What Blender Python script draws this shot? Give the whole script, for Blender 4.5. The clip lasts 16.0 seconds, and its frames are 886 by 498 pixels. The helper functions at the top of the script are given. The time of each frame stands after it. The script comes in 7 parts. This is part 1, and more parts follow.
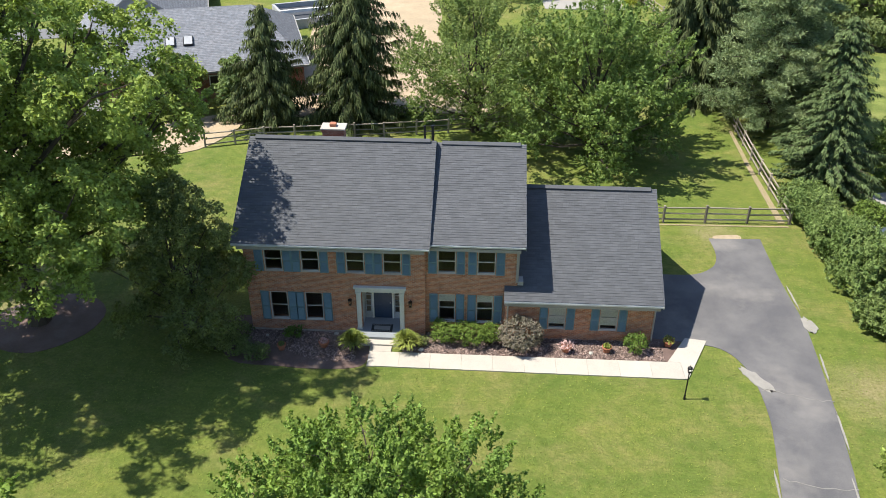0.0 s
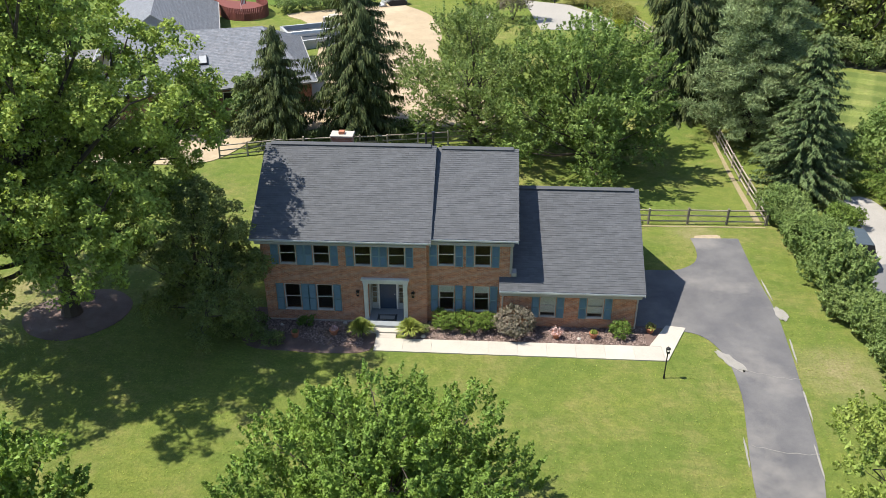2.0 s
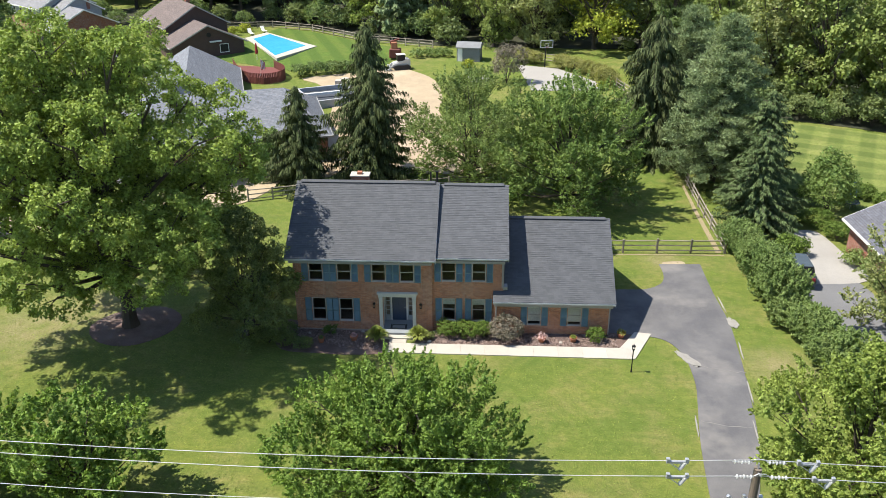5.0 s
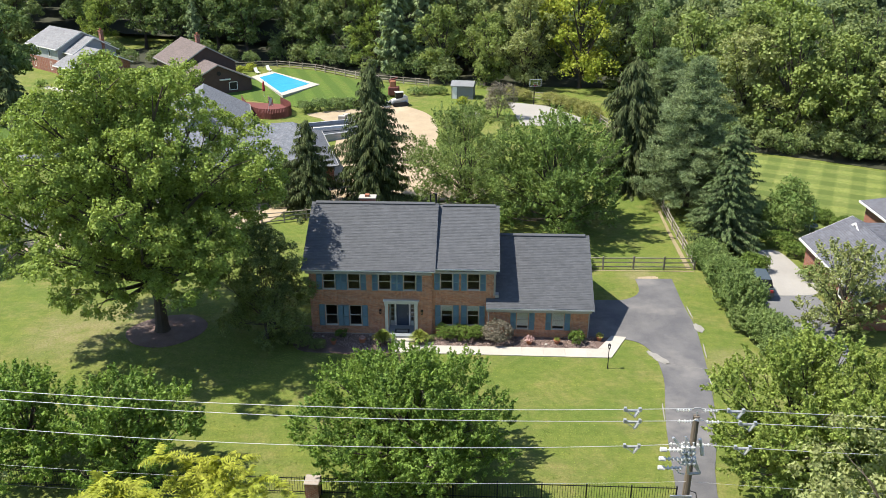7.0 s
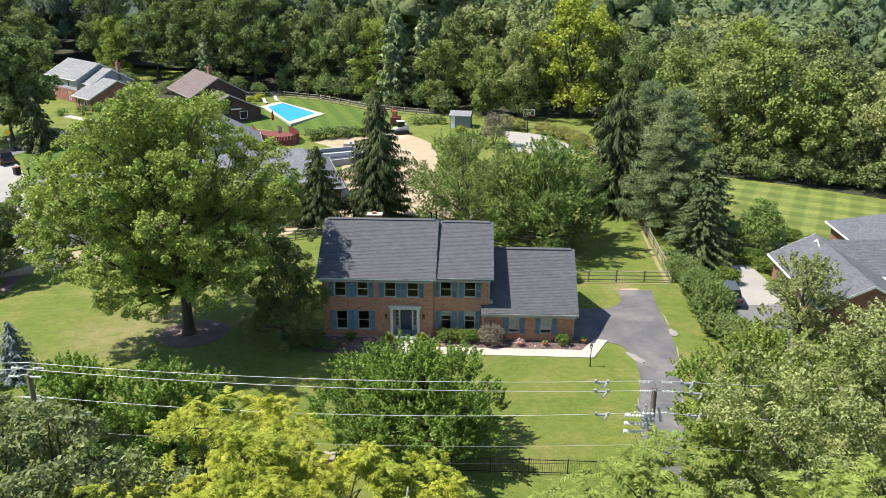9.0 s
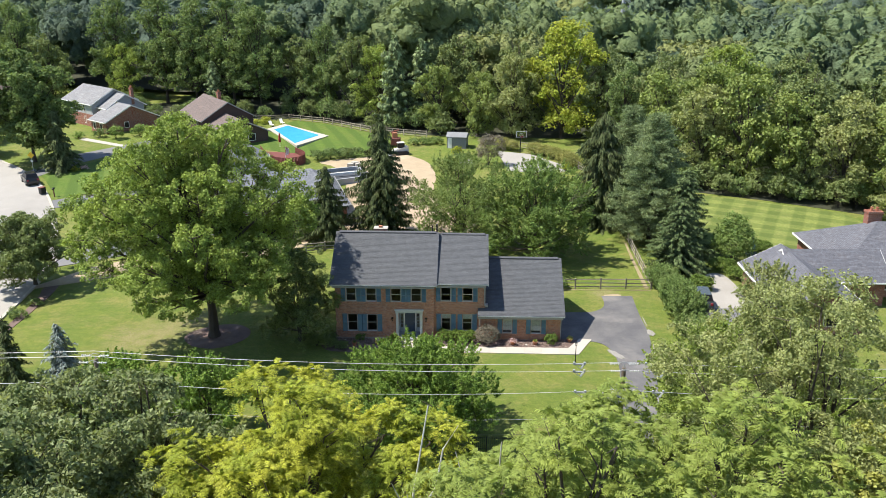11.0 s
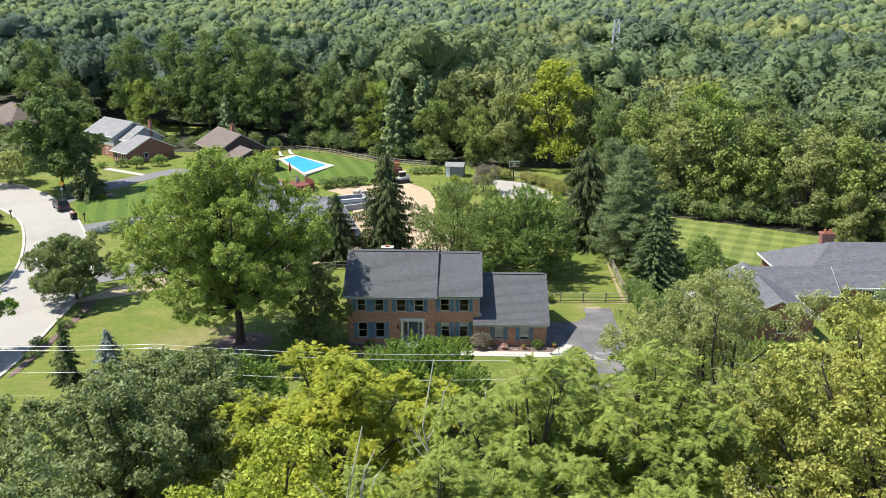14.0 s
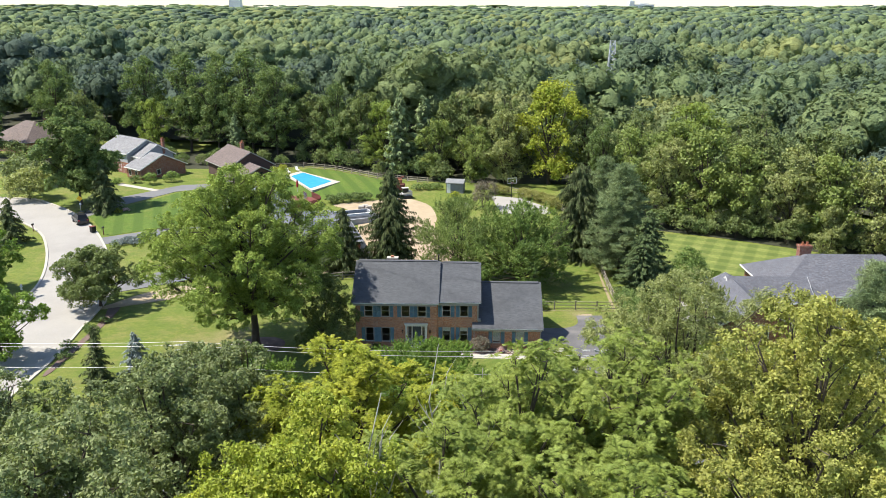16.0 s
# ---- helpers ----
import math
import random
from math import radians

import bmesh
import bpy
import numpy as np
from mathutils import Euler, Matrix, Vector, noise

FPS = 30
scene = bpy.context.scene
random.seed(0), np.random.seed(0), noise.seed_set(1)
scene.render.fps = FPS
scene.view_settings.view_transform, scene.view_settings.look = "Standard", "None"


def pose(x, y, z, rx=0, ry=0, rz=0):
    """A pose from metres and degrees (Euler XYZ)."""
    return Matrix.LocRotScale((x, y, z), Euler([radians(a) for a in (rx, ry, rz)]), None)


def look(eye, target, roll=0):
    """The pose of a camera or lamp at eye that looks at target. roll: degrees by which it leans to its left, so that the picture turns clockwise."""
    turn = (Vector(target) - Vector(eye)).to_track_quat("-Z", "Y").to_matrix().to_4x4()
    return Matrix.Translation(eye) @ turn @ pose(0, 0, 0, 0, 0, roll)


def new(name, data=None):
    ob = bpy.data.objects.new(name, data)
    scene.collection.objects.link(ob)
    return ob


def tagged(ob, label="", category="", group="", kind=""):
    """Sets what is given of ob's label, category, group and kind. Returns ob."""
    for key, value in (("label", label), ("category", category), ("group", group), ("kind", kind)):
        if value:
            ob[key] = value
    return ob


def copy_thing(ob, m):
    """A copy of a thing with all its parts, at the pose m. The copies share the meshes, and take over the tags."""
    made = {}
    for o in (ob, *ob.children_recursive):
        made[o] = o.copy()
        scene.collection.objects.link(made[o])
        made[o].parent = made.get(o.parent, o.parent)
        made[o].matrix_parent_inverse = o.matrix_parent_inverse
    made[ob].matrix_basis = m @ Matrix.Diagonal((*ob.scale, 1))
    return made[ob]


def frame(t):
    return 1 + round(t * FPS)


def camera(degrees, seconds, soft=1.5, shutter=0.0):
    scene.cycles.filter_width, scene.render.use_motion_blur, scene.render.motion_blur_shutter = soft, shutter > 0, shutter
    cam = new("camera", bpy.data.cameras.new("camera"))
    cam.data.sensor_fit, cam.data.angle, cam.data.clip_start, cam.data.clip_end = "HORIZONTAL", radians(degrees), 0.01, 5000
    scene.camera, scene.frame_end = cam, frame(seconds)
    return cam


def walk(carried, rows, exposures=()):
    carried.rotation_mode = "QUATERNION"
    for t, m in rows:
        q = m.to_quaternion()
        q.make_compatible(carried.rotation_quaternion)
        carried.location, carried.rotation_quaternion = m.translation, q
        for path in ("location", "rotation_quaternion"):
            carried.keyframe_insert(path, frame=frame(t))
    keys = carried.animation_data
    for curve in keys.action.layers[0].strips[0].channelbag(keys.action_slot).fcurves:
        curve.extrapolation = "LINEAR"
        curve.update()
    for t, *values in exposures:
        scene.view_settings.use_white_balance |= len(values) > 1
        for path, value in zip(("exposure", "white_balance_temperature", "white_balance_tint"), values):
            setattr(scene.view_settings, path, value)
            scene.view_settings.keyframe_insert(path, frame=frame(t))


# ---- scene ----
cam = camera(56.5, 16.0, soft=0.8)
PATH = [
    (0, (11.731, -34.557, 25.951), (11.644, -32.843, 24.924), 0.3),
    (0.5, (11.829, -35.45, 26.089), (11.739, -33.73, 25.072), 0.2),
    (1, (11.899, -36.375, 26.237), (11.807, -34.649, 25.231), 0.2),
    (1.5, (11.947, -37.41, 26.398), (11.856, -35.677, 25.403), 0.1),
    (2, (12.026, -38.659, 26.578), (11.934, -36.917, 25.6), -0.0),
    (2.5, (12.123, -40.063, 26.76), (12.029, -38.31, 25.803), -0.1),
    (3, (12.209, -41.531, 26.951), (12.113, -39.765, 26.017), -0.2),
    (3.5, (12.231, -42.84, 27.231), (12.135, -41.065, 26.314), -0.2),
    (4, (12.321, -44.323, 27.502), (12.222, -42.536, 26.609), -0.2),
    (6.5, (12.296, -53.081, 29.488), (12.212, -51.241, 28.708), -0.3),
    (7, (12.246, -54.893, 29.658), (12.167, -53.045, 28.897), 0.0),
    (7.5, (12.32, -56.656, 29.933), (12.242, -54.799, 29.192), 0.0),
    (8, (12.386, -58.359, 30.205), (12.308, -56.496, 29.482), 0.0),
    (8.5, (12.383, -60.07, 30.491), (12.307, -58.201, 29.784), 0.2),
    (11, (12.29, -69.525, 32.788), (12.225, -67.636, 32.137), 0.0),
    (11.5, (12.314, -71.338, 33.093), (12.248, -69.444, 32.456), -0.0),
    (12, (12.384, -73.064, 33.416), (12.318, -71.166, 32.79), -0.0),
    (12.5, (12.447, -74.687, 33.782), (12.381, -72.785, 33.167), -0.0),
    (13, (12.453, -76.361, 34.159), (12.386, -74.456, 33.554), 0.0),
    (13.5, (12.467, -78.093, 34.58), (12.403, -76.185, 33.985), 0.0),
    (14, (12.507, -79.906, 35.015), (12.446, -77.994, 34.429), 0.0),
    (14.5, (12.55, -81.661, 35.419), (12.488, -79.747, 34.844), -0.0),
    (15, (12.584, -83.301, 35.76), (12.522, -81.384, 35.193), 0.0),
    (15.5, (12.605, -84.938, 36.038), (12.543, -83.019, 35.48), 0.1),
    (16, (12.527, -86.527, 36.255), (12.466, -84.604, 35.708), 0.1),
]
walk(cam, [(t, look(eye, target, roll)) for t, eye, target, roll in PATH])

# ---- light ----
SUN_TRAVEL = Vector((0.50, 0.03, -0.865)).normalized()
sun = new("sun", bpy.data.lights.new("sun", "SUN"))
sun.data.energy, sun.data.angle, sun.data.color = 4.7, radians(0.6), (1.0, 0.945, 0.84)
sun.rotation_euler = SUN_TRAVEL.to_track_quat("-Z", "Y").to_euler()
sky_world = bpy.data.worlds.new("sky")
scene.world = sky_world
sky_world.use_nodes = True
wn = sky_world.node_tree
sky_tex = wn.nodes.new("ShaderNodeTexSky")
sky_tex.sky_type, sky_tex.sun_disc = "NISHITA", False
sky_tex.sun_elevation = math.asin(-SUN_TRAVEL.z)
sky_tex.sun_rotation = math.atan2(-SUN_TRAVEL.x, -SUN_TRAVEL.y)
sky_tex.dust_density, sky_tex.air_density, sky_tex.ozone_density = 0.35, 1.0, 1.6
wn.links.new(sky_tex.outputs[0], wn.nodes["Background"].inputs[0])
wn.nodes["Background"].inputs[1].default_value = 0.112
scene.view_settings.exposure = 0.95


# ---- materials ----
def nd(nt, kind, **values):
    n = nt.nodes.new(kind)
    for k, v in values.items():
        if k in n.inputs:
            n.inputs[k].default_value = v
    return n


def col(c):
    return (c[0], c[1], c[2], 1.0)


def mixc(nt, fac, a, b, blend="MIX"):
    m = nt.nodes.new("ShaderNodeMix")
    m.data_type, m.blend_type = "RGBA", blend
    for sock, v in ((m.inputs[0], fac), (m.inputs[6], a), (m.inputs[7], b)):
        if isinstance(v, bpy.types.NodeSocket):
            nt.links.new(v, sock)
        else:
            sock.default_value = v
    return m.outputs[2]


def noise_fac(nt, pos, scale, lo=0.35, hi=0.65, detail=5.0, rough=0.6):
    n = nd(nt, "ShaderNodeTexNoise", Scale=scale, Detail=detail, Roughness=rough)
    nt.links.new(pos, n.inputs["Vector"])
    r = nt.nodes.new("ShaderNodeMapRange")
    r.inputs["From Min"].default_value, r.inputs["From Max"].default_value = lo, hi
    nt.links.new(n.outputs[0], r.inputs[0])
    return r.outputs[0]


def start(name):
    m = bpy.data.materials.new(name)
    m.use_nodes = True
    nt = m.node_tree
    return m, nt, nt.nodes["Principled BSDF"], nt.nodes.new("ShaderNodeNewGeometry")


def bump_on(nt, height, bsdf, strength, dist=0.02):
    b = nd(nt, "ShaderNodeBump", Strength=strength, Distance=dist)
    nt.links.new(height, b.inputs["Height"])
    nt.links.new(b.outputs[0], bsdf.inputs["Normal"])


def plain(name, c1, c2=None, scale=2.0, fine=30.0, rough=0.7, metal=0.0, bump=0.2, island=0.0, obj=0.0, dirt=None):
    """A worn surface: two colours mixed by broad noise, fine grain, and bump."""
    m, nt, bs, geo = start(name)
    c2 = c2 or tuple(x * 0.8 for x in c1)
    pos = geo.outputs["Position"]
    c = mixc(nt, noise_fac(nt, pos, scale), col(c1), col(c2))
    f = noise_fac(nt, pos, fine, 0.2, 0.8)
    c = mixc(nt, 0.35, c, mixc(nt, f, col([x * 0.55 for x in c1]), col([min(1, x * 1.4) for x in c1])))
    if dirt:
        c = mixc(nt, noise_fac(nt, pos, scale * 0.35, 0.52, 0.72), c, col(dirt))
    rnd = geo.outputs["Random Per Island"] if island else None
    if obj:
        rnd = nt.nodes.new("ShaderNodeObjectInfo").outputs["Random"]
    if rnd is not None:
        amt = island or obj
        mr = nt.nodes.new("ShaderNodeMapRange")
        mr.inputs["To Min"].default_value, mr.inputs["To Max"].default_value = 1 - amt, 1 + amt
        nt.links.new(rnd, mr.inputs[0])
        hsv = nt.nodes.new("ShaderNodeHueSaturation")
        nt.links.new(mr.outputs[0], hsv.inputs["Value"])
        nt.links.new(c, hsv.inputs["Color"])
        c = hsv.outputs[0]
    nt.links.new(c, bs.inputs["Base Color"])
    bs.inputs["Roughness"].default_value, bs.inputs["Metallic"].default_value = rough, metal
    if bump:
        bump_on(nt, f, bs, bump)
    return m


def foliage(name, ca, cb, trans=0.4, rough=0.55, tone=False, spec=0.14, vary=0.4, grain=0.0, relief=0.0):
    """Leaves: colour varies from leaf to leaf and from bough to bough; some light passes through."""
    m, nt, bs, geo = start(name)
    if tone:
        at = nt.nodes.new("ShaderNodeAttribute")
        at.attribute_name = "tone"
        ramp = nt.nodes.new("ShaderNodeValToRGB")
        els = ramp.color_ramp.elements
        els[0].color, els[1].color = col(ca), col(cb)
        for p, c in tone:
            els.new(p).color = col(c)
        nt.links.new(at.outputs["Fac"], ramp.inputs[0])
        base = ramp.outputs[0]
    else:
        base = mixc(nt, noise_fac(nt, geo.outputs["Position"], 0.45, 0.35, 0.65, 3), col(ca), col(cb))
    if grain:
        f = noise_fac(nt, geo.outputs["Position"], grain, 0.3, 0.66, 8, 0.85)
        base = mixc(nt, f, mixc(nt, 1.0, base, (0.62, 0.66, 0.66, 1), "MULTIPLY"), mixc(nt, 1.0, base, (1.24, 1.22, 1.12, 1), "MULTIPLY"))
    mr = nt.nodes.new("ShaderNodeMapRange")
    mr.inputs["To Min"].default_value, mr.inputs["To Max"].default_value = 1 - vary, 1 + vary
    nt.links.new(geo.outputs["Random Per Island"], mr.inputs[0])
    hsv = nt.nodes.new("ShaderNodeHueSaturation")
    nt.links.new(mr.outputs[0], hsv.inputs["Value"])
    nt.links.new(base, hsv.inputs["Color"])
    nt.links.new(hsv.outputs[0], bs.inputs["Base Color"])
    bs.inputs["Roughness"].default_value = rough
    bs.inputs["Specular IOR Level"].default_value = spec if trans > 0.2 else 0.1
    tr = nt.nodes.new("ShaderNodeBsdfTranslucent")
    warm = mixc(nt, 1.0, hsv.outputs[0], (1.0, 1.0, 0.6, 1), "MULTIPLY")
    nt.links.new(warm, tr.inputs[0])
    ms = nt.nodes.new("ShaderNodeMixShader")
    ms.inputs[0].default_value = trans
    nt.links.new(bs.outputs[0], ms.inputs[1])
    nt.links.new(tr.outputs[0], ms.inputs[2])
    nt.links.new(ms.outputs[0], nt.nodes["Material Output"].inputs[0])
    if relief:
        lumps = noise_fac(nt, geo.outputs["Position"], relief, 0.25, 0.75, 5, 0.75)
        bump_on(nt, lumps, bs, 1.0, 1.0)
        nt.links.new(bs.inputs["Normal"].links[0].from_socket, tr.inputs["Normal"])
    return m


def grass_mat(name, ca, cb, dry, stripe=0.0, angle=0.0, cross=False, dark=(0.06, 0.12, 0.02), worn=()):
    m, nt, bs, geo = start(name)
    pos = geo.outputs["Position"]
    c = mixc(nt, noise_fac(nt, pos, 0.18, 0.35, 0.65, 6), col(ca), col(cb))
    c = mixc(nt, noise_fac(nt, pos, 0.22, 0.47, 0.68, 8, 0.74), c, col(dry))
    st_ = nt.nodes.new("ShaderNodeMapping")
    st_.inputs["Scale"].default_value = (0.22, 1.3, 1.0)
    nt.links.new(pos, st_.inputs["Vector"])
    c = mixc(nt, noise_fac(nt, st_.outputs[0], 1.0, 0.42, 0.66, 6, 0.7), c, mixc(nt, 1.0, c, (1.22, 1.14, 1.1, 1), "MULTIPLY"))
    c = mixc(nt, noise_fac(nt, pos, 1.7, 0.42, 0.58, 4, 0.6), c, mixc(nt, 1.0, c, (0.78, 0.86, 0.75, 1), "MULTIPLY"))
    for wx, wy, wr_ in worn:
        far_ = nt.nodes.new("ShaderNodeVectorMath")
        far_.operation = "DISTANCE"
        nt.links.new(pos, far_.inputs[0])
        far_.inputs[1].default_value = (wx, wy, 0.0)
        rim = nt.nodes.new("ShaderNodeMapRange")
        rim.inputs["From Min"].default_value, rim.inputs["From Max"].default_value = wr_, wr_ * 0.25
        nt.links.new(far_.outputs["Value"], rim.inputs[0])
        ml = nt.nodes.new("ShaderNodeMath")
        ml.operation = "MULTIPLY"
        nt.links.new(rim.outputs[0], ml.inputs[0])
        nt.links.new(noise_fac(nt, pos, 0.9, 0.28, 0.62, 7, 0.7), ml.inputs[1])
        c = mixc(nt, ml.outputs[0], c, (0.34, 0.285, 0.15, 1))
    if stripe:
        mp = nt.nodes.new("ShaderNodeMapping")
        mp.inputs["Rotation"].default_value = (0, 0, radians(angle))
        nt.links.new(pos, mp.inputs["Vector"])
        sep = nt.nodes.new("ShaderNodeSeparateXYZ")
        nt.links.new(mp.outputs[0], sep.inputs[0])
        waves = []
        for out in (sep.outputs[0], sep.outputs[1])[: 2 if cross else 1]:
            s = nd(nt, "ShaderNodeMath")
            s.operation = "MULTIPLY"
            nt.links.new(out, s.inputs[0])
            s.inputs[1].default_value = 2 * math.pi / stripe
            w = nt.nodes.new("ShaderNodeMath")
            w.operation = "SINE"
            nt.links.new(s.outputs[0], w.inputs[0])
            waves.append(w.outputs[0])
        bands = []
        for w in waves:
            st = nt.nodes.new("ShaderNodeMapRange")
            st.inputs["From Min"].default_value, st.inputs["From Max"].default_value = -0.3, 0.3
            st.inputs["To Max"].default_value = 0.9 / len(waves)
            nt.links.new(w, st.inputs[0])
            bands.append(st.outputs[0])
        tot = bands[0]
        if cross:
            ad = nt.nodes.new("ShaderNodeMath")
            ad.operation = "ADD"
            nt.links.new(bands[0], ad.inputs[0])
            nt.links.new(bands[1], ad.inputs[1])
            tot = ad.outputs[0]
        c = mixc(nt, tot, c, col(dark))
    f = noise_fac(nt, pos, 7.0, 0.36, 0.64, 9, 0.85)
    c = mixc(nt, f, mixc(nt, 0.72, c, col([x * 0.35 for x in ca])), c)
    nt.links.new(c, bs.inputs["Base Color"])
    bs.inputs["Roughness"].default_value = 0.85
    bs.inputs["Specular IOR Level"].default_value = 0.15
    bump_on(nt, f, bs, 0.6, 0.05)
    return m


def brick_mat(name, c1, c2, mortar):
    m, nt, bs, geo = start(name)
    sep = nt.nodes.new("ShaderNodeSeparateXYZ")
    nt.links.new(geo.outputs["Position"], sep.inputs[0])
    ad = nt.nodes.new("ShaderNodeMath")
    nt.links.new(sep.outputs[0], ad.inputs[0])
    nt.links.new(sep.outputs[1], ad.inputs[1])
    cb = nt.nodes.new("ShaderNodeCombineXYZ")
    nt.links.new(ad.outputs[0], cb.inputs[0])
    nt.links.new(sep.outputs[2], cb.inputs[1])
    br = nd(nt, "ShaderNodeTexBrick", Color1=col(c1), Color2=col(c2), Mortar=col(mortar), Scale=1.0, Bias=-0.1)
    br.inputs["Mortar Size"].default_value = 0.009
    br.inputs["Brick Width"].default_value = 0.21
    br.inputs["Row Height"].default_value = 0.074
    nt.links.new(cb.outputs[0], br.inputs["Vector"])
    c = mixc(nt, noise_fac(nt, geo.outputs["Position"], 4.0, 0.35, 0.65, 6), br.outputs[0], mixc(nt, 1.0, br.outputs[0], (0.72, 0.68, 0.66, 1), "MULTIPLY"))
    c = mixc(nt, noise_fac(nt, geo.outputs["Position"], 0.7, 0.5, 0.8), c, mixc(nt, 1.0, c, (1.25, 1.2, 1.15, 1), "MULTIPLY"))
    nt.links.new(c, bs.inputs["Base Color"])
    bs.inputs["Roughness"].default_value = 0.85
    inv = nt.nodes.new("ShaderNodeMath")
    inv.operation = "SUBTRACT"
    inv.inputs[0].default_value = 1.0
    nt.links.new(br.outputs["Fac"], inv.inputs[1])
    bump_on(nt, inv.outputs[0], bs, 0.5, 0.01)
    return m


def glass_mat(name, tint=(0.8, 0.85, 0.85)):
    m, nt, bs, geo = start(name)
    bs.inputs["Base Color"].default_value = col(tint)
    bs.inputs["Roughness"].default_value = 0.02
    bs.inputs["Transmission Weight"].default_value = 1.0
    bs.inputs["IOR"].default_value = 1.25
    return m


M = {}
M["grass"] = grass_mat("grass", (0.194, 0.230, 0.050), (0.130, 0.188, 0.038), (0.268, 0.246, 0.092), worn=((-17.6, -0.6, 5.2), (-14.5, 3.0, 3.6), (31.0, -3.5, 3.0), (26.5, 12.0, 2.2)))
M["lawn_striped"] = grass_mat("lawn_striped", (0.25, 0.29, 0.085), (0.225, 0.27, 0.075), (0.27, 0.28, 0.10), 3.2, 24, True, (0.085, 0.13, 0.03))
M["lawn_pool"] = grass_mat("lawn_pool", (0.13, 0.20, 0.04), (0.12, 0.19, 0.035), (0.16, 0.19, 0.05), 3.2, -20, False, (0.085, 0.145, 0.028))
M["brick"] = brick_mat("brick_wall", (0.52, 0.225, 0.115), (0.30, 0.122, 0.068), (0.46, 0.36, 0.28))
M["brick_red"] = brick_mat("brick_red", (0.30, 0.10, 0.06), (0.24, 0.08, 0.05), (0.34, 0.28, 0.24))
M["shingle"] = plain("shingle_slate", (0.084, 0.088, 0.097), (0.066, 0.070, 0.078), 1.2, 60, 0.9, 0, 0.3, island=0.11)
M["cedar"] = plain("cedar_dark", (0.085, 0.05, 0.04), (0.065, 0.04, 0.032), 1.5, 12, 0.85, 0, 0.3)
M["redwood"] = plain("redwood", (0.16, 0.045, 0.035), (0.12, 0.035, 0.03), 1.5, 12, 0.75, 0, 0.3)
M["siding"] = plain("siding_grey", (0.34, 0.35, 0.36), (0.28, 0.29, 0.31), 1.0, 8, 0.7)
M["shed_grey"] = plain("shed_grey", (0.20, 0.205, 0.21), (0.16, 0.165, 0.17), 1.0, 8, 0.8)
M["white"] = plain("white_paint", (0.78, 0.77, 0.73), (0.68, 0.67, 0.63), 1.5, 30, 0.5, 0, 0.05)
M["sash"] = plain("sash_paint", (0.44, 0.42, 0.38), (0.37, 0.355, 0.32), 1.5, 30, 0.5, 0, 0.05)
M["trim_grey"] = plain("trim_grey", (0.30, 0.29, 0.27), (0.25, 0.24, 0.23), 1.5, 30, 0.5, 0, 0.05)
M["surround"] = plain("surround_paint", (0.55, 0.56, 0.52), (0.46, 0.47, 0.44), 1.5, 30, 0.55, 0, 0.05)
M["gutter"] = plain("gutter_paint", (0.46, 0.48, 0.49), (0.40, 0.42, 0.43), 1.5, 30, 0.4, 0, 0.05)
M["shutter"] = plain("shutter_blue", (0.125, 0.205, 0.235), (0.10, 0.17, 0.20), 2.0, 25, 0.5, 0, 0.1, obj=0.12)
M["door"] = plain("door_blue", (0.035, 0.06, 0.11), (0.028, 0.05, 0.09), 2.0, 25, 0.4, 0, 0.05)
M["glass"] = glass_mat("pane_glass")
M["black"] = plain("black_metal", (0.018, 0.018, 0.02), None, 5, 50, 0.45, 0.4, 0.05)
M["room"] = plain("room_dark", (0.34, 0.27, 0.21), None, 1, 5, 0.9, 0, 0)
M["curtain"] = plain("curtain_cloth", (0.62, 0.60, 0.54), (0.52, 0.50, 0.45), 3, 20, 0.9, 0, 0.2)
M["concrete"] = plain("concrete_pale", (0.41, 0.375, 0.325), (0.355, 0.325, 0.285), 0.8, 25, 0.85, 0, 0.15, obj=0.05)
M["concrete_road"] = plain("concrete_road", (0.31, 0.292, 0.268), (0.27, 0.256, 0.235), 0.25, 12, 0.85, 0, 0.15, dirt=(0.24, 0.225, 0.205))
M["porch"] = plain("porch_paint", (0.24, 0.26, 0.28), (0.19, 0.21, 0.23), 1.0, 25, 0.6, 0, 0.1)
M["asphalt"] = plain("asphalt", (0.132, 0.127, 0.127), (0.062, 0.062, 0.070), 0.45, 24, 0.88, 0, 0.4, dirt=(0.215, 0.20, 0.185))
M["asphalt_old"] = plain("asphalt_old", (0.15, 0.15, 0.155), (0.12, 0.12, 0.125), 0.35, 40, 0.88, 0, 0.3, dirt=(0.18, 0.175, 0.17))
M["seam"] = plain("seam_filler", (0.195, 0.185, 0.17), None, 3, 40, 0.8, 0, 0.2)
M["gravel"] = plain("gravel_pale", (0.27, 0.255, 0.23), (0.20, 0.19, 0.17), 2, 40, 0.9, 0, 0.6)
M["mulch"] = plain("mulch_bark", (0.15, 0.10, 0.085), (0.085, 0.056, 0.046), 1.0, 14, 0.95, 0, 0.9, dirt=(0.17, 0.135, 0.115))
M["chip"] = plain("mulch_chip", (0.26, 0.19, 0.165), (0.17, 0.12, 0.10), 1.5, 30, 0.95, 0, 0.3, island=0.6)
M["sand"] = plain("bare_soil", (0.37, 0.29, 0.19), (0.28, 0.22, 0.145), 0.5, 4, 0.95, 0, 0.5, dirt=(0.45, 0.36, 0.25))
M["path_soil"] = plain("path_soil", (0.29, 0.225, 0.145), (0.20, 0.18, 0.085), 1.2, 10, 0.95, 0, 0.5)
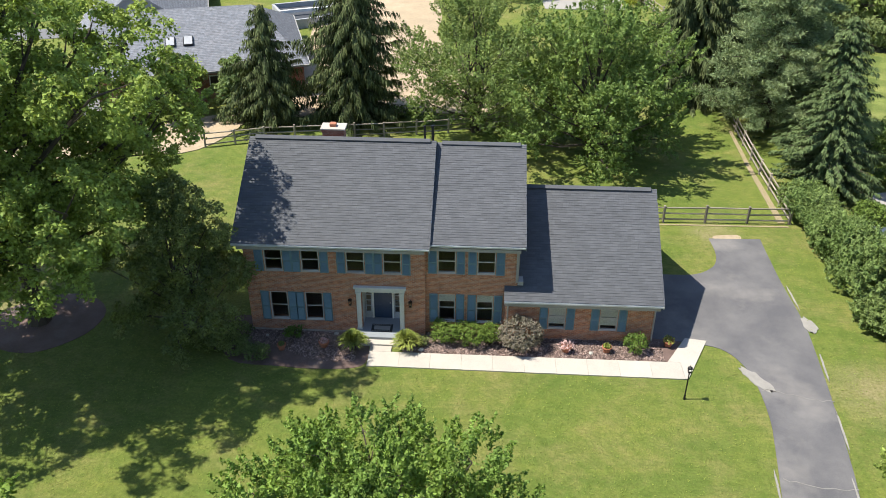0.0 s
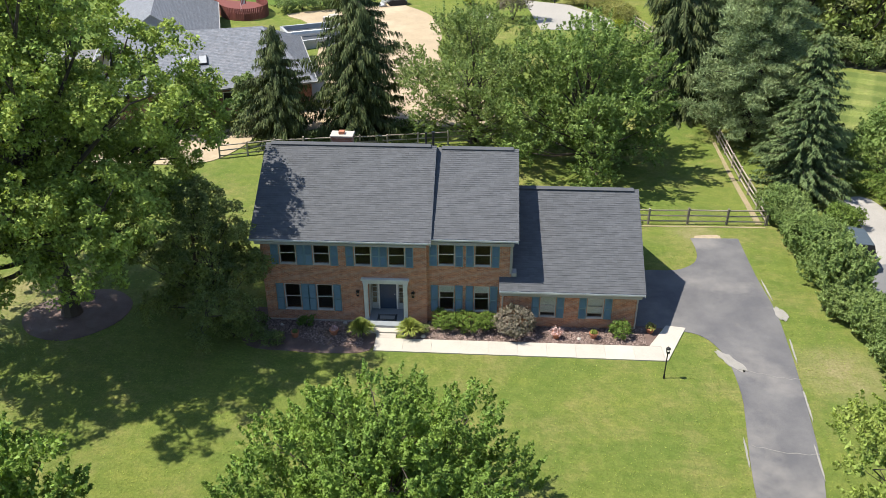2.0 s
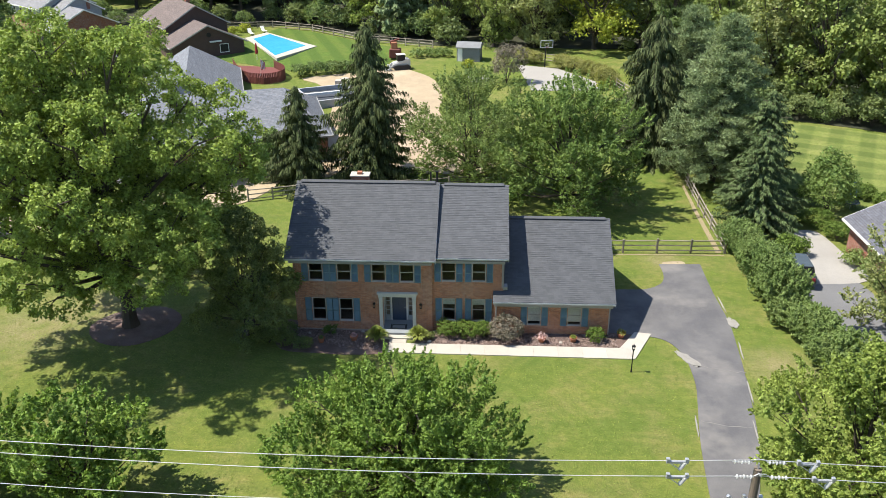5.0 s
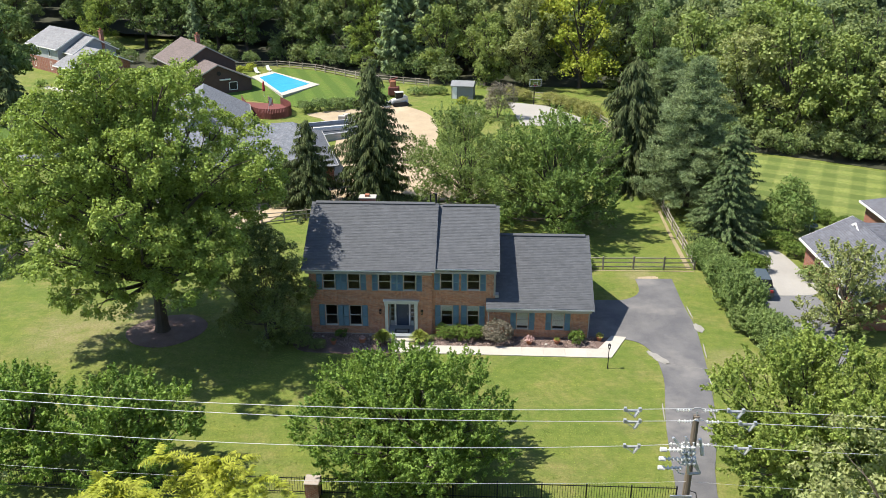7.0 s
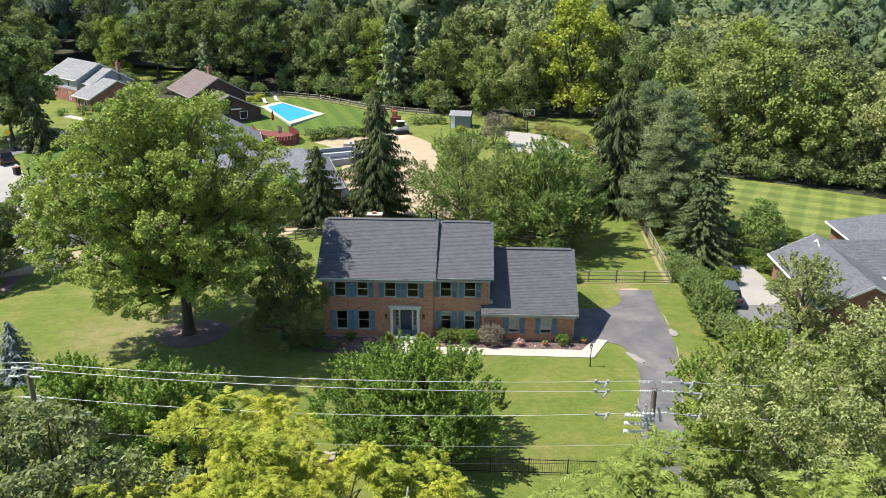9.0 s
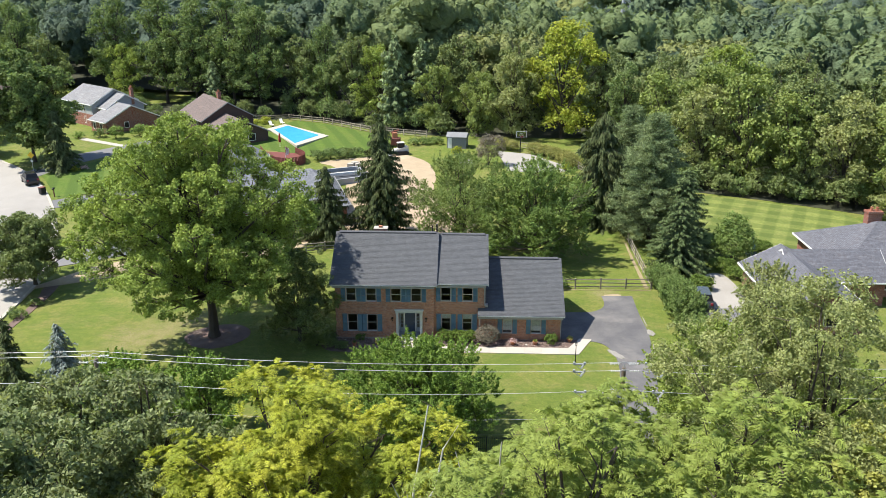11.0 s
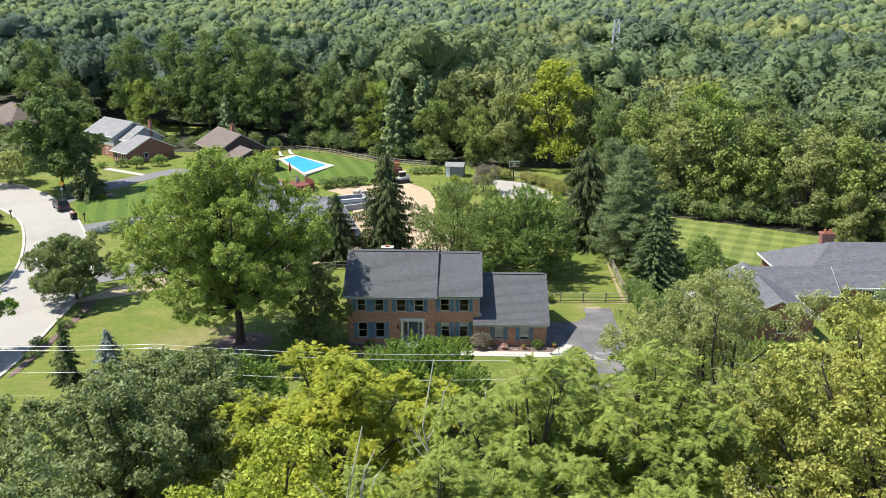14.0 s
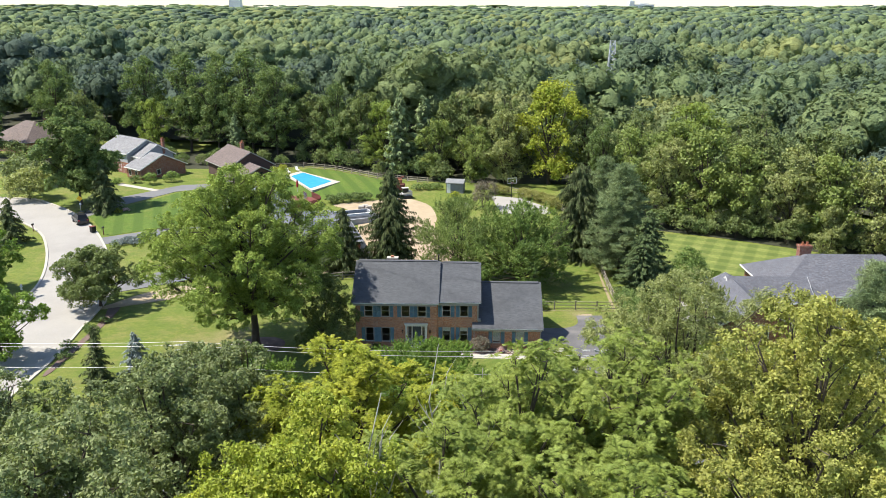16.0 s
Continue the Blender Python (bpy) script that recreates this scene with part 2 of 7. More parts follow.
M["bark"] = plain("bark", (0.075, 0.058, 0.045), (0.05, 0.04, 0.03), 1.5, 14, 0.95, 0, 0.9)
M["deadwood"] = plain("dead_wood", (0.52, 0.49, 0.44), (0.40, 0.375, 0.335), 1.5, 14, 0.9, 0, 0.6)
M["fence_wood"] = plain("fence_wood", (0.29, 0.25, 0.205), (0.19, 0.165, 0.135), 1.5, 18, 0.9, 0, 0.5, obj=0.25)
M["pole_wood"] = plain("pole_wood", (0.17, 0.135, 0.10), (0.12, 0.095, 0.07), 1.0, 18, 0.9, 0, 0.5)
M["cable"] = plain("bare_cable", (0.55, 0.55, 0.55), None, 3, 30, 0.45, 0.3, 0)
M["steel"] = plain("galvanised", (0.50, 0.51, 0.52), (0.42, 0.43, 0.44), 4, 30, 0.45, 0.6, 0.05)
M["ceramic"] = plain("insulator", (0.62, 0.62, 0.60), (0.5, 0.5, 0.5), 4, 30, 0.3, 0, 0)
M["terracotta"] = plain("terracotta", (0.36, 0.14, 0.075), (0.28, 0.11, 0.06), 4, 30, 0.8, 0, 0.1)
M["stone"] = plain("stone_cap", (0.34, 0.29, 0.25), (0.27, 0.235, 0.20), 2, 20, 0.85, 0, 0.3)
M["pool_water"] = plain("pool_water", (0.07, 0.42, 0.62), (0.05, 0.36, 0.58), 0.5, 2, 0.06, 0, 0.15)
M["yellow"] = plain("sign_yellow", (0.80, 0.48, 0.02), None, 3, 30, 0.5, 0, 0)
M["red"] = plain("red_cloth", (0.30, 0.02, 0.03), None, 3, 30, 0.8, 0, 0)
M["blue_cloth"] = plain("blue_cloth", (0.25, 0.42, 0.58), None, 3, 30, 0.8, 0, 0)
M["car_paint"] = plain("car_paint", (0.03, 0.032, 0.036), None, 3, 30, 0.25, 0.3, 0)
M["car_grey"] = plain("car_grey", (0.09, 0.11, 0.12), None, 3, 30, 0.25, 0.3, 0)
M["rubber"] = plain("rubber", (0.02, 0.02, 0.02), None, 3, 30, 0.8, 0, 0.1)
M["loader_white"] = plain("loader_white", (0.62, 0.61, 0.58), (0.5, 0.48, 0.45), 3, 20, 0.5, 0, 0.05)
M["membrane"] = plain("dark_membrane", (0.05, 0.055, 0.065), (0.035, 0.04, 0.05), 0.8, 10, 0.7, 0, 0.2)
M["petal"] = foliage("petal_pink", (0.55, 0.38, 0.36), (0.45, 0.30, 0.30), 0.2)
# forest floor: the deep shade under the crowns is part of this colour
M["shaded_litter"] = plain("leaf_litter_shaded", (0.035, 0.038, 0.018), (0.025, 0.028, 0.013), 0.2, 3, 0.95, 0, 0)
# foliage
G = {
    "oak": foliage("leaf_oak", (0.285, 0.355, 0.078), (0.19, 0.265, 0.06), 0.3),
    "lawn_tree": foliage("leaf_lawn_tree", (0.228, 0.330, 0.069), (0.159, 0.251, 0.058)),
    "maple": foliage("leaf_maple", (0.228, 0.307, 0.090), (0.157, 0.237, 0.069)),
    "maple_pale": foliage("leaf_maple_pale", (0.236, 0.296, 0.101), (0.170, 0.242, 0.076)),
    "yellow": foliage("leaf_yellow", (0.36, 0.37, 0.045), (0.25, 0.3, 0.04), 0.4),
    "yellow_green": foliage("leaf_yellow_green", (0.392, 0.414, 0.067), (0.276, 0.340, 0.056)),
    "bright": foliage("leaf_bright", (0.3, 0.365, 0.09), (0.22, 0.295, 0.07), 0.4),
    "feather": foliage("leaf_feather", (0.275, 0.328, 0.076), (0.19, 0.25, 0.058), 0.4, vary=0.3),
    "greygreen": foliage("leaf_greygreen", (0.339, 0.364, 0.151), (0.254, 0.291, 0.112), 0.4),
    "edge_olive": foliage("leaf_edge_olive", (0.25, 0.3, 0.085), (0.18, 0.24, 0.07), 0.3, vary=0.22),
    "edge_mid": foliage("leaf_edge_mid", (0.217, 0.261, 0.099), (0.159, 0.207, 0.078), 0.3, vary=0.22),
    "olive": foliage("leaf_olive", (0.375, 0.37, 0.1), (0.275, 0.3, 0.082), 0.4),
    "dull": foliage("leaf_dull", (0.262, 0.3, 0.14), (0.183, 0.23, 0.102)),
    "dark": foliage("leaf_dark", (0.196, 0.256, 0.095), (0.133, 0.197, 0.073)),
    "spruce": foliage("needle_spruce", (0.125, 0.15, 0.062), (0.075, 0.097, 0.042), 0.1, 0.8),
    "pine": foliage("needle_pine", (0.251, 0.306, 0.147), (0.166, 0.225, 0.108), 0.15, 0.8),
    "conifer": foliage("needle_conifer", (0.122, 0.165, 0.066), (0.08, 0.117, 0.048), 0.1, 0.8),
    "bluespruce": foliage("needle_blue", (0.225, 0.260, 0.247), (0.154, 0.195, 0.182), 0.1),
    "yew": foliage("leaf_yew", (0.212, 0.251, 0.078), (0.127, 0.167, 0.062), 0.35),
    "hedge": foliage("leaf_hedge", (0.227, 0.295, 0.100), (0.161, 0.236, 0.072), 0.3),
    "box": foliage("leaf_box", (0.142, 0.205, 0.040), (0.098, 0.154, 0.032), 0.25),
    "fern": foliage("leaf_fern", (0.313, 0.346, 0.087), (0.209, 0.256, 0.065)),
    "purple": foliage("leaf_purple", (0.225, 0.19, 0.15), (0.16, 0.15, 0.11), 0.2),
    "reed": foliage("leaf_reed", (0.328, 0.320, 0.116), (0.224, 0.243, 0.073)),
    "woods": foliage("leaf_woods", (0.111, 0.153, 0.123), (0.285, 0.315, 0.13), 0.2, 0.8, vary=0.2, spec=0.05, grain=0.7, relief=0.55,
                     tone=((0.3, (0.15, 0.208, 0.125)), (0.58, (0.20, 0.262, 0.125)), (0.82, (0.22, 0.27, 0.125)))),
    "turf": foliage("leaf_turf", (0.225, 0.26, 0.062), (0.155, 0.205, 0.045), 0.2, 0.8, spec=0.1, vary=0.25),
}


# ---- building helpers ----
def terrain(x, y):
    z = min(max((y - 22) * 0.04, 0.0), 2.4)
    d = math.hypot(x - 12, y + 86)
    if d > 270:
        z += min(9.0, (d - 270) * 0.022) * noise.noise((x * 0.0042, y * 0.0042, 1.7)) - min(2.0, (d - 270) * 0.01)
    return z + max(0.0, d - 600) * 0.0145


def link_bm(name, bm, material):
    me = bpy.data.meshes.new(name)
    bm.to_mesh(me)
    bm.free()
    me.materials.append(material)
    return new(name, me)


def part(name, bm, material, parent, label=""):
    ob = link_bm(name, bm, material)
    if parent is not None:
        ob.parent = parent
    if label:
        tagged(ob, label)
    return ob


def thing(name, label, category, group="", at=(0, 0, 0), rz=0.0, kind=""):
    e = new(name)
    e.empty_display_size = 0.2
    e.matrix_basis = pose(at[0], at[1], at[2], 0, 0, rz)
    return tagged(e, label, category, group, kind)


def box(bm, x0, x1, y0, y1, z0, z1, bevel=0.0):
    r = bmesh.ops.create_cube(bm, size=1.0, matrix=Matrix.Translation(((x0 + x1) / 2, (y0 + y1) / 2, (z0 + z1) / 2)) @ Matrix.Diagonal((x1 - x0, y1 - y0, z1 - z0, 1)))
    if bevel:
        es = list({e for v in r["verts"] for e in v.link_edges})
        bmesh.ops.bevel(bm, geom=es, offset=bevel, segments=1, affect="EDGES")
    return bm


def boxes(*bs, bevel=0.0):
    bm = bmesh.new()
    for b in bs:
        box(bm, *b, bevel=bevel)
    return bm


def tube(bm, p0, p1, r0, r1, n=8, caps=True):
    p0, p1 = Vector(p0), Vector(p1)
    d = p1 - p0
    m = Matrix.Translation((p0 + p1) / 2) @ d.to_track_quat("Z", "Y").to_matrix().to_4x4()
    bmesh.ops.create_cone(bm, cap_ends=caps, segments=n, radius1=r0, radius2=r1, depth=d.length, matrix=m)
    return bm


def tubes(*ts, n=8):
    bm = bmesh.new()
    for t in ts:
        tube(bm, *t, n=n)
    return bm


def prism(bm, poly, axis, a0, a1):
    """A polygon of (u, z) pairs swept along x or y from a0 to a1."""
    def p(u, z, a):
        return (a, u, z) if axis == "x" else (u, a, z)
    v0 = [bm.verts.new(p(u, z, a0)) for u, z in poly]
    v1 = [bm.verts.new(p(u, z, a1)) for u, z in poly]
    n = len(poly)
    bm.faces.new(v0)
    bm.faces.new(v1[::-1])
    for i in range(n):
        bm.faces.new((v0[i], v1[i], v1[(i + 1) % n], v0[(i + 1) % n]))
    bmesh.ops.recalc_face_normals(bm, faces=bm.faces[:])
    return bm


def lathe(bm, profile, n=14, at=(0, 0, 0)):
    rings = []
    for r, z in profile:
        rings.append([bm.verts.new((at[0] + r * math.cos(2 * math.pi * i / n), at[1] + r * math.sin(2 * math.pi * i / n), at[2] + z)) for i in range(n)])
    for a, b in zip(rings, rings[1:]):
        for i in range(n):
            bm.faces.new((a[i], a[(i + 1) % n], b[(i + 1) % n], b[i]))
    bm.faces.new(rings[0][::-1])
    bm.faces.new(rings[-1])
    return bm


def smooth_poly(pts, closed=True, steps=4):
    """Rounds a polygon with a Catmull-Rom curve."""
    out, n = [], len(pts)
    for i in range(n if closed else n - 1):
        p = [pts[(i + k) % n] if closed else pts[min(max(i + k, 0), n - 1)] for k in (-1, 0, 1, 2)]
        for s in range(steps):
            t = s / steps
            out.append(tuple(0.5 * (2 * p[1][c] + (p[2][c] - p[0][c]) * t + (2 * p[0][c] - 5 * p[1][c] + 4 * p[2][c] - p[3][c]) * t * t
                                    + (3 * p[1][c] - p[0][c] - 3 * p[2][c] + p[3][c]) * t ** 3) for c in (0, 1)))
    return out if closed else out + [pts[-1]]


def sheet(name, poly, lift, material, label, thick=0.1):
    """A flat covering that lies on the ground and follows its slope."""
    bm = bmesh.new()
    f = bm.faces.new([bm.verts.new((x, y, 0)) for x, y in poly])
    if f.normal.z < 0 or sum(a[0] * b[1] - b[0] * a[1] for a, b in zip(poly, poly[1:] + poly[:1])) < 0:
        bmesh.ops.reverse_faces(bm, faces=[f])
    bmesh.ops.triangulate(bm, faces=bm.faces[:])
    for yc in (22.0, 82.0):
        bmesh.ops.bisect_plane(bm, geom=bm.verts[:] + bm.edges[:] + bm.faces[:], plane_co=(0, yc, 0), plane_no=(0, 1, 0))
    r = bmesh.ops.extrude_face_region(bm, geom=bm.faces[:])
    low = {v for v in r["geom"] if isinstance(v, bmesh.types.BMVert)}
    for v in bm.verts:
        v.co.z = terrain(v.co.x, v.co.y) + (lift if v in low else lift - thick)
    bmesh.ops.recalc_face_normals(bm, faces=bm.faces[:])
    ob = link_bm(name, bm, material)
    return tagged(ob, label, kind="structure")


def ribbon(name, pts, width, height, lift, material, label):
    """A kerb or edging of rectangular section along a line on the ground."""
    bm = bmesh.new()
    rings = []
    for i, p in enumerate(pts):
        a, b = pts[max(i - 1, 0)], pts[min(i + 1, len(pts) - 1)]
        d = Vector((b[0] - a[0], b[1] - a[1])).normalized()
        nrm = Vector((-d.y, d.x)) * width / 2
        z = terrain(*p) + lift
        rings.append([bm.verts.new(c) for c in ((p[0] - nrm.x, p[1] - nrm.y, z - 0.1), (p[0] - nrm.x, p[1] - nrm.y, z + height), (p[0] + nrm.x, p[1] + nrm.y, z + height), (p[0] + nrm.x, p[1] + nrm.y, z - 0.1))])
    for a, b in zip(rings, rings[1:]):
        for i in range(4):
            bm.faces.new((a[i], a[(i + 1) % 4], b[(i + 1) % 4], b[i]))
    bmesh.ops.recalc_face_normals(bm, faces=bm.faces[:])
    return tagged(link_bm(name, bm, material), label, kind="structure")


# ---- ground ----
xs = sorted({*range(-120, 141, 10), *(-4800, -3600, -2400, -1600, -1100, -800, -600, -450, -320, -220, -160, 180, 240, 340, 470, 620, 820, 1120, 1600, 2400, 3600, 4800)})
ys = sorted({*range(-140, 141, 10), 22, 82, *(-900, -400, -220, 160, 200, 260, 340, 450, 520, 600, 700, 850, 1050, 1300, 1700, 2300, 3000, 3900, 4900)})
gverts = [(x, y, terrain(x, y)) for y in ys for x in xs]
gn = len(xs)
gfaces = [(j * gn + i, j * gn + i + 1, (j + 1) * gn + i + 1, (j + 1) * gn + i) for j in range(len(ys) - 1) for i in range(gn - 1)]
gme = bpy.data.meshes.new("ground")
gme.from_pydata(gverts, [], gfaces)
gme.materials.append(M["grass"])
tagged(new("ground", gme), "sunlit mown grass ground with dry patches", kind="structure")

# driveway and its edges
drive_left = [(26.1, 11.0), (26.15, 9.6), (25.95, 8.3), (25.4, 7.4), (24.3, 6.7), (22.6, 6.6), (20.9, 6.5)]
drive_near = [(20.9, 0.35), (23.4, -0.05), (24.4, -0.5), (25.0, -1.5), (25.3, -3.0), (25.25, -5.5), (24.9, -7.6), (24.2, -11.5), (23.5, -17.6), (23.0, -22.0), (21.5, -28.5)]
drive_right = [(29.5, -28.5), (26.4, -22.0), (25.7, -17.6), (27.4, -11.0), (28.4, -5.0), (28.9, -1.0), (29.2, 2.3), (29.15, 6.2), (29.3, 11.1)]
sheet("driveway", smooth_poly(drive_left, False, 3) + smooth_poly(drive_near, False, 3) + smooth_poly(drive_right, False, 3), 0.035, M["asphalt"], "worn grey asphalt driveway with pale patches")
def crack(x0, y0, x1, y1, seed):
    r = random.Random(seed)
    up_, lo_ = [], []
    for i in range(13):
        u = i / 12
        x, y = x0 + (x1 - x0) * u, y0 + (y1 - y0) * u + r.uniform(-0.07, 0.07) + 0.12 * math.sin(u * 5 + seed)
        w = r.uniform(0.012, 0.035)
        up_.append((x, y + w))
        lo_.append((x, y - w))
    sheet("driveway_seam", up_ + lo_[::-1], 0.042, M["seam"], "thin pale crack across the asphalt", 0.02)


def ragged(cx_, cy_, rx, ry, rot, seed):
    r = random.Random(seed)
    q = []
    for i in range(22):
        a = i * 2 * math.pi / 22
        k = r.uniform(0.72, 1.12)
        u, v = rx * k * math.cos(a), ry * k * math.sin(a)
        q.append((cx_ + u * math.cos(rot) - v * math.sin(rot), cy_ + u * math.sin(rot) + v * math.cos(rot)))
    return q


crack(25.45, -3.55, 28.6, -4.05, 1)
crack(24.75, -9.3, 27.7, -9.65, 2)
sheet("gravel_patch", ragged(25.45, -2.75, 1.15, 0.36, -1.0, 3), 0.042, M["gravel"], "pale gravel washout at the driveway edge", 0.06)
sheet("gravel_patch", ragged(29.4, 2.0, 0.85, 0.34, 1.75, 4), 0.045, M["gravel"], "pale gravel patch beside the driveway", 0.06)
for k_, (x_, y_, l_) in enumerate(((29.35, 4.6, 1.4), (29.0, -1.6, 1.5), (28.3, -6.0, 1.7), (27.5, -10.2, 1.5), (24.4, -9.6, 1.2))):
    sheet("gravel_patch", ragged(x_, y_, l_ * 0.8, 0.05, 1.57 - (0.12 if k_ else 0.0), 20 + k_), 0.043, M["gravel"], "thin pale gravel fringe at the driveway edge", 0.06)
sheet("soil_patch", smooth_poly([(26.6, 11.4), (28.0, 11.55), (28.0, 11.0), (26.5, 11.0)]), 0.03, M["sand"], "bare pale soil at the end of the driveway", 0.06)
sheet("road_front", [(-200, -29), (220, -29), (220, -35.5), (-200, -35.5)], 0.03, M["asphalt_old"], "grey asphalt road under street trees")
# beds
sheet("mulch_bed", smooth_poly([(-1.6, -0.1), (-0.6, -2.6), (2.0, -3.0), (4.0, -3.1), (6.1, -2.75), (6.25, -1.0), (5.6, 0.2), (2.0, 0.3), (-0.8, 1.2)]), 0.02, M["mulch"], "brown bark mulch bed along the brick wall")
sheet("mulch_bed", [(8.0, 0.2), (8.0, -1.55), (14, -1.6), (21.3, -1.72), (22.4, 0.35), (20.9, 0.9), (20.7, 0.2)], 0.02, M["mulch"], "brown bark mulch bed beside the walkway")
sheet("mulch_ring", smooth_poly([(-14.2, -0.2), (-12.8, 1.9), (-10.2, 2.6), (-8.4, 1.2), (-8.6, -1.0), (-10.6, -2.7), (-13.0, -2.2)]), 0.02, M["mulch"], "round bark mulch bed round a tree trunk")
# back and neighbouring plots
sheet("bare_soil", smooth_poly([(-13, 64.5), (-6, 67.5), (-0.5, 70.2), (2.2, 68.5), (5.4, 64.0), (6.9, 56), (6.8, 50), (9.5, 42), (13, 34), (12, 30.5), (4, 30), (-6, 28.5), (-9, 30), (-6.0, 46), (-9, 60)], steps=3), 0.06, M["sand"], "bare yellow-brown soil of a dug-over yard")
sheet("soil_track", smooth_poly([(-8, 28.8), (-8.2, 25.2), (-11, 21.6), (-18, 20.8), (-27, 15.0), (-34.3, 11.0), (-33.6, 13.2), (-29, 19.4), (-18, 24.5), (-12, 28)]), 0.06, M["sand"], "bare soil track across the grass")
sheet("pool_lawn", [(-31, 76), (-24, 99), (-17, 95), (-6.5, 86), (-1, 82), (-2, 72), (-7, 69), (-14, 68.5), (-17, 69)], 0.04, M["lawn_pool"], "striped mown lawn round a swimming pool")
sheet("far_lawn", [(40, 29), (41, 44), (44.4, 48.4), (54.4, 44.6), (63, 40.2), (66, 30), (58, 24), (48, 21), (42, 21)], 0.04, M["lawn_striped"], "chequered mown lawn in bright sun")
sheet("left_lawn", [(-47.3, 43.5), (-38.5, 49.5), (-33, 54), (-34, 70), (-45, 73), (-51, 62.5), (-57, 57.5)], 0.04, M["lawn_pool"], "striped mown front lawn")
road_r = [(-110, 70), (-85, 68.5), (-76, 67.3), (-71, 66.6), (-64.7, 62), (-59.2, 57.1), (-52.1, 48.7), (-46.1, 39.4), (-40.5, 29), (-36, 19), (-34.3, 10), (-33.6, 3.8), (-32.7, -3), (-32.4, -10), (-32.0, -29)]
road_l = [(-41.5, -29), (-42.0, -6), (-43.5, 6), (-46.0, 14.1), (-46.9, 19.5), (-49.7, 27.6), (-54.1, 36.8), (-59.4, 45.1), (-67, 52), (-76, 56.5), (-110, 60)]
sheet("road_side", smooth_poly(road_r, False, 3) + smooth_poly(road_l, False, 3), 0.03, M["concrete_road"], "pale concrete residential road in sun")
ribbon("kerb_1", smooth_poly(road_r, False, 3), 0.35, 0.12, 0.03, M["concrete"], "pale concrete kerb")
ribbon("kerb_2", smooth_poly(road_l, False, 3), 0.35, 0.12, 0.03, M["concrete"], "pale concrete kerb")
sheet("side_drive", [(-47.7, 42.6), (-38.5, 48.6), (-30, 50), (-29, 47.4), (-37.5, 45.0), (-46.0, 38.9)], 0.045, M["asphalt_old"], "grey asphalt side driveway")
sheet("side_drive", [(-36.8, 22.0), (-32, 26.6), (-22, 33), (-20, 29), (-30.1, 21.0), (-35.3, 17.5)], 0.07, M["asphalt_old"], "grey asphalt side driveway")
sheet("side_drive", [(-58.8, 57.0), (-55.8, 68), (-46.6, 79), (-41, 80), (-41, 76), (-46, 73.5), (-52.5, 63), (-56, 54)], 0.05, M["asphalt_old"], "dark asphalt side driveway")
sheet("side_path", [(-59.8, 80.1), (-49.9, 74.8), (-50.3, 73.6), (-60, 78.6)], 0.06, M["concrete"], "white concrete garden path")
sheet("neighbour_drive", smooth_poly([(35.7, 8.2), (40.4, 8.3), (40.0, 2), (38.5, -6), (36, -20), (33.5, -28.5), (31, -28.5), (32.8, -18), (34.4, -4), (35.0, 3)], steps=3), 0.045, M["asphalt_old"], "dark asphalt neighbouring driveway")
sheet("neighbour_walk", smooth_poly([(35.8, 8.25), (36.3, 10.5), (38.2, 13), (38.6, 17.5), (40.6, 17.8), (41.2, 13.5), (41.6, 10), (40.4, 8.35)], steps=3), 0.05, M["concrete_road"], "sunlit pale concrete parking apron")
sheet("court", [(16.8, 72.5), (18.4, 59.5), (27.2, 59.6), (28.2, 62.6), (22.6, 70.5)], 0.06, M["concrete_road"], "pale concrete basketball court")
sheet("patio", [(9.8, 66.2), (12.6, 66.8), (13.0, 63.6), (10.4, 63.4)], 0.06, M["gravel"], "small pale stone patio")

# ---- leaves and trees ----
def quads_mesh(name, P, material):
    """P: (n, 3 or 4, 3) array of corner points, one leaf a row."""
    n = len(P)
    me = bpy.data.meshes.new(name)
    k = P.shape[1]
    me.vertices.add(n * k)
    me.vertices.foreach_set("co", P.reshape(-1).astype(np.float32))
    me.loops.add(n * k)
    me.loops.foreach_set("vertex_index", np.arange(n * k, dtype=np.int32))
    me.polygons.add(n)
    me.polygons.foreach_set("loop_start", np.arange(0, n * k, k, dtype=np.int32))
    me.update(calc_edges=True)
    me.materials.append(material)
    return me


def unit(a):
    return a / np.maximum(np.linalg.norm(a, axis=-1, keepdims=True), 1e-6)


def leaves(rng, pos, out, size, aspect=0.5, up=0.5, wild=0.8, droop=0.0):
    """Leaf blades at pos, their faces turned outwards and up, with chance."""
    n = len(pos)
    nrm = unit(out * 0.7 + np.array([0, 0, up]) + rng.normal(size=(n, 3)) * wild)
    t = unit(np.cross(nrm, rng.normal(size=(n, 3))))
    t[:, 2] -= droop
    t = unit(t)
    s = unit(np.cross(nrm, t))
    L = (size * rng.uniform(0.6, 1.3, (n, 1)))
    W = L * aspect * 0.5
    return np.stack([pos - t * L * 0.35 + s * W * 1.3, pos + t * L * 0.65, pos - t * L * 0.35 - s * W * 1.3], 1)


